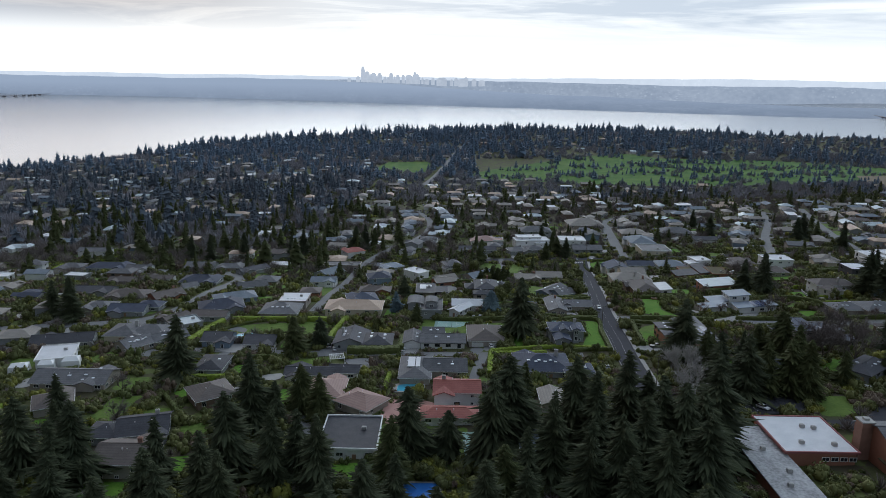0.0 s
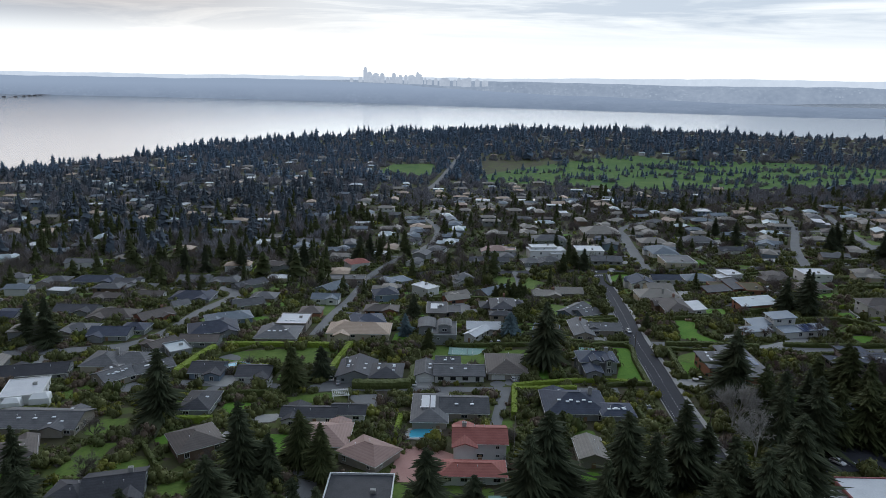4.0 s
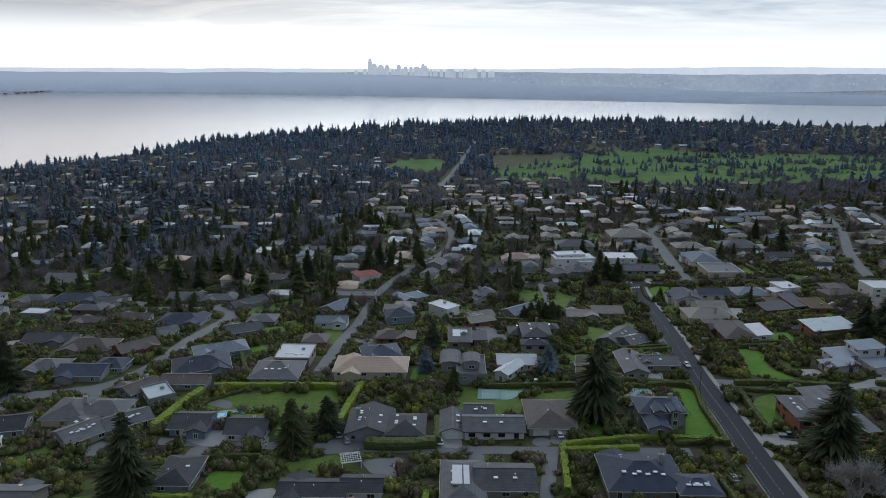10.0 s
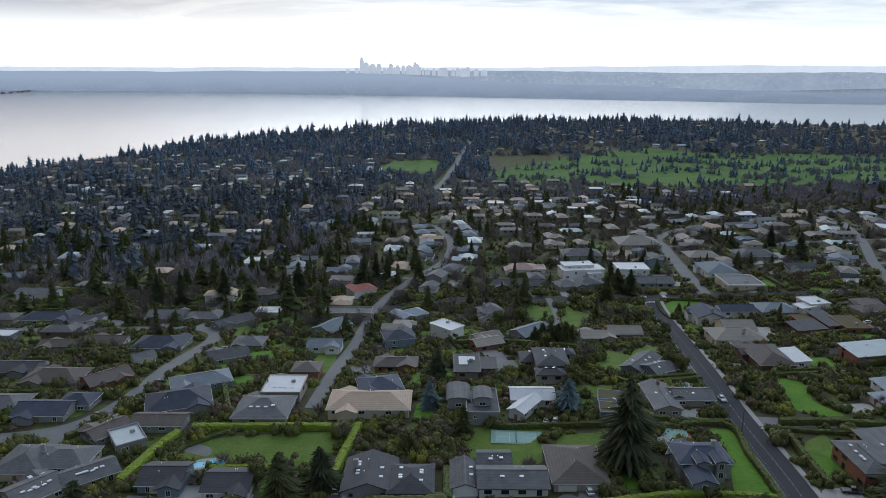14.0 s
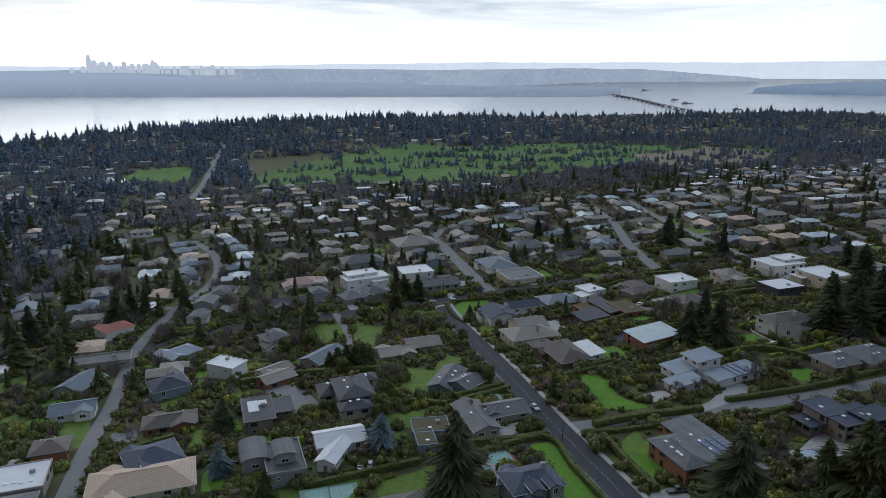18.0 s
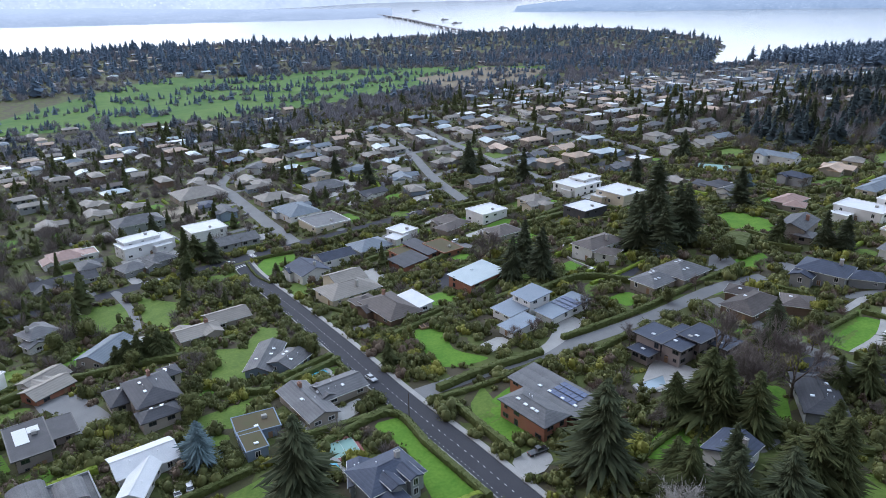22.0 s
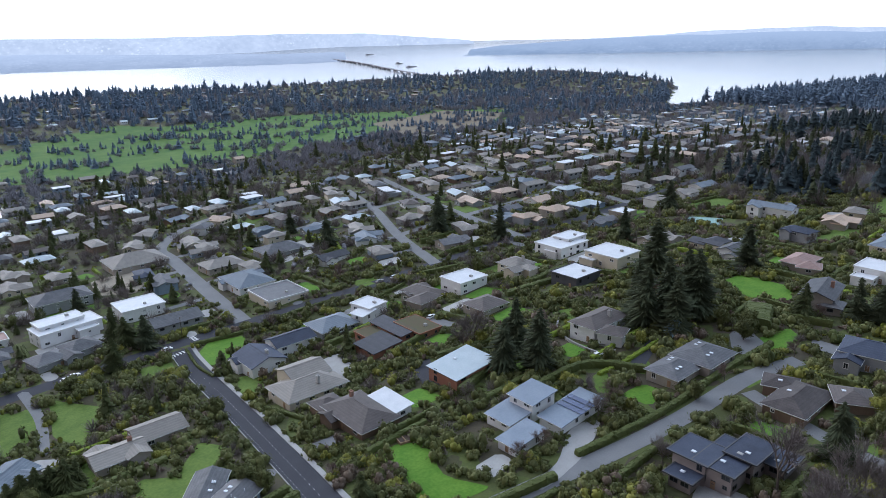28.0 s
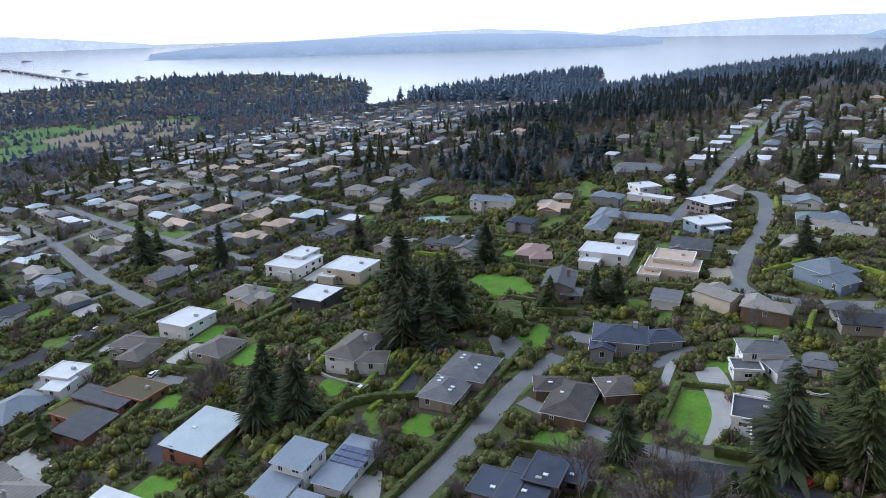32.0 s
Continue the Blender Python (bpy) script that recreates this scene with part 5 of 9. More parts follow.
house("low brick wing with mossy flat roofs", "moss", "brick", "", [(175.7, 435.5, 16.9, 11.4, -90, 3.2, 'flat'), (160.9, 441.9, 19.2, 11.8, -90, 2.9, 'flat')])
house("brown-roofed house with a white flat wing", "brown", "tan", "", [(207.3, 427.4, 12.5, 14.6, -90, 3.4, 'hip')])
house("tan hipped two-storey house with chimney", "tan", "cream", "chimney", [(251.5, 450.5, 13.0, 13.0, -90, 5.2, 'hip'), (244.5, 445.0, 7.0, 8.0, -90, 4.6, 'gable'), (250.0, 441.0, 6.5, 6.0, -90, 4.4, 'hip')])
house("white flat-roofed modern two-storey house", "white", "white", "", [(288.0, 452.0, 17.5, 22.0, -90, 5.6, 'flat'), (297.0, 454.0, 10.7, 15.0, -90, 6.6, 'flat'), (279.0, 449.0, 7.0, 7.0, -90, 3.6, 'flat')])
house("cream two-storey house with a white flat roof", "white", "cream", "", [(284.5, 417.5, 19.0, 18.0, -90, 6.0, 'flat'), (276.0, 424.0, 8.0, 7.0, -90, 4.0, 'flat')])
house("white-roofed dark-walled modern house", "white", "dark", "", [(254.0, 415.5, 14.5, 17.0, -90, 4.8, 'flat')])
house("brown hipped house with a tiled roof terrace", "brown", "white", "chimney", [(213.0, 371.5, 11.1, 21.0, -90, 5.6, 'hip'), (208.0, 362.0, 9.0, 8.0, -70, 4.6, 'hip')])
house("grey house of several hipped roofs", "grey", "tan", "sky4", [(198.8, 331.3, 11.0, 14.6, -90, 3.4, 'hip'), (213.1, 329.3, 14.1, 16.7, -90, 3.4, 'hip')])
house("dark brown house with steep hipped roofs", "thatch", "brown", "sky1", [(203.9, 294.2, 11.6, 20.0, -90, 3.2, 'hip'), (214.2, 283.5, 9.8, 10.0, -60, 3.2, 'hip'), (210.3, 302.2, 9.1, 8.0, -70, 3.2, 'hip')])
house("modern taupe house with stepped dark flat roofs", "blue", "taupe", "sky1", [(161.4, 293.2, 9.1, 14.6, -90, 5.9, 'flat'), (158.1, 299.8, 9.0, 9.0, -90, 6.5, 'flat'), (166.9, 290.3, 6.5, 10.3, -90, 6.3, 'flat'), (153.3, 299.3, 6.0, 8.9, -90, 3.4, 'flat'), (172.0, 284.8, 5.4, 7.6, -90, 3.2, 'flat')])
house("two-storey house with a grey hipped roof", "grey", "tan", "chimney", [(285.0, 320.5, 11.3, 20.0, -80, 5.6, 'gable'), (279.0, 314.0, 7.0, 8.0, -80, 3.2, 'hip')])
house("blue-roofed two-storey house with stone walls", "blue", "grey", "chimney", [(243.5, 288.5, 16.5, 13.5, -80, 5.2, 'hip'), (248.5, 276.5, 11.5, 9.0, -60, 3.4, 'hip'), (235.5, 292.5, 7.0, 8.0, -80, 4.4, 'gable')])
house("white manor with a blue-grey roof", "bluegrey", "white", "chimney", [(404.0, 394.0, 24.5, 9.0, -90, 6.0, 'gable'), (400.0, 402.0, 7.0, 9.0, -90, 6.4, 'gable')])
house("low brown-pink hipped house", "pink", "tan", "", [(325.0, 345.0, 10.5, 17.0, -90, 3.2, 'hip'), (319.0, 339.0, 9.0, 9.0, -70, 3.0, 'hip')])
house("small steep-gabled white house", "grey", "white", "", [(321.0, 375.0, 8.6, 12.0, -90, 4.4, 'gable'), (315.0, 371.0, 6.0, 7.0, -90, 3.2, 'gabley')])
house("long blue-grey hipped house round a court", "bluegrey", "cream", "", [(388.0, 308.0, 34.0, 9.0, -90, 3.4, 'hip'), (374.0, 325.0, 9.0, 26.0, -90, 3.4, 'hip'), (392.0, 326.0, 9.0, 22.0, -90, 3.2, 'hip')])
house("white and plum modern house", "white", "taupe", "", [(416.0, 275.5, 16.0, 18.0, 50, 5.5, 'flat'), (409.0, 271.0, 9.0, 8.0, 50, 3.4, 'flat')])
house("white and blue modern house", "white", "blue", "", [(380.0, 274.0, 14.0, 17.0, 40, 4.8, 'flat'), (373.0, 269.0, 8.0, 9.0, 40, 3.4, 'flat')])
house("white terraced modern two-storey house", "white", "white", "", [(327.0, 311.0, 21.0, 15.0, -90, 5.2, 'flat'), (340.0, 305.0, 9.0, 9.0, -90, 7.0, 'flat'), (316.0, 316.0, 8.0, 7.0, -90, 3.4, 'flat')])
house("cream terraced house with flat tan roofs", "peach", "cream", "", [(313.0, 281.0, 20.4, 15.0, -90, 4.6, 'flat'), (319.5, 281.5, 15.5, 13.3, -90, 6.2, 'flat'), (305.0, 289.0, 8.0, 9.0, -90, 3.6, 'flat')])
house("grey house with a front gable", "grey", "grey", "", [(345.1, 277.1, 16.3, 14.5, -90, 4.0, 'gable')])
house("blue-grey house of many gables", "bluegrey", "blue", "garage", [(316.7, 226.0, 15.8, 14.9, 48, 6.0, 'hip'), (309.0, 222.9, 11.4, 9.5, 50, 4.5, 'gabley')])
house("long low house with a pale roof", "tan", "white", "", [(380.6, 216.0, 26.3, 9.0, 68, 3.2, 'gable')])
house("grey bungalow beside the north road", "bluegrey", "grey", "", [(395.2, 224.0, 21.6, 12.3, -90, 3.4, 'hip')])
house("white two-storey house with grey roofs", "grey", "white", "chimney", [(243.5, 246.0, 13.0, 9.0, -75, 5.6, 'hip'), (237.5, 239.5, 9.0, 8.0, -60, 3.2, 'hip'), (235.0, 250.0, 8.0, 7.0, -75, 3.0, 'flat')])
house("pale grey detached hipped garage", "grey", "white", "", [(241.4, 230.4, 8.0, 5, -90, 3.0, 'hip')])
house("dark flat-roofed house with white trim", "dark", "white", "parapet", [(209.0, 246.5, 11.0, 12.0, -90, 4.2, 'flat'), (201.5, 243.0, 8.0, 9.0, -90, 3.4, 'flat')])
house("grey shed-roofed house with white walls", "grey", "white", "", [(281.0, 279.0, 9.5, 8.5, -90, 4.0, 'mono')])
house("broad grey hipped house among firs", "grey", "tan", "", [(505.0, 328.0, 30.0, 15.0, -90, 3.6, 'hip'), (496.0, 336.0, 12.0, 12.0, -70, 3.4, 'hip')])
house("white flat-roofed two-storey villa", "white", "white", "", [(448.0, 315.0, 14.0, 14.0, 40, 5.2, 'flat')])
house("long white flat-roofed garage", "white", "white", "", [(431.5, 308.9, 25.5, 6.0, 75, 3.0, 'flat')])
house("L-shaped brick and glass house with solar panels", "grey", "brick", "solar,sky4", [(102.2, 298.6, 17.0, 8.7, -90, 5.2, 'hip'), (113.4, 298.7, 32.2, 9.7, -90, 4.6, 'mono')])
house("navy gabled house with a white deck", "blue", "white", "chimney", [(124.0, 253.0, 9.0, 11.0, -85, 5.0, 'gable'), (119.5, 249.5, 5.0, 6.0, -85, 3.6, 'gable')])
house("low dark house behind bare trees", "dark", "grey", "sky3", [(162.5, 251.1, 9.9, 20.0, -52, 3.5, 'hip')])
house("white two-storey house with a grey roof and porches", "grey", "white", "chimney", [(6.5, 482.0, 11.5, 10.5, 20, 5.5, 'hip'), (4.0, 475.5, 7.0, 6.0, 20, 3.2, 'gabley')])
house("white-gabled cottage with a tan roof", "tan", "white", "", [(1.2, 434.0, 13.5, 9.0, 28, 3.2, 'gable')])
house("narrow grey gabled house near a round lawn", "bluegrey", "tan", "", [(23.6, 441.8, 18.8, 11.0, 39, 3.8, 'gable')])
house("long dark grey house above a court", "dark", "grey", "", [(27.4, 547.0, 28.9, 10.5, 0, 3.2, 'gable'), (18.0, 541.5, 8.0, 9.0, 0, 3.0, 'gabley')])
house("white three-storey terraced house", "white", "white", "", [(73.0, 571.0, 28.0, 13.5, 8, 6.0, 'flat'), (71.0, 575.0, 20.0, 10.0, 8, 7.8, 'flat'), (80.0, 565.0, 9.0, 8.0, 8, 4.2, 'flat')])
house("grey house of several hipped roofs below firs", "grey", "grey", "", [(58.0, 541.0, 13.0, 11.5, 13, 3.5, 'hip'), (72.0, 545.0, 13.5, 12.0, 13, 3.6, 'hip'), (66.0, 538.0, 6.5, 9.0, 13, 3.4, 'gabley')])
house("large house under scaffolding with grey roofs", "grey", "grey", "", [(82.2, 620.0, 17.2, 27.4, -90, 6.0, 'hip')])
house("white flat house still under construction", "white", "white", "", [(106.8, 572.3, 17.0, 20.5, -90, 6.0, 'flat')])
house("tan hipped house on the far lane", "tan", "tan", "", [(135.2, 664.2, 25.5, 32.7, -90, 4.0, 'hip')])
house("grey stone-faced house with gables", "grey", "grey", "", [(113.2, 541.8, 13.2, 22.2, -90, 4.0, 'gable')])
house("pale house with blue-grey roofs", "bluegrey", "white", "", [(161.2, 563.7, 25.2, 19.8, -90, 4.0, 'hip')])
house("tan hipped house with stone terraces", "tan", "tan", "", [(166.3, 607.1, 16.2, 21.8, -90, 3.4, 'hip')])
house("pale flat-roofed terrace house", "grey", "cream", "", [(163.0, 532.0, 21.8, 21.9, -90, 3.2, 'flat')])
house("low grey house with carport", "grey", "grey", "", [(201.2, 600.8, 17.9, 25.9, -90, 3.4, 'hip')])

# ---- garden builders ----
CLEAR = []


def lawn(outline, kind):
    CLEAR.append([tuple(p) for p in outline])
    structure("lawn", patch(outline, 0.10), M["lawn_bright" if kind == "bright" else "lawn"], "mown bright green lawn" if kind == "bright" else "mown dull green winter lawn", "lawn")


def paving(outline, material, label):
    CLEAR.append([tuple(p) for p in outline])
    structure("paving", patch(outline, 0.17), M[material], label, "paving")


def pool(outline, label, water="pool_water"):
    CLEAR.append([tuple(p) for p in outline])
    c = np.mean(np.array(outline), 0)
    z = gz(*c)
    line = np.array(smooth_line(list(outline) + [outline[0]], 0.8))[:-1]
    t = thing("swimming_pool", (c[0], c[1], z), label, "pool")
    n = len(line)
    d = line - c
    wat, rim = Geo(), Geo()
    wat.v, wat.f = [(p[0], p[1], 0.30) for p in d] + [(p[0], p[1], -0.2) for p in d], [tuple(range(n))] + [(k + n, (k + 1) % n + n, (k + 1) % n, k) for k in range(n)]
    out = d * (1 + 1.3 / np.linalg.norm(d, axis=1))[:, None]
    inn = d * (1 - 0.1 / np.linalg.norm(d, axis=1))[:, None]
    for k in range(n):
        rim.v += [(*inn[k], 0.22), (*inn[k], 0.38), (*out[k], 0.38), (*out[k], -0.3)]
    for k in range(n):
        i, j = 4 * k, 4 * ((k + 1) % n)
        rim.f += [(i + r, i + r + 1, j + r + 1, j + r) for r in range(3)]
    part("water", wat, M[water], t, "clear turquoise pool water" if water == "pool_water" else "pale grey-blue pool water")
    part("coping", rim, M["concrete"], t, "pale stone coping")


def leaf_tris(points, size, r):
    """One leafy triangle, turned at random, at each point."""
    n = len(points)
    a = r.normal(size=(n, 3))
    a /= np.linalg.norm(a, axis=1)[:, None]
    b = np.cross(a, r.normal(size=(n, 3)))
    b /= np.linalg.norm(b, axis=1)[:, None] + 1e-9
    s = size * r.uniform(0.6, 1.3, (n, 1))
    V = np.stack([points + a * s, points - a * s * 0.6 + b * s * 0.7, points - a * s * 0.6 - b * s * 0.7], 1).reshape(-1, 3)
    return V, np.arange(3 * n).reshape(-1, 3)


def hedge(line, w, h, kind, label):
    """A clipped hedge: a solid body with an uneven surface, feathered with leaf sprays."""
    r = np.random.default_rng(int(abs(line[0][0]) * 100))
    p = np.array(smooth_line(line, 0.9))
    n = len(p)
    prof = np.array([(-0.5, 0), (-0.55, 0.55), (-0.46, 0.95), (-0.2, 1.03), (0.2, 1.03), (0.46, 0.95), (0.55, 0.55), (0.5, 0)])
    m = len(prof)
    d = np.gradient(p, axis=0)
    d /= np.linalg.norm(d, axis=1)[:, None] + 1e-9
    s = np.stack([d[:, 1], -d[:, 0]], 1)
    z0 = height(p[:, 0], p[:, 1])
    c = p.mean(0)
    base = gz(*c)
    jit = r.normal(0, 0.09, (n, m, 3))
    V = np.zeros((n, m, 3))
    V[:, :, :2] = p[:, None, :] + s[:, None, :] * (prof[None, :, :1] * w)
    V[:, :, 2] = z0[:, None] + prof[None, :, 1] * h * (1 + r.normal(0, 0.03, (n, 1)))
    V[:, 0, 2] -= 0.3
    V[:, -1, 2] -= 0.3
    V += jit
    V -= np.array((c[0], c[1], base))
    i = np.arange(n * m).reshape(n, m)
    q = np.stack([i[:-1, :-1], i[1:, :-1], i[1:, 1:], i[:-1, 1:]], -1).reshape(-1, 4)
    g = Geo()
    g.v = V.reshape(-1, 3).tolist()
    g.f = q.tolist() + [tuple(range(m - 1, -1, -1)), tuple(range((n - 1) * m, n * m))]
    k = int(n * 26)
    a, b = r.integers(0, n - 1, k), r.integers(0, m - 1, k)
    u = r.uniform(0, 1, (k, 2))
    pts = V[a, b] * (1 - u[:, :1]) * (1 - u[:, 1:]) + V[a + 1, b] * u[:, :1] * (1 - u[:, 1:]) + V[a, b + 1] * (1 - u[:, :1]) * u[:, 1:] + V[a + 1, b + 1] * u[:, :1] * u[:, 1:]
    lv, lf = leaf_tris(pts, 0.24, r)
    e = len(g.v)
    g.v += lv.tolist()
    g.f += (lf + e).tolist()
    ob = tagged(new("hedge", g.mesh("hedge", M[kind])), label, "hedge", "garden hedges")
    ob.location = (c[0], c[1], base)
    for a0, b0 in zip(line[:-1], line[1:]):
        cx, cy = (a0[0] + b0[0]) / 2, (a0[1] + b0[1]) / 2
        TAKEN.append((cx, cy, math.hypot(b0[0] - a0[0], b0[1] - a0[1]) / 2, w / 2 + 0.4, math.degrees(math.atan2(b0[1] - a0[1], b0[0] - a0[0]))))


CARS = {}


def car_meshes(kind, colour):
    if (kind, colour) in CARS:
        return CARS[kind, colour]
    L, Wd, H = dict(car=(4.6, 1.82, 1.46), van=(5.0, 1.95, 1.85), pickup=(5.7, 2.0, 1.8))[kind]
    prof = [(-L / 2, 0.35), (-L / 2, 0.78), (-L / 2 + 0.15, 0.92), (L * 0.2, 0.98), (L / 2 - 0.15, 0.80), (L / 2, 0.62), (L / 2, 0.35)]
    body = Geo()
    m = len(prof)
    for y, k in ((-Wd / 2, 0.97), (-Wd / 2 + 0.12, 1.0), (Wd / 2 - 0.12, 1.0), (Wd / 2, 0.97)):
        body.v += [(x * (k if abs(y) > Wd / 2 - 0.05 else 1), y, 0.35 + (z - 0.35) * (0.9 if abs(y) > Wd / 2 - 0.05 else 1)) for x, z in prof]
    for c in range(3):
        body.f += [(c * m + k, c * m + (k + 1) % m, (c + 1) * m + (k + 1) % m, (c + 1) * m + k) for k in range(m)]
    body.f += [tuple(range(m - 1, -1, -1)), tuple(range(3 * m, 4 * m))]
    x0, x1, t0, t1 = dict(car=(-L * 0.44, L * 0.24, -L * 0.30, L * 0.07), van=(-L * 0.48, L * 0.30, -L * 0.44, L * 0.14), pickup=(-L * 0.12, L * 0.26, -L * 0.09, L * 0.12))[kind]
    glass = Geo()
    glass.v = [(x0, -Wd / 2 + 0.12, 0.9), (x1, -Wd / 2 + 0.12, 0.9), (x1, Wd / 2 - 0.12, 0.9), (x0, Wd / 2 - 0.12, 0.9),
               (t0, -Wd / 2 + 0.3, H - 0.06), (t1, -Wd / 2 + 0.3, H - 0.06), (t1, Wd / 2 - 0.3, H - 0.06), (t0, Wd / 2 - 0.3, H - 0.06)]
    glass.f = [(4, 5, 6, 7), (0, 1, 5, 4), (1, 2, 6, 5), (2, 3, 7, 6), (3, 0, 4, 7)]
    roof = Geo().box(((t0 + t1) / 2, 0, H - 0.02), (t1 - t0 + 0.1, Wd - 0.52, 0.08), 0, 0.92)
    tyre = Geo().tube((0, -0.11, 0), (0, 0.11, 0), 0.33, 0.33, 14)
    rim = Geo().tube((0, -0.12, 0), (0, 0.12, 0), 0.2, 0.2, 10)
    lamp = Geo().box((0, 0, 0), (0.1, 0.4, 0.14))
    pm = M["car_" + colour]
    CARS[kind, colour] = (L, Wd, body.mesh("body", pm), glass.mesh("cabin_glass", M["glass"]), roof.mesh("roof", pm), tyre.mesh("tyre", M["tyre"]), rim.mesh("rim", M["chrome"]),
                          lamp.mesh("headlight", M["lamp_clear"]), lamp.mesh("tail_light", M["lamp_red"]))
    return CARS[kind, colour]


def car(x, y, rot, colour, kind):
    L, Wd, body, glass, roof, tyre, rim, head, tail = car_meshes(kind, colour)
    words = dict(car="parked saloon car", van="parked van", pickup="parked pickup truck")[kind]
    t = thing("car", (x, y, gz(x, y) + 0.17), f"{colour} {words} with dark windows", "car", "cars")
    slope = Vector((gz(x + math.cos(radians(rot)), y + math.sin(radians(rot))) - gz(x, y), 0, 0)).x
    t.rotation_euler = (0, -math.atan(slope), radians(rot))
    part("body", body, None, t)
    part("cabin_glass", glass, None, t)
    part("roof", roof, None, t)
    for sx in (-1, 1):
        for sy in (-1, 1):
            w = part("wheel", tyre, None, t, at=(sx * L * 0.31, sy * (Wd / 2 - 0.1), 0.33))
            part("rim", rim, None, w)
        part("headlight", head, None, t, at=(L / 2 - 0.03, sx * (Wd / 2 - 0.35), 0.62))
        part("tail_light", tail, None, t, at=(-L / 2 + 0.03, sx * (Wd / 2 - 0.35), 0.72))


# ---- lawns, paving, pools ----
lawn([(-104.4, 315.0), (-97.6, 328.1), (-76.9, 332.0), (-53.1, 332.0), (-53.3, 322.4), (-60.9, 310.3), (-83.9, 314.7)], "lawn")
lawn([(-10.7, 333.1), (14.7, 331.8), (10.7, 307.2), (-12.6, 308.3)], "lawn")
lawn([(17.7, 325.7), (37.2, 327.7), (34.5, 318.3), (17.3, 316.3)], "lawn")
lawn([(68.5, 328.6), (77.5, 326.1), (71.6, 285.7), (61.3, 288.4), (67.7, 308.5)], "bright")
lawn([(107.0, 370.3), (113.9, 370.0), (118.8, 365.4), (118.4, 358.6), (113.3, 347.9), (117.0, 337.5), (116.9, 334.8), (106.9, 337.4), (101.7, 344.5), (106.1, 356.0), (104.8, 363.3)], "bright")
lawn([(20.5, 502.6), (29.7, 509.1), (40.4, 499.0), (37.1, 474.6), (28.0, 468.6), (18.3, 484.4)], "lawn")
lawn([(107.4, 501.5), (115.8, 510.2), (130.6, 502.7), (122.5, 490.3), (109.2, 488.0)], "bright")
lawn([(107.9, 463.9), (115.2, 458.2), (108.9, 443.0), (100.4, 445.9)], "lawn")
lawn([(50.2, 506.1), (63.3, 481.0), (49.1, 453.4), (43.7, 470.4)], "lawn")
lawn([(54.4, 414.8), (68.3, 401.0), (51.5, 377.8), (44.0, 388.8)], "lawn")
lawn([(31.5, 367.7), (51.4, 366.6), (49.0, 359.3), (39.0, 353.3), (29.0, 361.1)], "lawn")
lawn([(58.2, 367.3), (66.2, 370.0), (79.9, 365.3), (78.7, 361.3), (67.1, 364.0), (58.9, 362.7)], "lawn")
lawn([(93.0, 311.7), (103.2, 315.6), (114.7, 317.1), (109.0, 310.2), (98.3, 296.6), (90.5, 295.2), (89.1, 303.2)], "bright")
lawn([(110.7, 269.7), (122.6, 272.3), (130.0, 270.8), (125.1, 260.6), (118.2, 262.2), (112.7, 266.1)], "bright")
lawn([(282.1, 361.7), (298.4, 359.4), (296.0, 336.4), (281.7, 329.7), (274.7, 342.7)], "bright")
lawn([(197.5, 268.1), (222.1, 266.0), (223.3, 254.2), (195.7, 256.8)], "bright")
lawn([(406.9, 449.9), (434.2, 450.5), (434.6, 431.9), (407.7, 422.3)], "lawn")
lawn([(364.8, 357.6), (393.3, 356.0), (398.2, 342.4), (370.4, 344.7)], "lawn")
lawn([(430.2, 358.1), (480.2, 358.5), (463.4, 344.7), (435.4, 342.4)], "lawn")
lawn([(218.1, 399.8), (225.1, 396.5), (233.4, 386.8), (230.0, 384.2), (214.4, 388.0)], "lawn")
lawn([(225.5, 373.3), (235.3, 370.8), (232.2, 363.0), (222.0, 361.2)], "lawn")
lawn([(237.1, 263.9), (244.2, 253.4), (237.9, 249.5), (232.8, 258.6)], "bright")
lawn([(-118.4, 209.0), (-116.8, 234.2), (-111.4, 240.5), (-110.3, 222.8), (-114.3, 207.4)], "lawn")
lawn([(-120.6, 218.2), (-120.9, 239.4), (-109.7, 241.6), (-113.2, 229.4), (-116.0, 217.4)], "lawn")
lawn([(-21.2, 211.9), (-16.7, 214.7), (0.6, 211.6), (1.0, 196.8), (-18.5, 196.7)], "lawn")
lawn([(4.9, 209.3), (9.1, 210.7), (7.4, 186.6), (4.7, 184.1)], "lawn")
lawn([(128.8, 231.3), (143.7, 230.1), (140.1, 213.1), (126.9, 214.0)], "lawn")
lawn([(-159.6, 356.5), (-150.9, 359.0), (-149.8, 348.1), (-156.2, 345.9)], "lawn")
lawn([(-222.2, 475.1), (-215.3, 486.8), (-208.2, 478.9), (-210.8, 462.2)], "lawn")
lawn([(-133.7, 380.0), (-130.4, 397.1), (-124.2, 390.3), (-127.2, 375.5)], "lawn")
lawn([(-136.9, 465.4), (-122.6, 480.6), (-97.9, 500.8), (-94.3, 482.2), (-124.0, 452.8)], "lawn")
lawn([(21.5, 499.7), (43.5, 503.9), (42.0, 483.0), (26.8, 473.9)], "lawn")
lawn([(-80.5, 418.6), (-69.4, 428.3), (-65.3, 394.9), (-72.8, 387.2)], "lawn")
lawn([(-34.5, 385.0), (-27.4, 388.5), (-25.7, 371.4), (-32.5, 370.5)], "lawn")
lawn([(56.1, 386.4), (55.6, 399.2), (75.7, 422.7), (80.4, 412.1)], "lawn")
lawn([(110.2, 505.9), (123.4, 506.0), (116.0, 486.4), (105.3, 484.3)], "bright")
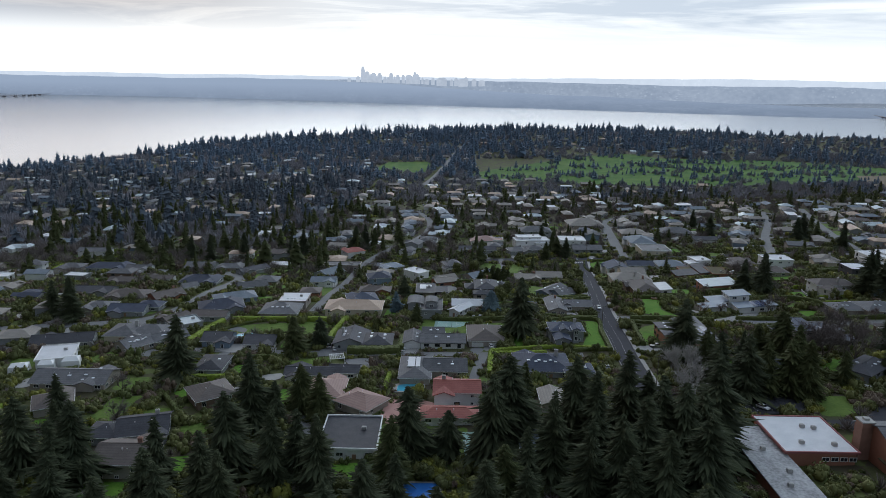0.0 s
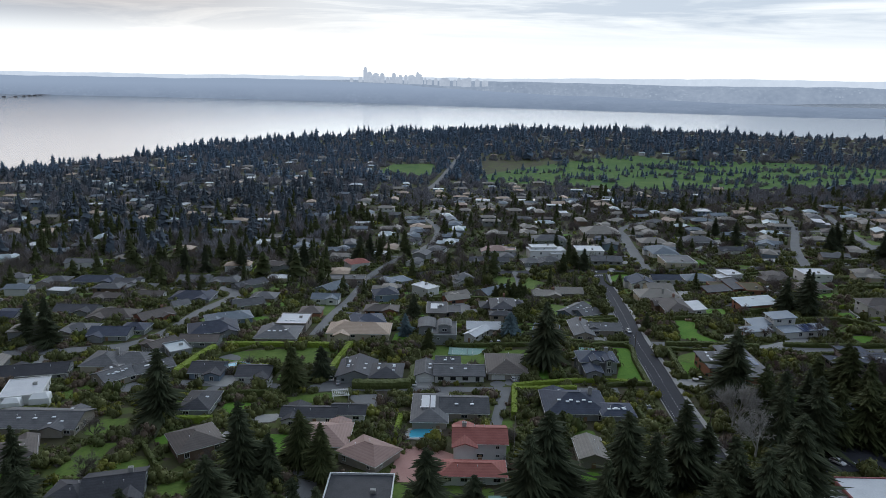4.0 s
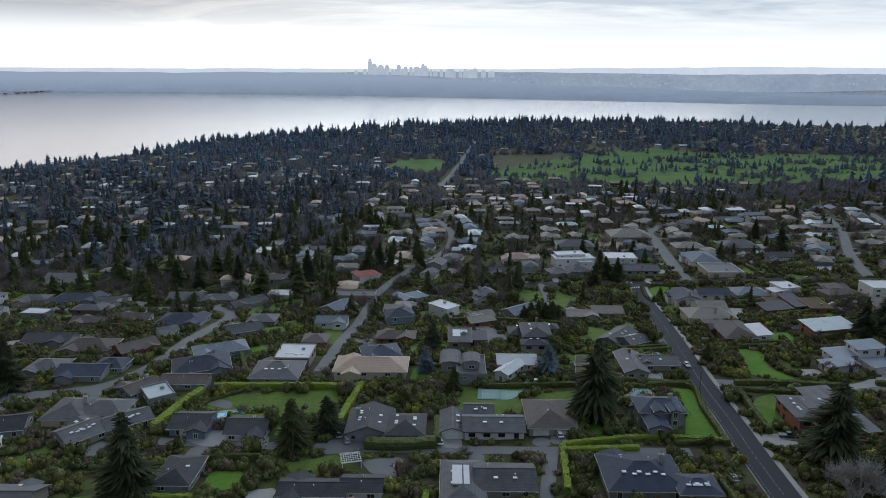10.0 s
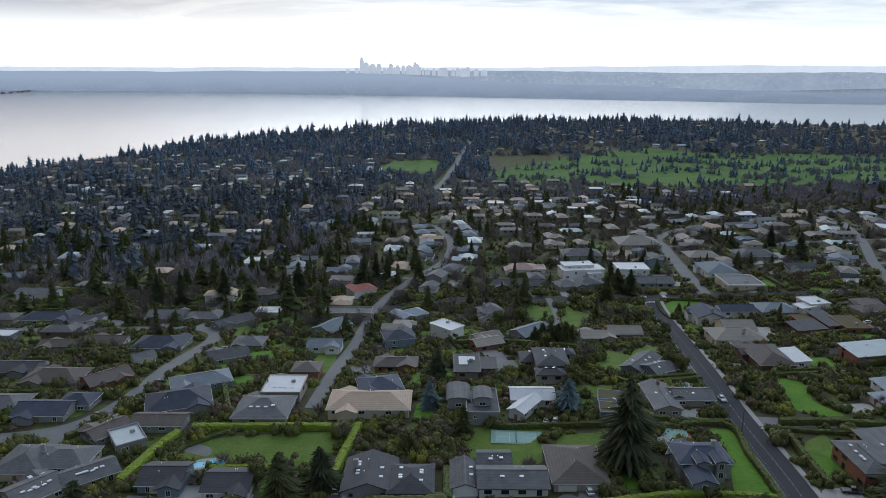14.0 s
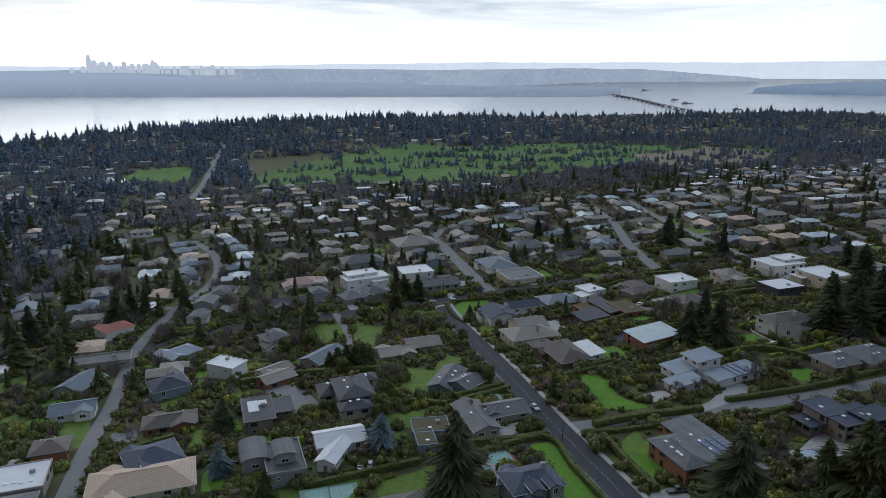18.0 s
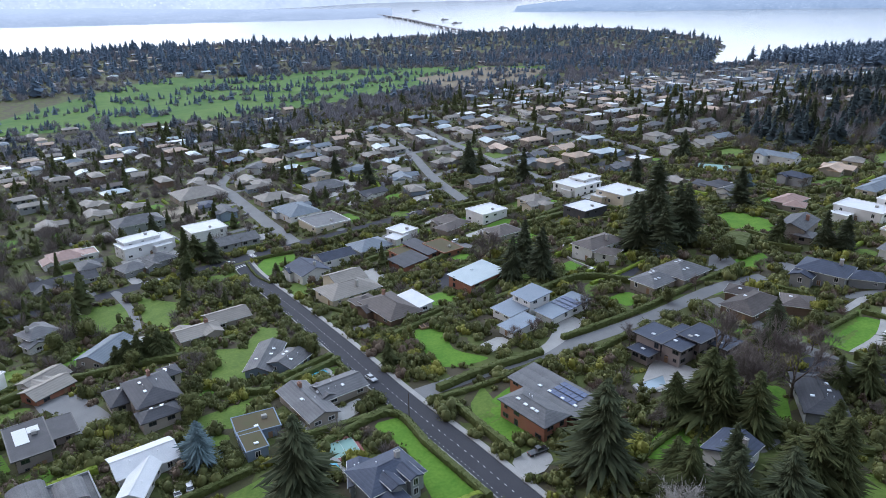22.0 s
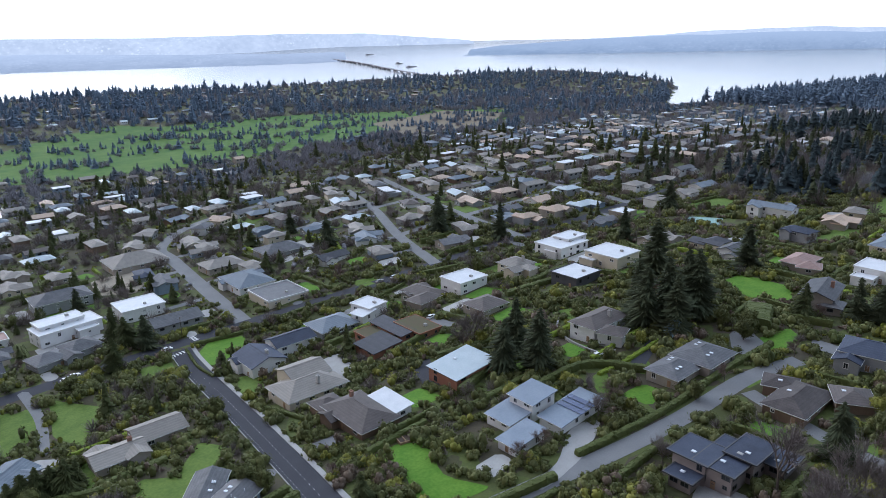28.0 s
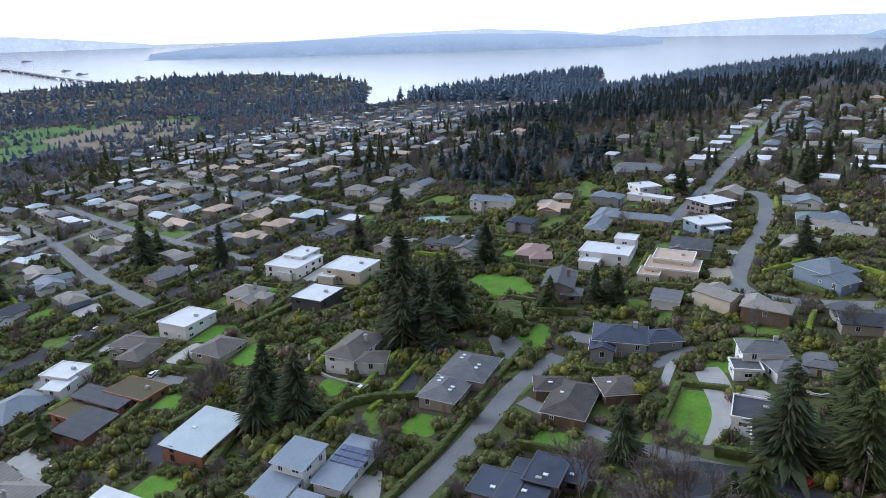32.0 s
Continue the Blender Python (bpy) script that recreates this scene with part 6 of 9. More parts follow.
lawn([(191.1, 273.8), (199.7, 271.7), (190.4, 268.1), (185.9, 270.8)], "lawn")
lawn([(203.2, 271.1), (227.6, 268.7), (206.9, 260.0), (197.9, 262.1)], "lawn")
lawn([(215.2, 707.6), (241.5, 714.4), (247.0, 697.7), (221.4, 683.4)], "lawn")
lawn([(343.6, 637.0), (360.1, 625.8), (343.5, 600.8), (332.3, 606.9)], "lawn")
lawn([(330.4, 586.1), (346.6, 585.8), (335.0, 562.1), (322.0, 565.3)], "lawn")
lawn([(94.7, 317.3), (105.0, 323.5), (99.1, 305.1), (88.4, 302.3)], "lawn")
lawn([(-65.4, 277.4), (-48.3, 282.5), (-46.0, 275.8), (-59.9, 270.5)], "lawn")
lawn([(12.7, 253.1), (18.3, 254.8), (15.7, 232.1), (11.5, 226.1)], "lawn")
lawn([(177.0, 380.2), (180.6, 378.6), (174.2, 371.7), (165.0, 372.9), (160.9, 384.0)], "lawn")
lawn([(180.9, 350.9), (190.2, 352.1), (179.6, 341.0), (173.9, 342.2)], "lawn")
lawn([(198.3, 348.4), (207.1, 349.0), (200.7, 340.7), (192.9, 338.8)], "lawn")
lawn([(213.9, 316.5), (224.1, 311.2), (217.2, 307.4), (204.9, 310.1)], "lawn")
lawn([(240.5, 323.8), (255.8, 319.8), (249.5, 312.1), (232.3, 314.0)], "bright")
lawn([(775.6, 271.0), (595.7, 273.8), (606.8, 258.7), (730.9, 250.7)], "lawn")
lawn([(84.1, 506.2), (96.7, 503.3), (93.9, 489.8), (82.1, 491.6)], "lawn")
lawn([(44.8, 439.8), (52.6, 444.0), (44.8, 421.1), (41.2, 421.3)], "lawn")
lawn([(196.8, 517.0), (208.6, 513.1), (205.8, 503.4), (195.7, 505.1)], "lawn")
paving([(15.0, 278.7), (20.4, 283.3), (13.5, 247.5), (9.7, 247.6)], "asphalt_old", "worn grey driveway")
paving([(-17.5, 285.5), (-16.5, 292.9), (-10.1, 292.6), (-9.5, 284.6)], "concrete", "concrete driveway")
paving([(-55.5, 282.6), (-51.5, 296.8), (-41.8, 294.2), (-39.7, 283.5)], "asphalt_old", "grey paved forecourt")
paving([(-101.7, 294.1), (-94.0, 301.3), (-73.5, 296.2), (-72.5, 287.4), (-94.8, 289.4)], "concrete", "pale paved court beside a garage")
paving([(-105.2, 322.0), (-107.2, 330.4), (-93.9, 322.7), (-93.5, 316.8)], "asphalt_old", "grey driveway")
paving([(17.7, 286.4), (20.0, 294.8), (25.2, 293.6), (24.0, 284.4)], "asphalt_old", "grey driveway")
paving([(-4.3, 418.8), (4.0, 420.0), (9.3, 411.4), (13.0, 385.7), (3.0, 385.6), (-2.1, 395.1)], "asphalt_old", "grey paved turning court")
paving([(47.3, 343.9), (56.9, 344.1), (64.9, 342.4), (72.8, 343.0), (71.0, 337.0), (59.1, 335.2), (50.3, 338.0)], "concrete", "pale paved court of a house")
paving([(86.1, 290.5), (95.2, 289.8), (95.5, 283.5), (87.7, 280.7), (83.8, 284.2)], "concrete", "pale concrete driveway")
paving([(135.1, 447.5), (144.4, 447.5), (139.9, 429.5), (130.6, 424.3)], "concrete", "round paved forecourt")
paving([(192.7, 345.9), (217.9, 352.6), (215.8, 347.7), (198.4, 342.0), (189.7, 341.6)], "asphalt", "dark asphalt driveway curving between hedges")
paving([(239.0, 333.5), (247.0, 331.2), (238.0, 319.6), (225.2, 318.3), (227.2, 326.2)], "asphalt_old", "paved forecourt of a grey house")
paving([(124.7, 328.5), (137.6, 329.0), (153.1, 336.7), (162.0, 333.3), (150.0, 327.2), (138.1, 324.6), (126.2, 324.1)], "concrete", "concrete driveway of a modern house")
paving([(150.3, 406.5), (161.1, 411.1), (154.6, 399.7), (146.5, 387.3), (143.9, 393.1)], "asphalt", "dark paved yard beside a hedge")
paving([(189.0, 260.4), (189.9, 246.3), (183.8, 228.7), (172.5, 261.0), (183.7, 266.4)], "asphalt", "dark asphalt turning yard")
paving([(232.8, 263.8), (237.9, 257.8), (222.7, 252.1), (205.2, 252.4), (195.9, 257.8), (212.2, 257.2)], "concrete", "pale terrace beside a lawn")
paving([(236.5, 277.7), (251.2, 266.6), (256.3, 262.8), (245.7, 264.3), (231.6, 275.2)], "asphalt_old", "pale driveway")
paving([(251.7, 309.2), (248.0, 285.5), (242.1, 283.6), (244.1, 308.0)], "asphalt_old", "pale driveway")
paving([(322.2, 269.9), (329.7, 260.6), (313.0, 257.4), (307.7, 267.5)], "gravel", "pale gravel forecourt")
paving([(221.9, 272.9), (237.8, 272.7), (238.7, 269.4), (220.9, 270.3)], "concrete", "pale path")
paving([(110.4, 235.0), (128.6, 236.6), (124.8, 216.4), (101.9, 216.5)], "asphalt", "asphalt car park with painted bays")
paving([(123.9, 211.1), (138.7, 211.4), (155.6, 227.5), (140.9, 203.6), (125.9, 204.6)], "asphalt", "dark asphalt drive beside a hall")
paving([(-21.0, 218.2), (-17.7, 234.8), (-6.2, 233.5), (12.7, 216.6), (12.4, 213.2), (-17.7, 214.5)], "pink_paving", "pink paved terrace of a villa")
paving([(-48.1, 200.5), (-50.0, 223.7), (-42.9, 223.4), (-38.1, 197.2)], "asphalt_old", "grey driveway under firs")
paving([(105.5, 652.9), (128.6, 654.6), (133.7, 630.2), (116.5, 607.8), (100.1, 622.6)], "gravel", "bare sandy building plot")
paving([(42.0, 519.6), (45.8, 518.8), (45.6, 490.4), (40.4, 459.8), (38.3, 462.5), (42.1, 491.4)], "asphalt_old", "narrow path beside a round lawn")
paving([(-193.7, 358.0), (-182.6, 350.8), (-178.8, 342.0), (-183.5, 342.1)], "concrete", "pale driveway")
paving([(-178.4, 480.4), (-172.6, 486.1), (-166.4, 478.3), (-174.2, 473.9)], "concrete", "pale driveway")
paving([(-41.7, 278.9), (-27.8, 279.7), (-28.7, 267.1), (-36.6, 269.6)], "asphalt_old", "pale forecourt behind hedges")
paving([(150.7, 296.3), (156.3, 296.3), (157.6, 281.1), (139.6, 282.6), (137.0, 290.0)], "concrete", "stone pool terrace")
paving([(57.4, 564.6), (85.5, 561.3), (85.2, 551.7), (57.4, 553.9)], "concrete", "pale terrace of a house")
pool([(65.6, 365.6), (70.2, 370.1), (74.1, 366.0), (72.8, 360.6), (69.3, 360.7)], "turquoise kidney-shaped swimming pool")
pool([(-99.5, 309.0), (-99.3, 312.0), (-89.7, 315.6), (-87.9, 312.5)], "long blue swimming pool")
pool([(47.3, 317.8), (51.7, 321.6), (51.7, 316.8), (48.7, 314.5)], "turquoise swimming pool beside a navy-roofed house")
pool([(-16.5, 242.0), (-15.6, 247.6), (-7.7, 248.4), (-8.6, 243.0)], "teal swimming pool of a villa")
pool([(136.9, 290.9), (150.5, 288.4), (150.3, 285.5), (136.3, 286.7)], "pale lap pool on a stone terrace", "pool_grey")
# ---- hedges ----
hedge([(-52.0, 296.8), (-50.5, 313.7), (-48.0, 334.9)], 2.6, 2.6, "hedge_lime", "trimmed lime-green hedge beside a lawn")
hedge([(-105.4, 336.5), (-77.9, 335.9), (-49.5, 334.1)], 2.4, 2.2, "hedge_lime", "trimmed lime-green hedge along a lawn")
hedge([(-108.8, 332.1), (-111.9, 319.7), (-114.8, 301.4)], 3.2, 2.4, "hedge_lime", "broad lime-green hedge beside a garage")
hedge([(-40.6, 287.0), (-30.4, 286.0), (-18.0, 286.7)], 4.0, 3.0, "hedge", "tall clipped dark green hedge")
hedge([(-18.0, 286.7), (-17.6, 303.2)], 2.8, 3.0, "hedge", "tall clipped dark green hedge")
hedge([(-104.2, 316.9), (-103.5, 322.8), (-93.2, 333.2), (-87.8, 335.3)], 1.2, 1.2, "hedge", "low clipped hedge round a lawn")
hedge([(49.8, 328.4), (74.9, 329.2), (74.1, 308.4), (72.3, 282.7)], 1.8, 1.8, "hedge", "clipped hedge beside the street")
hedge([(59.5, 366.0), (80.9, 369.0)], 1.8, 2.2, "hedge", "clipped green hedge between gardens")
hedge([(21.4, 281.0), (44.7, 281.2)], 2.0, 1.5, "hedge_lime", "low lime-green hedge along a lane")
hedge([(56.4, 283.7), (72.3, 284.5)], 1.6, 1.5, "hedge", "clipped dark green garden hedge")
hedge([(21.4, 283.3), (19.0, 256.8)], 2.0, 2.0, "hedge_lime", "lime-green hedge beside a driveway")
hedge([(21.5, 284.3), (35.1, 286.7), (51.7, 288.1), (73.1, 284.4)], 1.8, 1.6, "hedge_lime", "lime-green hedge in front of a house")
hedge([(-41.0, 288.6), (-19.3, 289.2)], 2.5, 2.2, "hedge", "clipped dark green garden hedge")
hedge([(-21.0, 241.8), (-20.1, 256.5)], 1.8, 2.5, "hedge_lime", "tall lime-green hedge beside a villa")
hedge([(110.3, 511.5), (133.0, 505.2)], 1.6, 1.6, "hedge", "clipped green hedge round a lawn")
hedge([(105.8, 510.0), (102.1, 488.7), (102.0, 472.7)], 1.0, 1.0, "hedge", "low hedge beside the pavement")
hedge([(223.9, 491.8), (239.3, 484.7), (261.5, 477.7)], 2.2, 2.2, "hedge", "clipped hedge along the street")
hedge([(265.1, 477.0), (295.1, 471.2), (319.1, 470.7)], 1.8, 1.8, "hedge", "clipped hedge along the street")
hedge([(112.0, 531.9), (127.2, 528.7), (133.5, 533.3)], 1.6, 1.6, "hedge", "clipped hedge at a corner plot")
hedge([(151.4, 507.1), (163.2, 506.1), (185.8, 500.8)], 1.6, 1.4, "hedge", "clipped hedge along the street")
hedge([(93.0, 330.1), (108.7, 329.4), (132.0, 324.8)], 2.2, 2.2, "hedge", "clipped hedge along the lane")
hedge([(90.7, 325.8), (109.2, 322.3), (128.0, 321.0)], 1.6, 1.4, "hedge", "low hedge along the lane")
hedge([(143.6, 327.0), (160.2, 324.1), (179.1, 321.5), (210.7, 320.5), (238.3, 317.8)], 1.8, 1.8, "hedge", "clipped hedge along the lane")
hedge([(146.8, 377.5), (163.5, 382.6), (180.9, 388.3)], 2.6, 3.0, "hedge", "bushy green hedge beside a metal-roofed house")
hedge([(156.8, 426.0), (176.3, 428.5)], 2.0, 2.2, "hedge", "clipped dark green garden hedge")
hedge([(-12.7, 429.7), (0.6, 431.3), (12.3, 428.0), (29.4, 422.5), (45.6, 414.7)], 2.2, 2.6, "hedge", "tall dark hedge between gardens")
hedge([(59.5, 370.9), (80.1, 373.2)], 1.8, 2.2, "hedge", "clipped hedge round a pool garden")
hedge([(80.5, 373.9), (78.4, 358.5)], 1.4, 1.4, "hedge", "low clipped hedge beside the street")
hedge([(50.4, 335.6), (64.4, 332.1), (76.8, 330.7)], 1.8, 2.0, "hedge", "clipped dark green garden hedge")
hedge([(91.8, 322.0), (89.9, 307.5), (88.4, 289.9)], 1.8, 2.4, "hedge", "row of bushy evergreens as a hedge beside the street")
hedge([(108.8, 268.0), (117.4, 269.4), (127.0, 269.7)], 1.5, 1.5, "hedge", "dark clipped garden hedge")
hedge([(227.8, 457.8), (245.3, 451.6), (262.1, 438.6)], 2.4, 2.2, "hedge", "clipped hedge along the street")
hedge([(161.9, 407.1), (179.5, 400.3), (191.4, 393.8)], 2.4, 2.4, "hedge", "tall bushy hedge behind dark modern roofs")
hedge([(164.0, 360.3), (185.7, 357.2), (196.0, 339.4)], 2.0, 2.6, "hedge", "tall bushy hedge beside a metal-roofed house")
hedge([(224.0, 430.7), (248.7, 424.2), (255.4, 417.4)], 2.6, 2.4, "hedge", "tall dark green clipped hedge")
hedge([(324.3, 446.9), (307.3, 413.5), (296.6, 392.7)], 1.8, 1.8, "hedge", "clipped dark green garden hedge")
hedge([(305.2, 376.7), (309.5, 361.7), (304.4, 313.9)], 2.0, 2.2, "hedge", "tall hedge round a lawn")
hedge([(197.7, 269.2), (221.7, 267.3)], 1.4, 1.6, "hedge", "clipped hedge beside a lawn")
hedge([(224.5, 266.8), (224.7, 253.7)], 1.4, 1.6, "hedge", "clipped hedge beside a lawn")
hedge([(414.8, 449.1), (443.1, 442.2)], 1.4, 1.6, "hedge", "clipped dark green garden hedge")
hedge([(415.8, 414.5), (407.3, 378.8)], 1.4, 1.4, "hedge", "clipped dark green garden hedge")
hedge([(-260.1, 533.7), (-227.5, 538.1)], 2.0, 2.0, "hedge_lime", "clipped bright yellow-green hedge")
hedge([(122.0, 315.4), (118.0, 293.6), (116.4, 281.0)], 1.6, 1.8, "hedge", "dark hedge behind a brick house")
hedge([(140.4, 312.4), (156.6, 312.7), (161.2, 313.0)], 1.8, 2, "hedge", "bushy hedge along the lane")
hedge([(468.9, 269.6), (514.7, 262.4)], 1.6, 1.6, "hedge", "clipped dark green garden hedge")
hedge([(184.2, 350.0), (198.3, 348.7), (217.7, 349.0)], 1.4, 1.2, "hedge_lime", "low lime-green hedge beside a driveway")
hedge([(233.2, 367.7), (246.3, 360.9), (259.2, 356.1)], 1.6, 1.8, "hedge", "clipped dark green garden hedge")
hedge([(254.1, 339.2), (272.1, 339.1), (272.5, 326.1)], 1.6, 1.8, "hedge", "clipped dark green garden hedge")
hedge([(268.6, 386.4), (242.4, 408.4)], 1.6, 2.0, "hedge", "clipped dark green garden hedge")
hedge([(191.9, 359.0), (226.8, 359.2)], 1.6, 1.4, "hedge_lime", "lime-green hedge beside a driveway")
hedge([(-0.0, 331.5), (33.7, 331.4)], 1.6, 2.0, "hedge", "clipped green hedge between gardens")
hedge([(339.6, 333.3), (359.1, 302.7)], 1.6, 1.8, "hedge", "clipped dark green garden hedge")
hedge([(101.0, 426.8), (105.6, 406.1)], 1.4, 1.4, "hedge", "clipped dark green garden hedge")
hedge([(247.0, 327.5), (254.0, 330.5), (262.0, 333.5)], 9.0, 4.6, "hedge", "huge rounded mass of clipped dark laurel")
# ---- cars ----
car(-50.1, 295.5, 95, "white", "van")
car(-46.9, 290.9, 100, "silver", "car")
car(-16.7, 288.5, 92, "white", "car")
car(21.8, 291.2, 95, "white", "car")
car(81.5, 349.7, -88, "silver", "car")
car(99.7, 516.3, 5, "white", "car")
car(62.8, 519.2, 12, "white", "car")
car(59.5, 517.8, 12, "silver", "car")
car(137.7, 427.4, 20, "white", "car")
car(263.5, 493.8, -6, "white", "van")
car(224.3, 519.1, -8, "grey", "car")
car(214.0, 502.0, 20, "white", "car")
car(205.8, 503.4, 5, "grey", "car")
car(195.4, 359.0, -5, "white", "car")
car(214.9, 366.2, 70, "white", "car")
car(215.0, 362.3, 70, "black", "car")
car(186.8, 234.0, -30, "red", "car")
car(93.4, 287.8, -10, "black", "pickup")
car(110.1, 221.3, -60, "white", "car")
car(110.6, 225.2, -60, "black", "car")
car(124.7, 231.0, -50, "black", "car")
car(66.2, 262.4, 90, "silver", "car")
car(-143.3, 347.9, -10, "black", "car")
car(-134.3, 381.5, 30, "black", "car")
car(189.0, 442.3, 10, "white", "car")
car(270.5, 433.9, -6, "white", "van")
car(545.7, 271.0, -8, "white", "car")
car(531.5, 250.3, -8, "white", "car")
car(16.2, 336.2, 80, "white", "car")
car(19.2, 336.1, 80, "silver", "car")
car(79.0, 523.0, 12, "grey", "car")

# ---- courts, school and other single things ----
def court(x, y, w, d, rot, inner, outer, label, lines):
    """A hard court: surface, playing field and painted lines."""
    z = gz(x, y)
    CLEAR.append([(x + a * w / 2, y + b * d / 2) for a, b in ((-1, -1), (1, -1), (1, 1), (-1, 1))])
    t = thing("sports_court", (x, y, z), label, "court")
    t.rotation_euler = (0, 0, radians(rot))
    part("surface", Geo().box((0, 0, 0.1), (w, d, 0.5)), outer, t)
    part("playing_field", Geo().box((0, 0, 0.36), (w * 0.8, d * 0.74, 0.03)), inner, t)
    for lx, ly, sx, sy in lines:
        part("line", Geo().box((lx * w * 0.8, ly * d * 0.74, 0.385), (sx * w * 0.8 + 0.07, sy * d * 0.74 + 0.07, 0.02)), M["line"], t)
    return t


FIELD = ((0, -0.5, 1, 0), (0, 0.5, 1, 0), (-0.5, 0, 0, 1), (0.5, 0, 0, 1), (-0.17, 0, 0, 1), (0.17, 0, 0, 1), (-0.335, 0, 0.33, 0), (0.335, 0, 0.33, 0))
c1 = court(4.8, 325, 16.5, 8.6, -4, M["court"], M["court_edge"], "pale green pickleball court with white lines on a lawn", FIELD)
net = Geo().box((0, 0, 0.8), (0.05, 6.6, 0.85))
part("net", net, M["trim_dark"], c1, "dark net")
for s in (-1, 1):
    part("net_post", Geo().tube((0, s * 3.4, 0.3), (0, s * 3.4, 1.3), 0.05, 0.05), M["trim_dark"], c1)
court(56.5, 324, 9.5, 9.5, -10, M["court"], M["court_red"], "small green and red sport court behind a house", ((0, -0.5, 1, 0), (0, 0.5, 1, 0), (-0.5, 0, 0, 1), (0.5, 0, 0, 1), (0, 0, 0, 1)))
court(11, 198, 7.4, 14.5, 2, M["court"], M["court_edge"], "dark green sport court with white lines beside firs", ((0, -0.5, 1, 0), (0, 0.5, 1, 0), (-0.5, 0, 0, 1), (0.5, 0, 0, 1), (0, 0.1, 1, 0), (0, 0.3, 0, 0.4)))
court(379, 415, 16, 30, 30, M["court"], M["court_edge"], "green tennis court behind a hedge", ((0, -0.5, 1, 0), (0, 0.5, 1, 0), (-0.5, 0, 0, 1), (0.5, 0, 0, 1), (0, 0, 1, 0)))
# tarpaulin-covered pool
t = thing("covered_pool", (-5, 171.5, gz(-5, 171.5)), "swimming pool under a bright blue tarpaulin", "pool")
part("tarpaulin", Geo().box((0, 0, 0.35), (9.6, 7.0, 0.14)), M["tarp"], t)
part("coping", ring_geo(11.4, 8.8, -0.3, 0.34, 0.9), M["concrete"], t)
CLEAR.append([(-11, 167), (1, 167), (1, 176), (-11, 176)])
# white sheeting over scaffolding at the wrapped house
def sheeting(x, y, rot, w, d, h):
    """A tent of white sheeting: a ridged skin over four poles."""
    t = thing("tarpaulin_tent", (x, y, gz(x, y)), "white plastic sheeting stretched over a low frame", "tent", "repair tents")
    t.rotation_euler = (0, 0, radians(rot))
    g = Geo()
    g.v = [(-w / 2, -d / 2, 0.2), (w / 2, -d / 2, 0.1), (w / 2, d / 2, 0.2), (-w / 2, d / 2, 0.1), (-w / 2 + 0.3, -d / 2 + 0.4, h * 0.75), (w / 2 - 0.2, -d / 2 + 0.3, h * 0.7), (w / 2 - 0.4, d / 2 - 0.3, h * 0.8), (-w / 2 + 0.2, d / 2 - 0.4, h * 0.72), (-w * 0.3, 0.1, h), (w * 0.28, -0.1, h * 0.96)]
    g.f = [(0, 1, 5, 4), (1, 2, 6, 5), (2, 3, 7, 6), (3, 0, 4, 7), (4, 5, 9, 8), (6, 7, 8, 9), (5, 6, 9), (7, 4, 8)]
    part("sheet", g, M["trim"], t)
    for a in (-1, 1):
        for b in (-1, 1):
            part("pole", Geo().tube((a * (w / 2 - 0.5), b * (d / 2 - 0.6), 0), (a * (w / 2 - 0.5), b * (d / 2 - 0.6), h * 0.7), 0.05, 0.05), M["chrome"], t)
    TAKEN.append((x, y, w / 2, d / 2, rot))


sheeting(-152.5, 271.0, 18, 7.0, 6.0, 5.2)
sheeting(-161.0, 267.5, 18, 6.5, 5.0, 4.6)
sheeting(-171.0, 265.5, 18, 7.5, 5.5, 4.2)
def garden_wall(line, h, label):
    """A low curved garden wall of pale stone, with a coping that oversails it."""
    c = np.mean(np.array(line), 0)
    base = gz(*c)
    t = thing("garden_wall", (c[0], c[1], base), label, "garden wall", "low garden walls")
    for nm, half, lo, hi, mt in (("masonry", 0.22, -0.5, h, "stone"), ("coping", 0.30, h, h + 0.1, "concrete")):
        pts = smooth_line(line, 1.2)
        g = Geo()
        for k, p in enumerate(pts):
            d = pts[min(k + 1, len(pts) - 1)] - pts[max(k - 1, 0)]
            d = d / (np.linalg.norm(d) + 1e-9)
            sd = np.array((d[1], -d[0])) * half
            z = gz(*p) - base
            g.v += [(p[0] - sd[0] - c[0], p[1] - sd[1] - c[1], z + lo), (p[0] - sd[0] - c[0], p[1] - sd[1] - c[1], z + hi), (p[0] + sd[0] - c[0], p[1] + sd[1] - c[1], z + hi), (p[0] + sd[0] - c[0], p[1] + sd[1] - c[1], z + lo)]
            if k:
                a, b = 4 * k, 4 * (k - 1)
                g.f += [(b + q, b + (q + 1) % 4, a + (q + 1) % 4, a + q) for q in range(4)]
        n = 4 * (len(pts) - 1)
        g.f += [(3, 2, 1, 0), (n, n + 1, n + 2, n + 3)]
        part(nm, g, M[mt], t)


garden_wall([(215.4, 392.9), (206.6, 386.5), (200.4, 377.1), (197.7, 367.5), (197.3, 359.3), (201.8, 356.1)], 0.9, "low curved pale stone wall round a terraced garden")
garden_wall([(212.1, 385.4), (205.7, 376.5), (202.6, 367.6), (203.4, 361.7)], 0.8, "inner curved pale stone wall of a terraced garden")
garden_wall([(230.9, 235.5), (227.5, 232.1), (228.3, 228.6), (233.0, 226.0), (238.5, 226.3)], 0.9, "white curved wall round a paved forecourt")
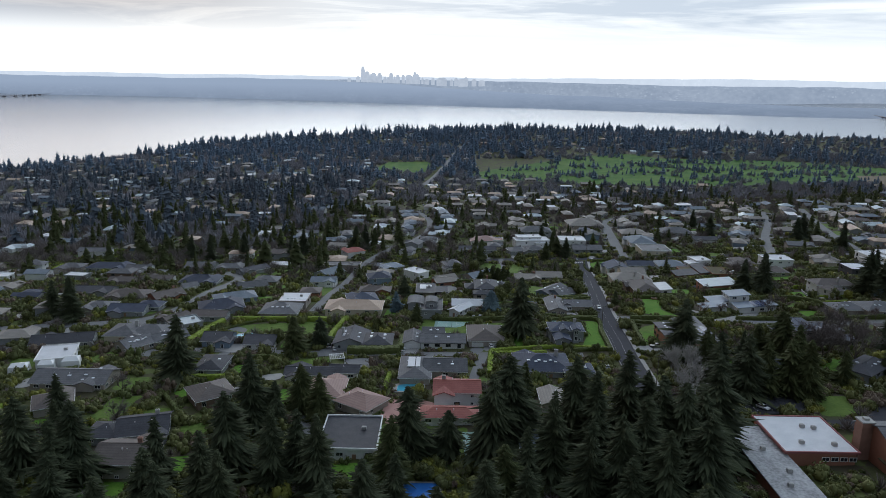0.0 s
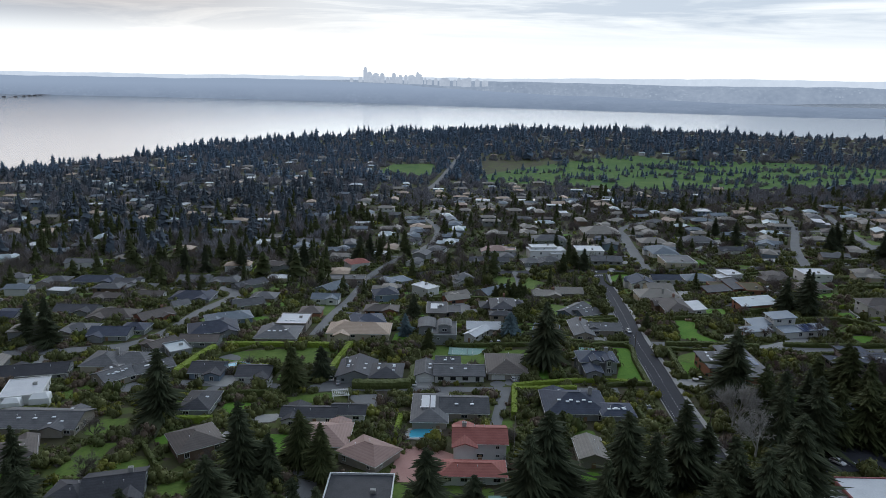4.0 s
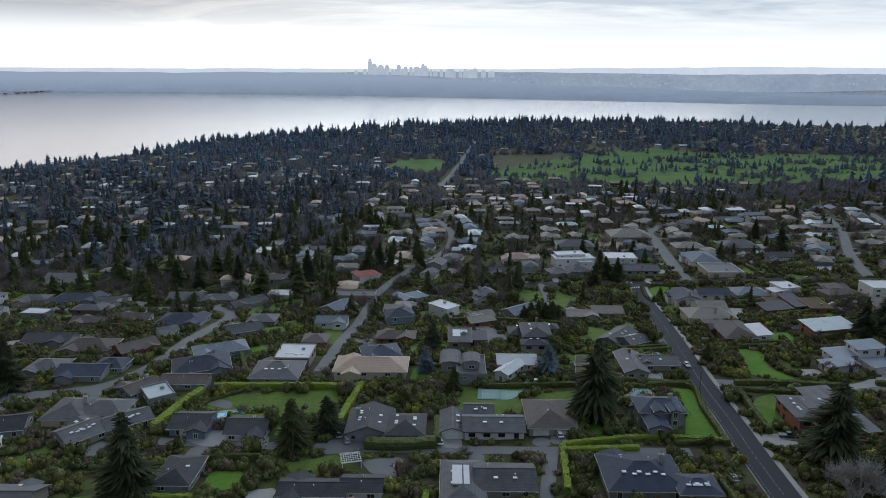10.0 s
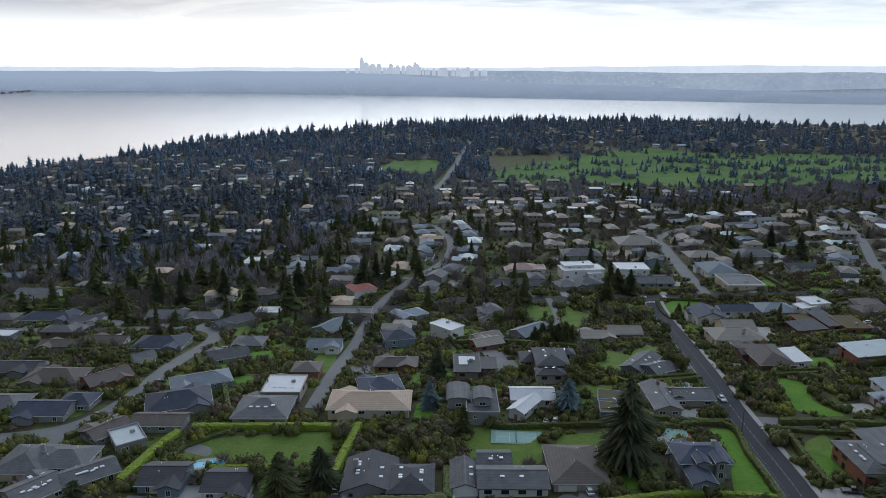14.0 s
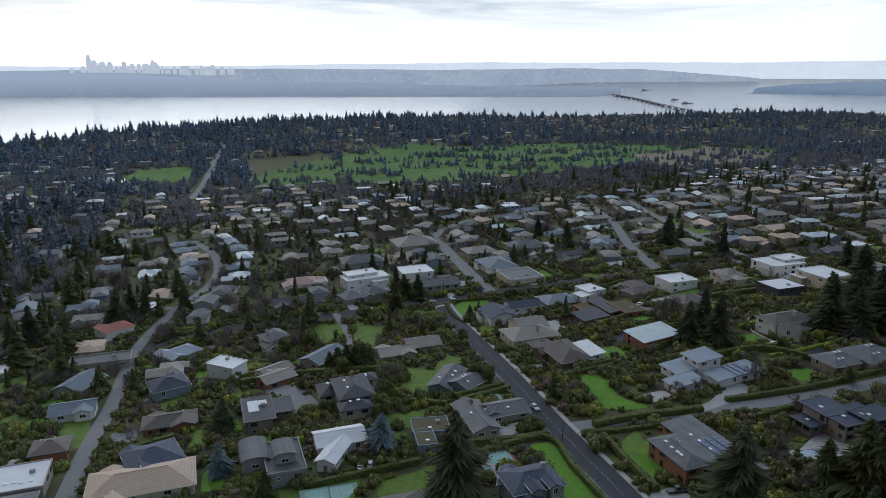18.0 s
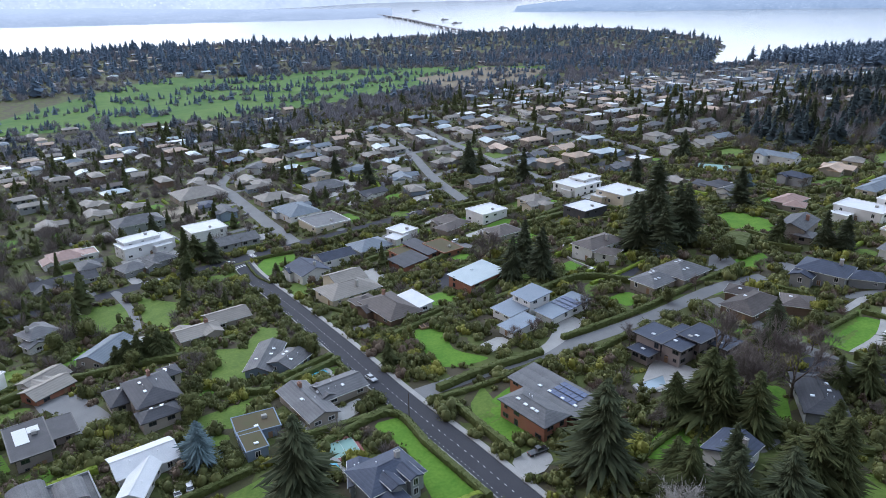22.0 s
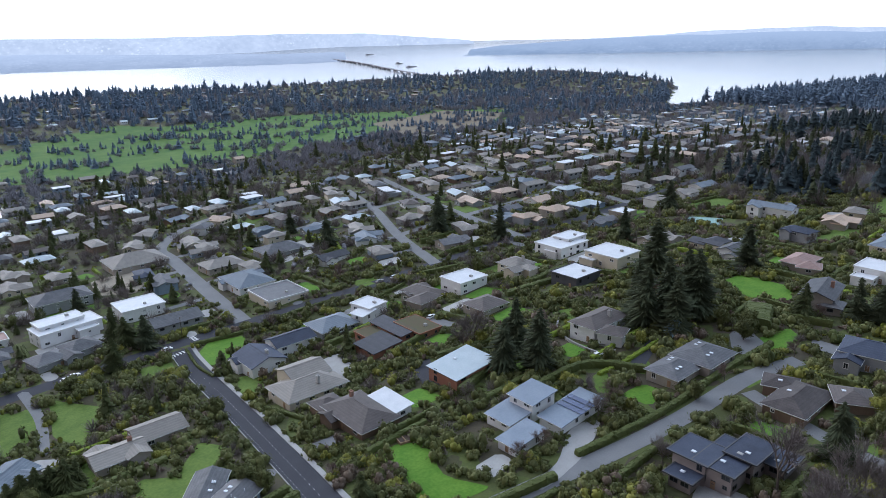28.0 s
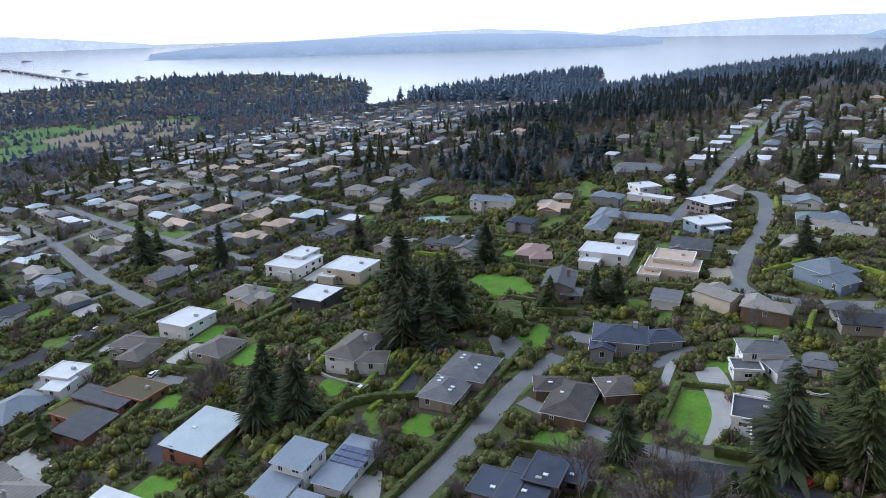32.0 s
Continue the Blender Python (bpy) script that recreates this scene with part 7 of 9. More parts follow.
# raised wooden beds in the garden
t = thing("raised_bed", (121.5, 369.5, gz(121.5, 369.5)), "long wooden raised bed of soil in a garden", "raised bed")
t.rotation_euler = (0, 0, radians(-14))
part("frame", ring_geo(13, 5.4, -0.5, 0.7, 0.25), M["wood"], t)
part("soil", Geo().box((0, 0, 0.2), (12.4, 4.8, 0.7)), M["soil"], t)
for k in range(4):
    part("plank", Geo().box((-4.5 + 3 * k, 0, 0.62), (0.25, 4.6, 0.2)), M["wood"], t)
# school with flat roofs, and a hall with a brick tower
sch = thing("school_building", (108, 192, gz(108, 192)), "low brick school with pale patched flat roofs", "school")
zb = gz(108, 192)
part("wall", Geo().box((0.5, 0, 1.2), (20, 21, 7.0)), M["wall_brick"], sch, "red brick wall")
part("roof", Geo().box((0.5, 0, 4.85), (21, 22, 0.4)), M["roof_white"], sch, "weathered white flat roof")
part("parapet", ring_geo(21.6, 22.6, 4.6, 5.3, 0.4), M["court_red"], sch).location = (0.5, 0, 0)
part("lower_wall", Geo().box((-15, -14, 0.6), (11, 42, 6.0)), M["wall_brick"], sch)
part("lower_roof", Geo().box((-15, -14, 3.75), (12, 43, 0.35)), M["roof_patched"], sch, "stained grey flat roof with puddles")
for k, (ux, uy) in enumerate(((2, 4), (5, 3), (-3, -6), (6, -7), (-15, -8), (-13, -20), (-16, -27))):
    part("roof_unit", Geo().box((ux, uy, (5.5 if ux > -10 else 4.4)), (1.3, 1.1, 1.0)).box((ux, uy, (6.05 if ux > -10 else 4.95)), (1.0, 0.8, 0.12)), M["stone"], sch, "grey roof ventilation unit")
for k in range(4):
    o = part("window", WIN["wide"][0], None, sch, at=(2 + 2.6 * k, -10.56, 2.6))
    part("pane", WIN["wide"][1], None, o)
TAKEN += [(108, 192, 13, 14, 0), (93, 178, 8, 24, 0), (135, 185, 16, 18, 0)]
hall = thing("hall", (137, 182, gz(137, 182)), "tall brick hall with a brown gabled roof and a brick tower", "hall")
part("wall", wall_geo(26, 22, -1.5, 7, "gable"), M["wall_brick"], hall)
rg, cap, crest = roof_geo(26, 22, 7, "gable")
part("roof", rg, M["roof_grey"], hall)
part("ridge_cap", cap, M["roof_grey"], hall)
part("tower", Geo().box((-14.5, 4, 4.5), (3.4, 3.4, 12.5)), M["brick"], hall, "square brick tower")
part("tower_cap", Geo().box((-14.5, 4, 10.95), (3.9, 3.9, 0.4)).box((-14.5, 4, 11.4), (1.4, 1.4, 0.8)), M["stone"], hall)
part("canopy", Geo().box((-10.5, -14, 2.9), (7, 22, 0.3)), M["roof_moss"], hall, "mossy flat canopy roof")
for k in range(4):
    part("canopy_post", Geo().tube((-13.5, -22 + 5 * k, -1), (-13.5, -22 + 5 * k, 2.8), 0.12, 0.12), M["trim_dark"], hall)
for x, y, n in ((112, 231, 7), (114, 220, 7)):
    t = thing("parking_bay_lines", (x, y, gz(x, y)), "white painted parking bay lines on asphalt", "parking lines")
    for k in range(n):
        q = (k - n / 2) * 2.6
        part("line", Geo().box((q, 0, gz(x + q, y) - gz(x, y) + 0.19), (0.12, 4.8, 0.02), 12), M["line"], t)


def pole(x, y, h, arms, label, box=True):
    t = thing("utility_pole", (x, y, gz(x, y)), label, "utility pole", "poles")
    part("post", Geo().tube((0, 0, -0.5), (0, 0, h), 0.17, 0.11, 8), M["bark"], t)
    for k in range(arms):
        part("crossarm", Geo().box((0, 0, h - 0.6 - 1.1 * k), (2.6, 0.12, 0.14), 20), M["bark"], t)
        for q in (-1.1, -0.4, 0.4, 1.1):
            part("insulator", Geo().tube((q * 0.94, q * 0.34, h - 0.53 - 1.1 * k), (q * 0.94, q * 0.34, h - 0.3 - 1.1 * k), 0.06, 0.04, 6), M["stone"], t)
    if box:
        for q in (-0.55, 0, 0.55):
            part("transformer", Geo().tube((q, -0.35, h - 3.0), (q, -0.35, h - 2.0), 0.24, 0.24, 10), M["chrome"], t, "grey transformer can")


pole(67.5, 168, 15, 2, "tall wooden utility pole with three grey transformers")
pole(78.5, 238, 14, 2, "wooden utility pole beside the street", False)
pole(184, 224, 14, 2, "wooden utility pole with grey transformers")
pole(77.5, 323, 9, 0, "slim wooden lamp pole beside the street", False)
pole(110, 525, 10, 1, "wooden utility pole at the crossing", False)
t = thing("flagpole", (16, 227, gz(16, 227)), "tall slim pale flagpole beside a villa", "flagpole")
part("pole", Geo().tube((0, 0, 0), (0, 0, 14), 0.09, 0.05), M["stone"], t)
part("finial", Geo().tube((0, 0, 14), (0, 0, 14.2), 0.1, 0.02), M["chrome"], t)
t = thing("trampoline", (46, 262, gz(46, 262)), "round dark trampoline with a blue edge on a lawn", "trampoline")
part("mat", Geo().tube((0, 0, 0.86), (0, 0, 0.9), 1.9, 1.9, 24), M["trim_dark"], t)
part("edge", Geo().tube((0, 0, 0.8), (0, 0, 0.87), 2.3, 2.3, 24), M["car_blue"], t)
for k in range(6):
    part("leg", Geo().tube((2.1 * math.cos(k * 1.047), 2.1 * math.sin(k * 1.047), 0), (2.1 * math.cos(k * 1.047), 2.1 * math.sin(k * 1.047), 0.82), 0.04, 0.04), M["chrome"], t)



def pergola(x, y, rot, w, d, h):
    """A white garden pergola: posts, beams and a lattice of slats."""
    t = thing("pergola", (x, y, gz(x, y)), "white wooden pergola with a lattice top over a path", "pergola")
    t.rotation_euler = (0, 0, radians(rot))
    for a in (-1, 1):
        for b in (-1, 1):
            part("post", Geo().box((a * w / 2, b * d / 2, h / 2 - 0.2), (0.18, 0.18, h + 0.4)), M["trim"], t)
        part("beam", Geo().box((0, a * d / 2, h + 0.1), (w + 0.8, 0.16, 0.22)), M["trim"], t)
    for k in range(9):
        part("slat", Geo().box((-w / 2 + w * k / 8, 0, h + 0.27), (0.12, d + 0.9, 0.12)), M["trim"], t)
    for k in range(6):
        part("cross_slat", Geo().box((0, -d / 2 + d * k / 5, h + 0.37), (w + 0.7, 0.1, 0.08)), M["trim"], t)
    TAKEN.append((x, y, w / 2, d / 2, rot))


pergola(-43.6, 275.6, 14, 5.6, 5.2, 2.5)
# ---- plant builders ----
def fir_crown(seed, h=20.0, r0=3.7, whorls=26, arms=8, low=0.08, droop=0.38, fingers=3):
    """Layers of drooping, jagged branches round a straight stem."""
    r = np.random.default_rng(seed)
    V, F = [], []
    sprays = {3: ((-0.44, 0.6), (-0.2, 0.86), (0.02, 1.0), (0.23, 0.83), (0.46, 0.58)), 2: ((-0.17, 0.9), (0.2, 1.0)), 1: ((0.0, 1.0),)}[fingers]
    u = h / 20
    total = whorls * arms
    for k in range(total):
        # branches wind up the stem, each with its own reach and droop, the tips of the long ones turned up
        f = min(low + (1 - low) * ((k + r.uniform(-2, 2)) / total) ** 1.08 if k > 2 else low, 0.985)
        az = k * 2.39996 + r.uniform(-0.5, 0.5)
        lean = 1 + 0.2 * math.sin(az + seed) + 0.2 * math.sin(2 * az + 11 * f + seed) + 0.12 * math.sin(23 * f + 3 * seed)
        L = r0 * (1 - f) ** 0.64 * (0.82 if f < 0.14 else 1) * lean * r.uniform(0.45, 1.3) + 0.15 * u
        if r.random() < 0.10:
            continue
        z, dr = f * h, droop * r.uniform(0.4, 1.6)
        for da, q in sprays:
            L2 = L * q * r.uniform(0.75, 1.15)
            c, s = math.cos(az + da), math.sin(az + da)
            wd = (0.078 if fingers == 3 else 0.2 if fingers == 2 else 0.48) * L2 + 0.09 * u
            m, t = 0.5 * L2, L2
            roll = r.uniform(-0.5, 0.5) * wd
            i = len(V)
            V += [(c * 0.05 * L2, s * 0.05 * L2, z + 0.1 * u), (c * m - s * wd, s * m + c * wd, z - dr * 0.75 * m - roll - 0.1 * u), (c * m + s * wd, s * m - c * wd, z - dr * 0.75 * m + roll - 0.1 * u),
                  (c * t, s * t, z - dr * t * r.uniform(0.55, 1.0))]
            F += [(i, i + 1, i + 3), (i, i + 3, i + 2)]
    i = len(V)
    V += [(0.12 * u, 0, h * 0.95), (-0.06 * u, 0.1 * u, h * 0.95), (-0.06 * u, -0.1 * u, h * 0.95), (0, 0, h * 1.01)]
    F += [(i, i + 1, i + 3), (i + 1, i + 2, i + 3), (i + 2, i, i + 3)]
    return np.array(V), np.array(F)


def ragged_fir(seed, boughs, r0=0.2, low=0.06, blunt=0.7, core=5):
    """A simple fir, one metre high: a thin dark body and many drooping boughs of uneven reach, with gaps, on a slightly bent stem."""
    r = np.random.default_rng(seed)
    V, F = [(0.0, 0.0, 0.97)], []
    bend = r.uniform(-0.04, 0.04, 2)
    for j in range(core):
        a = 2 * math.pi * j / core
        q = r0 * r.uniform(0.5, 0.72)
        V.append((q * math.cos(a), q * math.sin(a), low + r.uniform(0, 0.06)))
    F += [(0, 1 + j, 1 + (j + 1) % core) for j in range(core)]
    for k in range(boughs):
        f = low + (1 - low) * ((k + r.uniform(0, 1)) / boughs) ** 0.95
        az = k * 2.39996 + r.uniform(-0.7, 0.7)
        side = 1 + 0.25 * math.sin(az + seed) + 0.22 * math.sin(13 * f + 2 * az + seed)
        L = r0 * (1 - f) ** blunt * (0.8 if f < low + 0.08 else 1) * side * r.uniform(0.6, 1.3) + 0.012
        c, s_ = math.cos(az), math.sin(az)
        wd = (0.40 * L + 0.014) * r.uniform(0.7, 1.3)
        up, dr = r.uniform(0.02, 0.07), L * r.uniform(0.15, 0.75)
        bx, by = bend * f * f
        i = len(V)
        V += [(bx, by, min(f + up, 0.995)), (bx + c * 0.62 * L - s_ * wd, by + s_ * 0.62 * L + c * wd, f - 0.6 * dr), (bx + c * 0.62 * L + s_ * wd, by + s_ * 0.62 * L - c * wd, f - 0.5 * dr), (bx + c * L, by + s_ * L, f - dr)]
        F += [(i, i + 1, i + 3), (i, i + 3, i + 2)]
    return np.array(V), np.array(F)


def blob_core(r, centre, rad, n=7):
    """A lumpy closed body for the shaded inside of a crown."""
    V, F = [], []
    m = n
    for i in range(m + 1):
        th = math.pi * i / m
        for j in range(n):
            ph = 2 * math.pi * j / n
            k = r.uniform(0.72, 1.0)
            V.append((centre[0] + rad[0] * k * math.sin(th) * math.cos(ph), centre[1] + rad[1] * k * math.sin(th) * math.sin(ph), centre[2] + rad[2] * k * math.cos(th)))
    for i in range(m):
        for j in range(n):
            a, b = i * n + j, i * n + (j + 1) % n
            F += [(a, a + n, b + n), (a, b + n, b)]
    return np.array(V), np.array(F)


def leafy_crown(seed, rad, height_, leaves, size, lumps=9, core=True, lift=0.0):
    """A crown of leaf sprays on several uneven lumps, with gaps between them."""
    r = np.random.default_rng(seed)
    Vs, Fs, k = [], [], 0
    for i in range(lumps):
        d = r.normal(size=3)
        d /= np.linalg.norm(d)
        c = np.array((d[0] * rad * 0.52, d[1] * rad * 0.52, lift + height_ * 0.5 + d[2] * height_ * 0.27))
        s = r.uniform(0.36, 0.58)
        e = np.array((rad * s, rad * s, height_ * 0.5 * s * 1.05))
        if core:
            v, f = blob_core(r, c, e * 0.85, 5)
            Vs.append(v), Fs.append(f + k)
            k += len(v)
        n = leaves // lumps
        q = r.normal(size=(n, 3))
        q /= np.linalg.norm(q, axis=1)[:, None]
        v, f = leaf_tris(c + q * e * r.uniform(0.72, 1.12, (n, 1)), size, r)
        Vs.append(v), Fs.append(f + k)
        k += len(v)
    return np.concatenate(Vs), np.concatenate(Fs)


def bare_crown(seed, h=10.0, spread=0.55, levels=4, twigs=5):
    """Bare limbs that fork into ever finer branches; returns trunk tubes and twigs."""
    r = random.Random(seed)
    trunk, V, F = Geo(), [], []

    def grow(p, d, ln, rad, lv):
        q = p + d * ln
        if lv >= levels - 1:
            trunk.tube(p, q, rad, rad * 0.62, 6)
        else:
            s = d.orthogonal().normalized() * rad * 1.5
            o = d.cross(s).normalized() * rad * 1.5
            i = len(V)
            V.extend([tuple(p + s), tuple(p - s), tuple(q), tuple(p + o), tuple(p - o)])
            F.extend([(i, i + 1, i + 2), (i + 3, i + 4, i + 2)])
        if lv == 0:
            return
        n = twigs if lv < levels else 4
        for k in range(n):
            ax = d.orthogonal().normalized()
            ax.rotate(Matrix.Rotation(r.uniform(0, 6.283), 3, d))
            nd = (d + ax * r.uniform(0.35, 0.95) * (1.15 if lv == levels else 1) + Vector((0, 0, 0.16))).normalized()
            st = p + d * ln * r.uniform(0.45, 1.0)
            grow(st, nd, ln * r.uniform(0.55, 0.82), max(rad * 0.55, 0.022), lv - 1)

    grow(Vector((0, 0, 0)), Vector((r.uniform(-0.05, 0.05), 0.03, 1)).normalized(), h * 0.36, h * 0.022, levels)
    return trunk, np.array(V), np.array(F)


def tri_mesh(name, V, F, material, smooth=False):
    me = bpy.data.meshes.new(name)
    me.vertices.add(len(V))
    me.vertices.foreach_set("co", np.asarray(V, np.float32).ravel())
    n = len(F)
    me.loops.add(3 * n)
    me.loops.foreach_set("vertex_index", np.asarray(F, np.int32).ravel())
    me.polygons.add(n)
    me.polygons.foreach_set("loop_start", np.arange(0, 3 * n, 3, dtype=np.int32))
    me.polygons.foreach_set("use_smooth", np.full(n, smooth))
    me.materials.append(material)
    me.update(calc_edges=True)
    me.validate()
    return me


def stem(h, r, material, bend=0.0):
    g = Geo()
    n, k = 7, 5
    for i in range(k + 1):
        f = i / k
        for j in range(n):
            a = 2 * math.pi * j / n
            q = r * (1 - 0.85 * f) * (1.35 if i == 0 else 1)
            g.v.append((q * math.cos(a) + bend * f * f, q * math.sin(a), -0.4 + (h + 0.4) * f))
        if i:
            g.f += [((i - 1) * n + j, (i - 1) * n + (j + 1) % n, i * n + (j + 1) % n, i * n + j) for j in range(n)]
    g.f.append(tuple(range(k * n, k * n + n)))
    return g.mesh("trunk", material)


PLANTS = {}
LABELS = dict(fir="tall dark green fir tree with drooping branches", cedar="broad dense dark green cedar tree", spruce="blue-grey spruce tree, dense and pointed", broad="rounded evergreen broadleaf tree in a garden",
              lime="small yellow-green tree in a garden", bare="bare grey-brown winter tree with fine twigs", bare_red="bare reddish budding tree", birch="bare pale-barked birch with fine twigs")
WORD = dict(fir="fir_tree", cedar="cedar_tree", spruce="spruce_tree", broad="broadleaf_tree", lime="broadleaf_tree", bare="bare_tree", bare_red="bare_tree", birch="birch_tree")


def plant_meshes(kind, v):
    """Trunk and crown of one variant, about 10 m high (conifers 20 m)."""
    if (kind, v) in PLANTS:
        return PLANTS[kind, v]
    if kind == "fir":
        V, F = fir_crown(10 + v, 20, (4.9, 5.5, 4.6, 5.2)[v], 40, 12, droop=(0.30, 0.42, 0.24, 0.36)[v], fingers=3)
        out = (20, stem(19, 0.34, M["bark"]), tri_mesh("crown", V, F, M["fir"]))
    elif kind == "cedar":
        V, F = fir_crown(30 + v, 20, (5.8, 6.4, 5.3, 6.0)[v], 38, 13, 0.05, 0.5, fingers=3)
        out = (20, stem(18.5, 0.4, M["bark"]), tri_mesh("crown", V, F, M["cedar"]))
    elif kind == "spruce":
        V, F = fir_crown(50 + v, 20, 9.5, 30, 16, 0.03, 0.2)
        out = (20, stem(18, 0.4, M["bark"]), tri_mesh("crown", V, F, M["spruce"]))
    elif kind in ("broad", "lime"):
        V, F = leafy_crown(70 + v, (3.9, 4.4, 3.5, 4.0)[v], 8.6, 1300, 0.36, 9, True, 1.0)
        out = (10, stem(5.5, 0.24, M["bark"], 0.2), tri_mesh("crown", V, F, M["leaf" if kind == "broad" else "leaf_lime"]))
    else:
        tr, V, F = bare_crown(90 + v, 10, 0.5, 5, 4)
        rb = np.random.default_rng(300 + v)
        tips = V[F[:, 2]]
        at = tips[rb.integers(0, len(tips), 700)] + rb.normal(0, 0.28, (700, 3))
        way = at - np.array((0, 0, 2.5))
        way = way / np.linalg.norm(way, axis=1)[:, None] + rb.normal(0, 0.55, (700, 3))
        side = np.cross(way, rb.normal(size=(700, 3)))
        side *= 0.022 / (np.linalg.norm(side, axis=1)[:, None] + 1e-9)
        W3 = np.stack([at + side, at - side, at + way * rb.uniform(0.5, 1.0, (700, 1))], 1).reshape(-1, 3)
        V, F = np.concatenate([V, W3]), np.concatenate([F, np.arange(2100).reshape(-1, 3) + len(V)])
        out = (10, tr.mesh("trunk", M["birch" if kind == "birch" else "bark"]), tri_mesh("crown", V, F, M["birch" if kind == "birch" else "twig_red" if kind == "bare_red" else "twig"]))
    PLANTS[kind, v] = out
    return out


TREES = []


def tree(kind, x, y, h):
    for cx, cy, a, b, rot in TAKEN:
        ca, sa = math.cos(radians(rot)), math.sin(radians(rot))
        if abs((x - cx) * ca + (y - cy) * sa) < a - 1.2 and abs((y - cy) * ca - (x - cx) * sa) < b - 1.2:
            return
    v = int(abs(x * 7 + y * 3)) % 4
    h0, tr, cr = plant_meshes(kind, v)
    t = thing(WORD[kind], (x, y, gz(x, y) - 0.1), LABELS[kind] + (", very tall" if h > 26 else ", small" if h < 8 else ""), "tree", "trees")
    s = h / h0
    wide = s * (1.36 if kind in ("fir", "cedar") else 1.0) * (0.82 + 0.36 * ((x * 13.7 + y * 7.1) % 1)) * (1.12 if h < 16 and kind in ("fir", "cedar") else 1)
    t.scale = (wide, wide, s)
    t.rotation_euler = (0, 0, (x * 3.1 + y * 1.7) % 6.283)
    part("trunk", tr, None, t)
    part("crown", cr, None, t)
    TREES.append((x, y))


def bulk(name, variants, rows, material, label, category, flatten=None):
    """Many plants joined into one mesh. rows: x, y, z, width scale, height scale, turn, variant."""
    rows = np.array(rows, float)
    Vs, Fs, k = [], [], 0
    for v, (V, F) in enumerate(variants):
        q = rows[rows[:, 6].astype(int) == v]
        if not len(q):
            continue
        c, s = np.cos(q[:, 5])[:, None], np.sin(q[:, 5])[:, None]
        X = (V[None, :, 0] * c - V[None, :, 1] * s) * q[:, 3:4] + q[:, 0:1]
        Y = (V[None, :, 0] * s + V[None, :, 1] * c) * q[:, 3:4] + q[:, 1:2]
        Z = V[None, :, 2] * q[:, 4:5] + q[:, 2:3]
        P = np.stack([X, Y, Z], -1).reshape(-1, 3)
        Vs.append(P)
        Fs.append((F[None] + (np.arange(len(q)) * len(V))[:, None, None]).reshape(-1, 3) + k)
        k += len(P)
    P = np.concatenate(Vs)
    if flatten is not None:
        P = flatten(P)
    return tagged(new(name, tri_mesh(name, P, np.concatenate(Fs), material, category == "shrubs")), label, category, kind="stuff")


# ---- trees that stand out ----
tree("fir", -103.4, 258.9, 27)
tree("fir", -103.1, 179.3, 26)
tree("fir", -121.3, 183.3, 25)
tree("fir", -61.6, 211.0, 28)
tree("fir", -46.3, 176.1, 25)
tree("fir", -61.6, 184.3, 26)
tree("fir", -61.7, 163.5, 24)
tree("fir", -74.3, 158.7, 22)
tree("cedar", -30.4, 204.0, 17)
tree("fir", -9.5, 189.4, 24)
tree("fir", 2.6, 191.6, 15)
tree("fir", 20.6, 193.9, 31)
tree("fir", 15.3, 187.3, 28)
tree("fir", 39.7, 192.5, 31)
tree("fir", 30.9, 173.9, 28)
tree("fir", 43.9, 182.5, 30)
tree("fir", 59.3, 207.9, 27)
tree("fir", 52.5, 164.4, 30)
tree("fir", 45.2, 159.0, 28)
tree("fir", 37.1, 156.3, 28)
tree("fir", 54.7, 151.4, 27)
tree("fir", 79.7, 187.6, 32)
tree("fir", 71.9, 176.6, 26)
tree("fir", 65.5, 173, 30)
tree("fir", 63.5, 186, 27)
tree("fir", 66.5, 158, 28)
tree("fir", 86.5, 181, 27)
tree("fir", 88, 167, 29)
tree("fir", 60, 176, 29)
tree("cedar", 124.6, 234.5, 21)
tree("cedar", 128.9, 230.3, 22)
tree("fir", -18.0, 147.1, 24)
tree("fir", -26.2, 141.1, 22)
tree("fir", 10.6, 145.6, 24)
tree("fir", 36.3, 307.8, 28)
tree("fir", 165.4, 360.0, 24)
tree("fir", -94.6, 152.6, 24)
tree("fir", -80.4, 145.4, 22)
tree("fir", -10.8, 156.8, 20)
tree("cedar", 147.0, 239.8, 14)
tree("fir", -102.9, 258.3, 24)
tree("cedar", -63.9, 285.6, 18)
tree("cedar", 99.5, 248.6, 22)
tree("spruce", 25.6, 346.0, 12)
tree("spruce", -24.0, 350.0, 11)
tree("spruce", 24.5, 342.2, 13)
tree("fir", 274.2, 386.8, 28)
tree("fir", 247.8, 356.4, 27)
tree("fir", 225.9, 359.9, 26)
tree("fir", 246.4, 350.6, 25)
tree("fir", 226.2, 347.7, 24)
tree("fir", 182.0, 385.5, 22)
tree("fir", 174.6, 367.9, 24)
tree("fir", 168.1, 378.1, 20)
tree("fir", 99.0, 271.5, 27)
tree("cedar", 136.7, 267.9, 22)
tree("cedar", 135.8, 262.9, 22)
tree("cedar", 137.2, 255.0, 20)
tree("cedar", 130.3, 273.8, 15)
tree("fir", 194.6, 239.4, 27)
tree("cedar", 176.5, 244.9, 14)
tree("cedar", 171.6, 250.1, 12)
tree("fir", 185.2, 276.5, 17)
tree("cedar", 221.0, 222.4, 21)
tree("cedar", 192.9, 223.5, 24)
tree("cedar", 205.7, 225.1, 19)
tree("cedar", 267.5, 319.5, 14)
tree("cedar", 261.5, 330.8, 10)
tree("fir", 275.4, 304.4, 17)
tree("fir", 276.7, 296.3, 16)
tree("fir", 392.8, 452.6, 20)
tree("fir", 236.3, 357.5, 26)
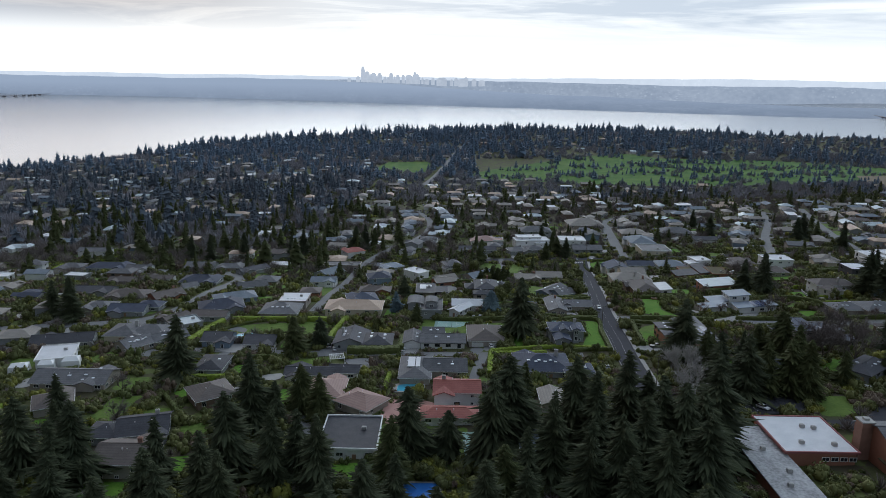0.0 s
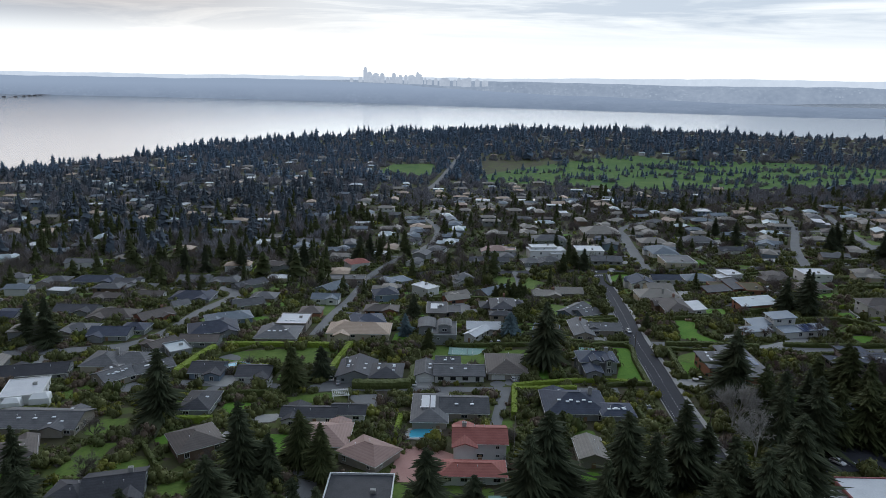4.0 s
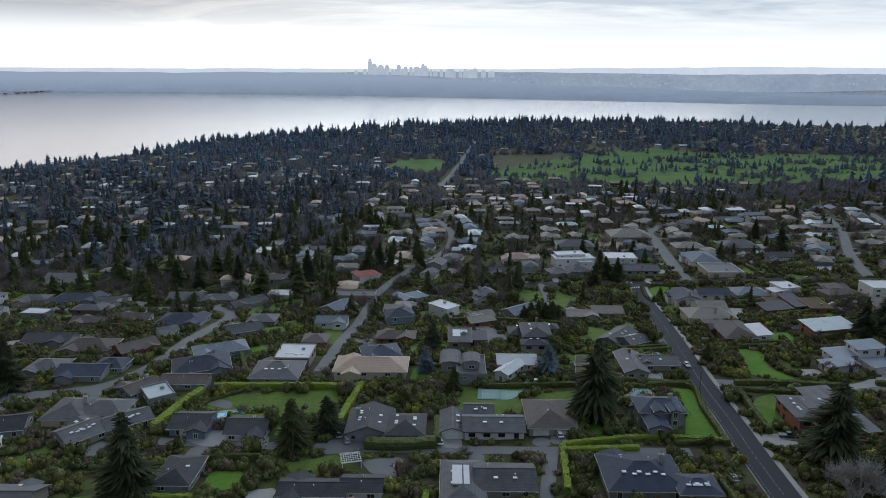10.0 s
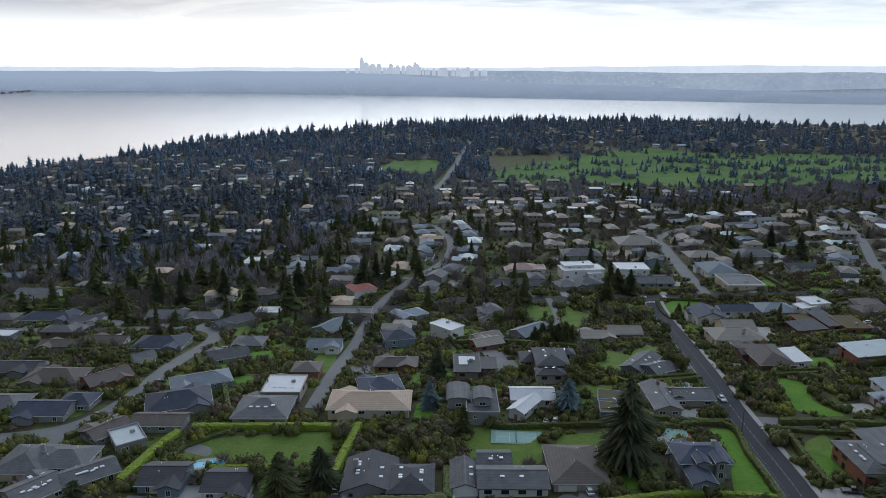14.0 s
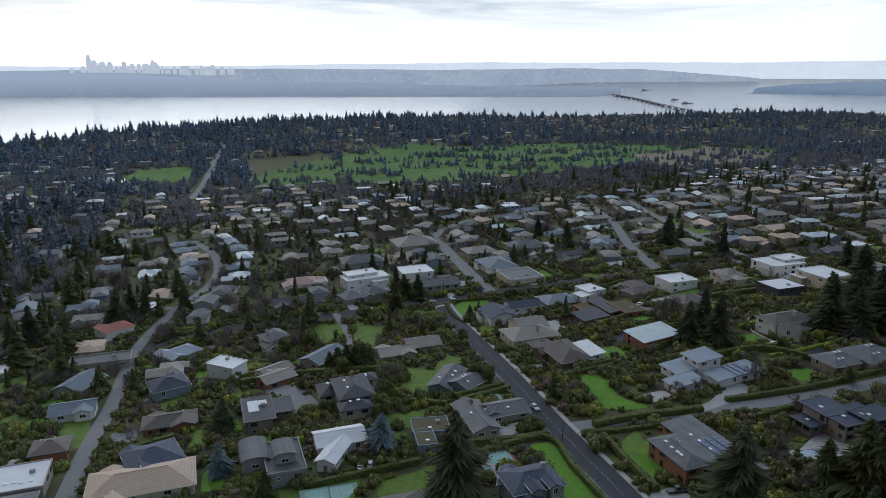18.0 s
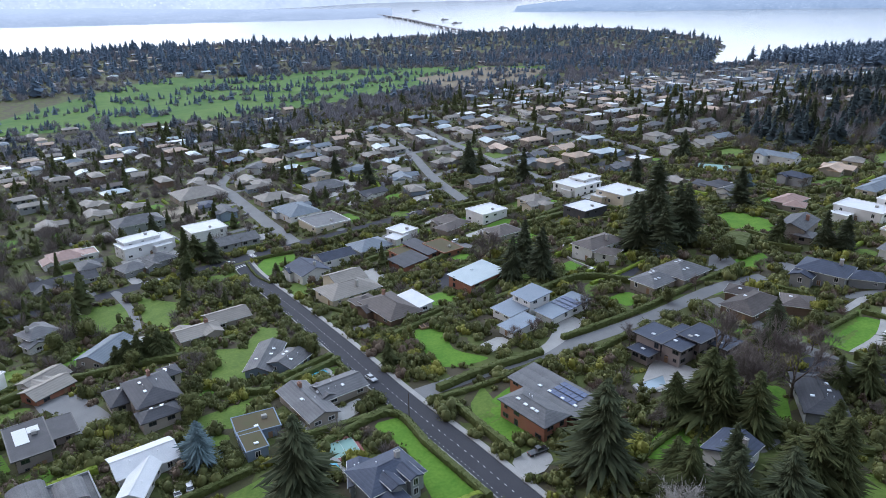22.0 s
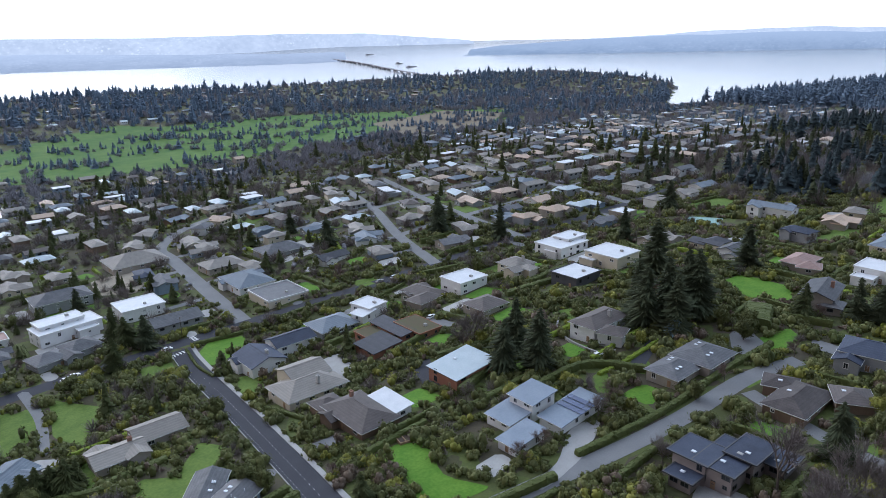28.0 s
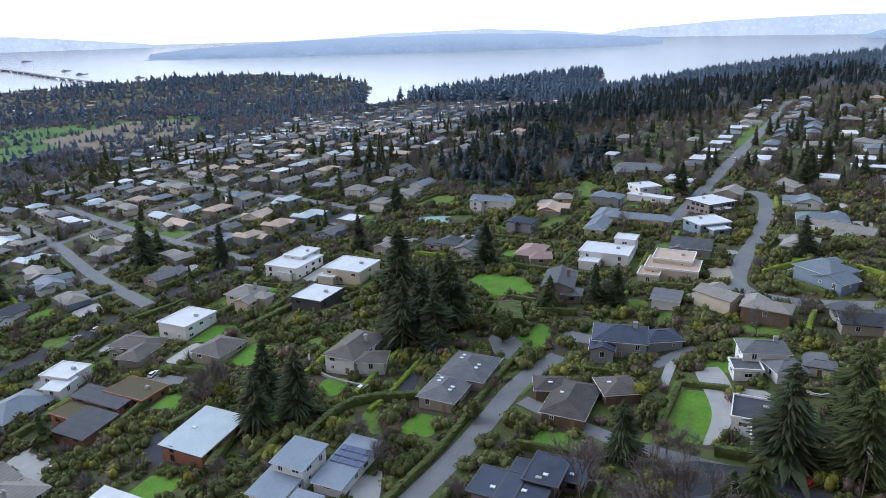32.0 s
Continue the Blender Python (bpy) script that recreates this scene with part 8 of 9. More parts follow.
tree("fir", 234.2, 369.0, 24)
tree("fir", 247.4, 351.6, 27)
tree("fir", 320.7, 435.7, 20)
tree("fir", 305.0, 359.9, 22)
tree("fir", 290.9, 500.1, 22)
tree("fir", 285.1, 548.3, 22)
tree("fir", 85.2, 600.4, 14)
tree("cedar", 76.8, 511.4, 16)
tree("cedar", 24.0, 429.0, 9)
tree("cedar", 27.5, 427.0, 11)
tree("cedar", 31.0, 426.0, 12)
tree("cedar", 34.5, 425.5, 11)
tree("cedar", 38.0, 424.5, 12)
tree("cedar", 41.0, 425.0, 10)
tree("broad", 35.5, 380.5, 10)
tree("broad", 10.0, 467.0, 9)
tree("cedar", 88.2, 534.0, 15)
tree("cedar", 124.0, 602.3, 12)
tree("fir", 106.7, 571.0, 16)
tree("fir", 225.3, 584.2, 20)
tree("fir", 228.5, 635.9, 17)
tree("fir", 275.6, 538.0, 20)
tree("fir", 347.2, 232.9, 18)
tree("fir", 462.6, 228.2, 24)
tree("fir", 495.8, 218.5, 24)
tree("fir", 446.9, 294.0, 20)
tree("fir", 481.0, 412.2, 22)
tree("cedar", -35.5, 568.8, 16)
tree("cedar", -56.7, 570.4, 18)
tree("fir", -63.4, 561.5, 22)
tree("fir", -70.0, 553.2, 22)
tree("fir", -109.6, 538.6, 22)
tree("fir", -115.6, 524.5, 20)
tree("fir", -152.6, 526.1, 22)
tree("fir", -177.1, 520.9, 22)
tree("fir", -192.1, 523.0, 20)
tree("cedar", 86.6, 546.0, 17)
tree("fir", 94.4, 526.7, 16)
tree("fir", -186.6, 337.2, 24)
tree("fir", -199.9, 344.8, 20)
tree("fir", -54.5, 297.1, 14)
tree("cedar", -64.5, 290.9, 16)
tree("fir", -21.3, 379.5, 14)
tree("fir", -13.1, 385.8, 12)
tree("fir", 108.0, 232.0, 24)
tree("fir", 112.0, 246.0, 21)
tree("fir", 101.0, 239.0, 23)
tree("fir", 96.0, 229.0, 22)
tree("cedar", 104.0, 255.0, 17)
tree("cedar", 117.0, 236.0, 20)
tree("birch", 90.9, 244.7, 18)
tree("birch", 88.2, 244.2, 16)
tree("birch", 87.9, 225.6, 16)
tree("bare", 161.9, 265.5, 22)
tree("bare", 161.4, 257.7, 20)
tree("bare", 152.1, 264.2, 18)
tree("bare", 179.4, 404.8, 16)
tree("bare", 172.5, 403.7, 14)
tree("bare", 161.9, 281.0, 22)
tree("bare", 146.5, 264.1, 20)
tree("bare", -34.2, 305.2, 9)
tree("bare", -52.1, 326.4, 7)
tree("bare", 30.7, 441.3, 10)
tree("bare_red", 193.4, 522.5, 9)
tree("bare_red", 228.3, 362.2, 6)
tree("bare_red", 268.5, 315.1, 7)
tree("bare", 170.0, 344.0, 9)
tree("bare_red", 158.0, 347.5, 8)
tree("bare", 262.0, 248.0, 11)
tree("bare", 274.0, 234.0, 12)
tree("bare", 270.5, 221.2, 12)
tree("bare_red", 189.8, 266.0, 10)
tree("bare", 186.0, 261.5, 11)
tree("bare_red", 199.8, 531.4, 8)
tree("bare_red", 205.6, 317.6, 7)
tree("bare", 808.9, 798.0, 14)
tree("bare_red", 140.2, 336.5, 7)
tree("bare_red", 131.0, 336.5, 7)
tree("bare", 162.2, 334.0, 10)
tree("bare_red", 171.3, 336.6, 9)
tree("bare_red", 234.7, 308.5, 7)
tree("bare", 156.4, 268.0, 16)
tree("bare", 151.1, 271.4, 15)
tree("broad", -73.9, 299.5, 8)
tree("broad", 21.2, 466.2, 11)
tree("broad", 27.7, 421.7, 8)
tree("broad", 31.5, 369.6, 9)
tree("broad", 163.5, 385.3, 8)
tree("broad", 73.8, 383.7, 9)
tree("broad", 75.9, 377.8, 8)
tree("broad", 87.9, 436.6, 8)
tree("broad", -30.6, 319.0, 8)
tree("broad", 241.7, 338.0, 9)
tree("broad", 245.1, 329.1, 9)
tree("lime", 179.9, 402.2, 7)
tree("lime", 213.4, 275.9, 7)
tree("lime", 172.6, 330.2, 5)
tree("broad", 236.8, 327.0, 10)
tree("broad", 190.2, 318.4, 8)
tree("bare", -5.8, 390.2, 8)
tree("broad", 6.9, 348.5, 9)
tree("spruce", 27.1, 352.0, 9)
tree("spruce", 224.8, 347.3, 9)

# ---- more houses, further off ----
rf = random.Random(21)
ROADS = [(MAIN, 9), (CROSS, 7), (NORTH_WEST, 7), (LANE, 6), (DRIVE_EAST, 5), (NORTH_ROAD, 7), (CURVE, 7), (LEFT_ROAD, 7), (MID_ROAD, 6), (FRONT_LANE, 5), (FAR_ROAD, 9),
         (GRID_A, 6), (GRID_B, 6), (GRID_C, 6), (GRID_D, 6), (MIDDLE_N, 6)]
GOLF = [(25, 1165), (100, 1310), (250, 1480), (400, 1590), (475, 1505), (700, 1475), (840, 1390), (1060, 1235), (915, 1114), (780, 1090), (600, 1075), (400, 1060), (250, 1085)]
GOLF_WEST = [(-130, 1260), (-110, 1400), (-30, 1420), (-22, 1250), (-70, 1210)]
FIELD_DRY = [(720, 1230), (960, 1310), (1030, 1200), (830, 1075), (640, 1040)]
FIR_WOOD = [(700, 560), (660, 480), (760, 400), (830, 310), (880, 262), (1000, 250), (1050, 450), (950, 560)]
GROVE = [(433, 441), (428, 394), (459, 386), (477, 356), (530, 350), (600, 372), (650, 440), (620, 490), (540, 470), (515, 478)]
for nm, poly, mt, lb in (("golf_course", GOLF, "golf", "wide mown golf course, bright green"), ("golf_fairway", GOLF_WEST, "golf", "mown green fairway beside a far road"), ("field", FIELD_DRY, "dry_field", "dry reddish-brown field")):
    structure(nm, patch(poly, 0.6 if nm == "field" else 0.45, 14), M[mt], lb, "grass")


def free(x, y, r, houses=True, roads=1.0, lawns=0.0):
    """Whether a spot is clear of houses, roads, lawns and paving."""
    if houses:
        for cx, cy, a, b, rot in TAKEN:
            dx, dy = x - cx, y - cy
            if abs(dx) > 40 or abs(dy) > 40:
                continue
            c, s = math.cos(radians(-rot)), math.sin(radians(-rot))
            if abs(dx * c - dy * s) < a + r and abs(dx * s + dy * c) < b + r:
                return False
    return True


ROAD_SEG = [(ln[i][0], ln[i][1], ln[i + 1][0], ln[i + 1][1], w) for ln, w in ROADS for i in range(len(ln) - 1)]


def off_road(x, y, pad):
    """Vectorised: whether points keep clear of all roads."""
    x, y = np.asarray(x, float), np.asarray(y, float)
    ok = np.ones(x.shape, bool)
    for x0, y0, x1, y1, w in ROAD_SEG:
        dx, dy = x1 - x0, y1 - y0
        t = np.clip(((x - x0) * dx + (y - y0) * dy) / (dx * dx + dy * dy), 0, 1)
        ok &= np.hypot(x - x0 - t * dx, y - y0 - t * dy) > w / 2 + pad
    return ok


def off_things(x, y, pad):
    x, y = np.asarray(x, float), np.asarray(y, float)
    ok = np.ones(x.shape, bool)
    x0, x1, y0, y1 = x.min() - 45, x.max() + 45, y.min() - 45, y.max() + 45
    for cx, cy, a, b, rot in TAKEN:
        if cx < x0 or cx > x1 or cy < y0 or cy > y1:
            continue
        c, s = math.cos(radians(-rot)), math.sin(radians(-rot))
        dx, dy = x - cx, y - cy
        ok &= ~((np.abs(dx * c - dy * s) < a + pad) & (np.abs(dx * s + dy * c) < b + pad))
    return ok


ROOFS = ("grey", "grey", "tan", "dark", "brown", "tan", "grey", "bluegrey", "blue", "white", "tan", "grey", "metal", "peach", "bluegrey", "tan", "white", "dark")
FAR_ROOFS = ("grey", "tan", "tan", "bluegrey", "brown", "tan", "grey", "bluegrey", "metal", "white", "tan", "peach", "metal", "peach", "bluegrey", "tan", "white", "tan")
WALLS = ("white", "tan", "tan", "grey", "cream", "grey", "blue", "brown", "white")
WORDS = dict(grey="grey shingle", dark="dark shingle", brown="brown shingle", tan="tan shake", bluegrey="blue-grey shingle", blue="navy shingle", white="white membrane", metal="pale metal", pink="faded pink tile", peach="pale sand-coloured shingle")


TALLY = [0, 0]
FAR_V, FAR_F, FAR_M, FAR_MATS = [], [], [], []


def distant(wing, roof, wall):
    """Adds a far house to the one mesh that holds all of them: walls, roof and a row of dark windows."""
    cx, cy, w, d, rot, ev, kind = wing
    ca, sa = math.cos(radians(rot)), math.sin(radians(rot))
    base = float(land(np.array([cx]), np.array([cy]))[0])
    TAKEN.append((cx, cy, w / 2 + 1.5, d / 2 + 1.5, rot))
    win = Geo()
    for side in (-1, 1):
        for k in range(3):
            win.box(((k - 1) * w * 0.3, side * (d / 2 + 0.03), ev - 1.4), (w * 0.14, 0.1, 1.2))
    for g, mt in ((wall_geo(w, d, -1.5, ev, kind), "wall_" + wall), (roof_geo(w, d, ev, kind, 0.25 if kind == "flat" else 0.7)[0], "roof_" + roof), (win, "glass")):
        if mt not in FAR_MATS:
            FAR_MATS.append(mt)
        k = len(FAR_V)
        FAR_V.extend((cx + x * ca - y * sa, cy + x * sa + y * ca, base + z) for x, y, z in g.v)
        FAR_F.extend(tuple(i + k for i in f) for f in g.f)
        FAR_M.extend([FAR_MATS.index(mt)] * len(g.f))


def filler(x, y, rot, far):
    w, d = rf.uniform(12, 19), rf.uniform(8, 11.5)
    if not (free(x, y, max(w, d) * 0.55) and off_road(np.array([x]), np.array([y]), d * 0.62)[0]):
        return 0
    if any(inside(np.array([x]), np.array([y]), p)[0] for p in (GOLF, GOLF_WEST, FIELD_DRY)):
        return 0
    if inside(np.array([x]), np.array([y]), FIR_WOOD)[0] and rf.random() < 0.75 or inside(np.array([x]), np.array([y]), GROVE)[0]:
        return 0
    roof, wall = rf.choice(FAR_ROOFS if far or far_from_path(x, y) > 400 else ROOFS), rf.choice(WALLS)
    kind = "flat" if roof == "white" else rf.choice(("hip", "hip", "gable"))
    ev = rf.choice((3.0, 3.2, 3.4, 5.2))
    wings = [(x, y, w, d, rot, ev, kind)]
    if not far and rf.random() < 0.45:
        a = radians(rot)
        o = w * 0.28 * rf.choice((-1, 1))
        wings.append((x + o * math.cos(a) + d * 0.6 * math.sin(a), y + o * math.sin(a) - d * 0.6 * math.cos(a), 8.5, d * 0.9, rot, ev - 0.3 if ev < 4 else 3.2, "gabley" if kind != "flat" else "flat"))
    TALLY[0] += 1
    if far_from_path(x, y) > 470 or far or TALLY[1] > 165:
        for wg in wings:
            distant(wg, roof, wall)
        return 1
    TALLY[1] += 1
    storey = "two-storey" if ev > 5 else "single-storey"
    house(f"{storey} house with {wall} walls and a {WORDS[roof]} roof", roof, wall, "", wings, fine=False)
    return 1


made = 0
for line, gap, lo, hi in ((CROSS, 25, 230, 520), (GRID_A, 24, 0, 999), (GRID_B, 24, 0, 999), (GRID_C, 24, 0, 999), (GRID_D, 24, 0, 999), (MIDDLE_N, 24, 0, 999), (NORTH_WEST, 25, 0, 999), (LEFT_ROAD, 24, -999, 999),
                          (MID_ROAD, 24, -999, 999), (NORTH_ROAD, 27, 0, 999), (CURVE, 26, 0, 999)):
    pts = smooth_line(line, gap)
    for k in range(1, len(pts) - 1):
        d = pts[k + 1] - pts[k - 1]
        d /= np.linalg.norm(d)
        for side in (-1, 1):
            p = pts[k] + np.array((d[1], -d[0])) * side * (19 + rf.uniform(-2, 3)) + d * rf.uniform(-3, 3)
            if lo < p[0] < hi:
                made += filler(p[0], p[1], math.degrees(math.atan2(d[1], d[0])) + (0 if side < 0 else 180) + rf.uniform(-4, 4), False)
# loose blocks between the streets: spacing in metres, and how many of the plots are built on
for x0, x1, y0, y1, step, share in ((215, 640, 530, 800, 26, 0.85), (330, 620, 300, 480, 32, 0.4), (-15, 230, 560, 960, 28, 0.72), (-420, -40, 500, 800, 33, 0.55), (470, 860, 130, 262, 32, 0.7), (-330, -190, 330, 520, 30, 0.7),
                                    (600, 900, 480, 760, 32, 0.55), (-700, -60, 760, 1300, 35, 0.55), (-60, 420, 960, 1120, 40, 0.5), (100, 1000, 1560, 2300, 55, 0.4), (-600, 100, 1300, 2150, 50, 0.42), (900, 1700, 450, 1000, 55, 0.35), (600, 1000, 760, 1000, 45, 0.4), (1000, 2200, 1300, 2250, 70, 0.3), (-900, -420, 500, 1100, 42, 0.4), (560, 960, 470, 880, 25, 0.75), (640, 1050, 700, 1010, 31, 0.6), (950, 1400, 640, 1060, 40, 0.5)):
    y = y0
    while y < y1:
        x = x0
        while x < x1:
            if rf.random() < share:
                made += filler(x + rf.uniform(-5, 5), y + rf.uniform(-5, 5), rf.choice((0, 0, 90, 180)) + rf.uniform(-8, 8), y > 700 or x > 620)
            x += step
        y += step * 0.95

g = Geo()
g.v, g.f = FAR_V, FAR_F
me = g.mesh("far_houses", M[FAR_MATS[0]])
for nm in FAR_MATS[1:]:
    me.materials.append(M[nm])
me.polygons.foreach_set("material_index", FAR_M)
tagged(new("far_houses", me), "far houses with grey, brown and white roofs among trees", "houses", kind="stuff")

# ---- plots: drives, lawns, terraces and hedges round each house ----
rq = random.Random(77)


def clear_box(cx, cy, w, d, rot, pad=0.2, road=0.6, ignore=None):
    """Whether a turned box of ground is free of houses, hedges, roads, lawns and paving."""
    ca, sa = math.cos(radians(rot)), math.sin(radians(rot))
    u = np.array([(a, b) for a in np.linspace(-0.5, 0.5, 6) for b in np.linspace(-0.5, 0.5, 6)])
    x, y = cx + u[:, 0] * w * ca - u[:, 1] * d * sa, cy + u[:, 0] * w * sa + u[:, 1] * d * ca
    if not (off_road(x, y, road).all() and off_things(x, y, pad).all()):
        return False
    return not any(abs(p[0][0] - cx) < 60 and abs(p[0][1] - cy) < 60 and inside(x, y, p).any() for p in CLEAR)


def corners(cx, cy, w, d, rot, wob=0.0):
    ca, sa = math.cos(radians(rot)), math.sin(radians(rot))
    out = []
    for a, b in ((-0.5, -0.5), (0.5, -0.5), (0.5, 0.5), (-0.5, 0.5)):
        px, py = a * w + rq.uniform(-wob, wob), b * d + rq.uniform(-wob, wob)
        out.append((cx + px * ca - py * sa, cy + px * sa + py * ca))
    return out


def nearest_road(x, y):
    best = None
    for x0, y0, x1, y1, w in ROAD_SEG:
        dx, dy = x1 - x0, y1 - y0
        t = min(max(((x - x0) * dx + (y - y0) * dy) / (dx * dx + dy * dy), 0), 1)
        q = (math.hypot(x - x0 - t * dx, y - y0 - t * dy), x0 + t * dx, y0 + t * dy, w)
        if best is None or q[0] < best[0]:
            best = q
    return best


near_houses = [h for h in HOUSES if far_from_path(h[0], h[1]) < 430]
for hx, hy, w, d, rot, fine in near_houses:
    dist, rx, ry, rw = nearest_road(hx, hy)
    if 12 < dist < 42:
        ux, uy = (rx - hx) / dist, (ry - hy) / dist
        off = rq.choice((-1, 1)) * w * 0.22
        a = (hx - uy * off + ux * (d * 0.5 + 1.8), hy + ux * off + uy * (d * 0.5 + 1.8))
        b = (rx - uy * off - ux * rw * 0.5, ry + ux * off - uy * rw * 0.5)
        ln = math.hypot(b[0] - a[0], b[1] - a[1])
        ang = math.degrees(math.atan2(b[1] - a[1], b[0] - a[0]))
        if ln > 4 and clear_box((a[0] + b[0]) / 2, (a[1] + b[1]) / 2, ln * 0.9, 3.5, ang, -0.6, -1.0):
            q = corners((a[0] + b[0]) / 2, (a[1] + b[1]) / 2, ln, rq.uniform(4, 6.5), ang, 0.4)
            CLEAR.append(q)
            structure("driveway", patch(q, 0.16), M[rq.choice(("asphalt_old", "concrete", "asphalt_old"))], "short paved driveway from street to house", "driveway")
    for side in rq.sample(range(4), 4):
        ln, dp = (w, d) if side % 2 == 0 else (d, w)
        ld = rq.uniform(6, 12)
        lw = ln * rq.uniform(0.7, 1.15)
        sx, sy = ((0, -1), (1, 0), (0, 1), (-1, 0))[side]
        o = dp / 2 + 2.2 + ld / 2
        ca, sa = math.cos(radians(rot)), math.sin(radians(rot))
        lx, ly = sx * o + (rq.uniform(-2, 2) if side % 2 == 0 else 0), sy * o + (rq.uniform(-2, 2) if side % 2 else 0)
        cx, cy = hx + lx * ca - ly * sa, hy + lx * sa + ly * ca
        bw, bd = (lw, ld) if side % 2 == 0 else (ld, lw)
        if clear_box(cx, cy, bw, bd, rot):
            q = corners(cx, cy, bw, bd, rot, 1.0)
            CLEAR.append(q)
            if rq.random() < 0.72:
                structure("lawn", patch(q, 0.10), M[rq.choice(("lawn", "lawn_bright", "lawn_bright"))], "small mown lawn beside a house", "lawn")
            else:
                structure("paving", patch(q, 0.14), M[rq.choice(("concrete", "stone", "asphalt_old"))], "paved terrace beside a house", "paving")
hedges = 0
for hx, hy, w, d, rot, fine in near_houses:
    if hedges > 170:
        break
    ca, sa = math.cos(radians(rot)), math.sin(radians(rot))
    for sx, sy, ln in ((1, 0, d + 8), (-1, 0, d + 8), (0, 1, w + 6), (0, -1, w + 6)):
        if rq.random() < 0.2:
            continue
        for far_out in (rq.uniform(9, 13), rq.uniform(6, 9), rq.uniform(4, 6)):
            o = (w / 2 if sx else d / 2) + far_out
            ax, ay = sx * o, sy * o
            cx, cy = hx + ax * ca - ay * sa, hy + ax * sa + ay * ca
            if clear_box(cx, cy, *((2.2, ln) if sx else (ln, 2.2)), rot, 0.2, 1.2):
                break
        if clear_box(cx, cy, *((2.2, ln) if sx else (ln, 2.2)), rot, 0.2, 1.2):
            px, py = (0, ln / 2) if sx else (ln / 2, 0)
            e = (px * ca - py * sa, px * sa + py * ca)
            tall = rq.uniform(1.2, 3.0)
            lime = rq.random() < 0.25
            hedge([(cx - e[0], cy - e[1]), (cx, cy), (cx + e[0], cy + e[1])], rq.uniform(1.2, 2.2), tall, "hedge_lime" if lime else "hedge",
                  "clipped yellow-green hedge between gardens" if lime else "tall dark green hedge between gardens" if tall > 2.2 else "clipped dark green hedge between gardens")
            hedges += 1
# ---- gardens and woods ----
rp = np.random.default_rng(5)


def scatter(n, x0, x1, y0, y1, house_pad, road_pad, lawns=True):
    """Random spots on land that keep clear of houses, roads, lawns and open fields."""
    x, y = rp.uniform(x0, x1, n), rp.uniform(y0, y1, n)
    ok = off_road(x, y, road_pad) & off_things(x, y, house_pad)
    if lawns:
        for poly in CLEAR:
            ok &= ~inside(x, y, poly)
    for poly in (GOLF, GOLF_WEST, FIELD_DRY):
        ok &= ~inside(x, y, poly)
    d = inside(x, y, SHORE) & (edge_distance(x, y, SHORE) > 12)
    ok &= d
    return x[ok], y[ok]


def rows_of(x, y, w, h, nvar):
    n = len(x)
    return np.column_stack([x, y, land(x, y) - 0.15, w, h, rp.uniform(0, 6.28, n), rp.integers(0, nvar, n)])


def shrub(seed, lumps, n, leaves, size):
    """A garden shrub about two metres across: a few uneven lumps that lean together, with a loose fringe of leaves."""
    r = np.random.default_rng(seed)
    Vs, Fs, k = [], [], 0
    for i in range(lumps):
        a, q = 6.283 * i / lumps + r.uniform(-0.6, 0.6), (0.0 if lumps == 1 else r.uniform(0.35, 0.7))
        e = np.array((1, 1, r.uniform(0.75, 1.15))) * (0.86 if lumps == 1 else r.uniform(0.45, 0.72))
        c = np.array((q * math.cos(a), q * math.sin(a), 0.62 * e[2]))
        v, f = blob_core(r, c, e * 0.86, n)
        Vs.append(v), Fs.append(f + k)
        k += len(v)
        q = r.normal(size=(leaves, 3))
        q /= np.linalg.norm(q, axis=1)[:, None]
        q[:, 2] = np.abs(q[:, 2]) - 0.25
        v, f = leaf_tris(c + q * e * r.uniform(0.72, 1.3, (leaves, 1)), size, r)
        Vs.append(v), Fs.append(f + k)
        k += len(v)
    return np.concatenate(Vs), np.concatenate(Fs)


def twiggy(seed, n, thick=0.028):
    """A small crown of fine bare shoots."""
    r = np.random.default_rng(seed)
    a = r.normal(size=(n, 3))
    a[:, 2] = np.abs(a[:, 2]) + 0.35
    a /= np.linalg.norm(a, axis=1)[:, None]
    p0 = a * r.uniform(0.05, 0.45, (n, 1)) * np.array((1, 1, 1.1))
    p1 = a * r.uniform(0.75, 1.1, (n, 1)) * np.array((1, 1, 1.05))
    s = np.cross(a, r.normal(size=(n, 3)))
    s /= np.linalg.norm(s, axis=1)[:, None]
    s *= thick
    V = np.stack([p0 + s, p0 - s, p1], 1).reshape(-1, 3)
    return V, np.arange(3 * n).reshape(-1, 3)


near_shrub = [shrub(k, 3 + k % 2, 4, 30, 0.12) for k in range(6)]
big_shrub = [shrub(240 + k, 4 + k % 3, 5, 56, 0.09) for k in range(6)]
far_shrub = [shrub(20 + k, 2, 4, 8, 0.2) for k in range(4)]
near_twig = [twiggy(40 + k, 100) for k in range(4)]
mid_fir = [ragged_fir(60 + k, 84, (0.21, 0.27, 0.24, 0.30, 0.18)[k], 0.05, (0.62, 0.7, 0.8, 0.55, 0.7)[k], 7) for k in range(5)]
mid_leaf = [leafy_crown(80 + k, 0.50, 0.95, 90, 0.07, 3, True, 0.05) for k in range(4)]
mid_twig = [twiggy(100 + k, 150, 0.014) for k in range(4)]
far_fir = [ragged_fir(120 + k, 28, (0.27, 0.34, 0.24, 0.31, 0.29, 0.37)[k], (0.05, 0.1, 0.16, 0.04, 0.2, 0.06)[k], (0.6, 0.75, 0.5, 0.85, 0.45, 0.65)[k], 5) for k in range(6)]
fine_bare_tree = [twiggy(180 + k, 170, 0.013) for k in range(4)]
far_bare_tree = [twiggy(140 + k, 60, 0.07) for k in range(5)]

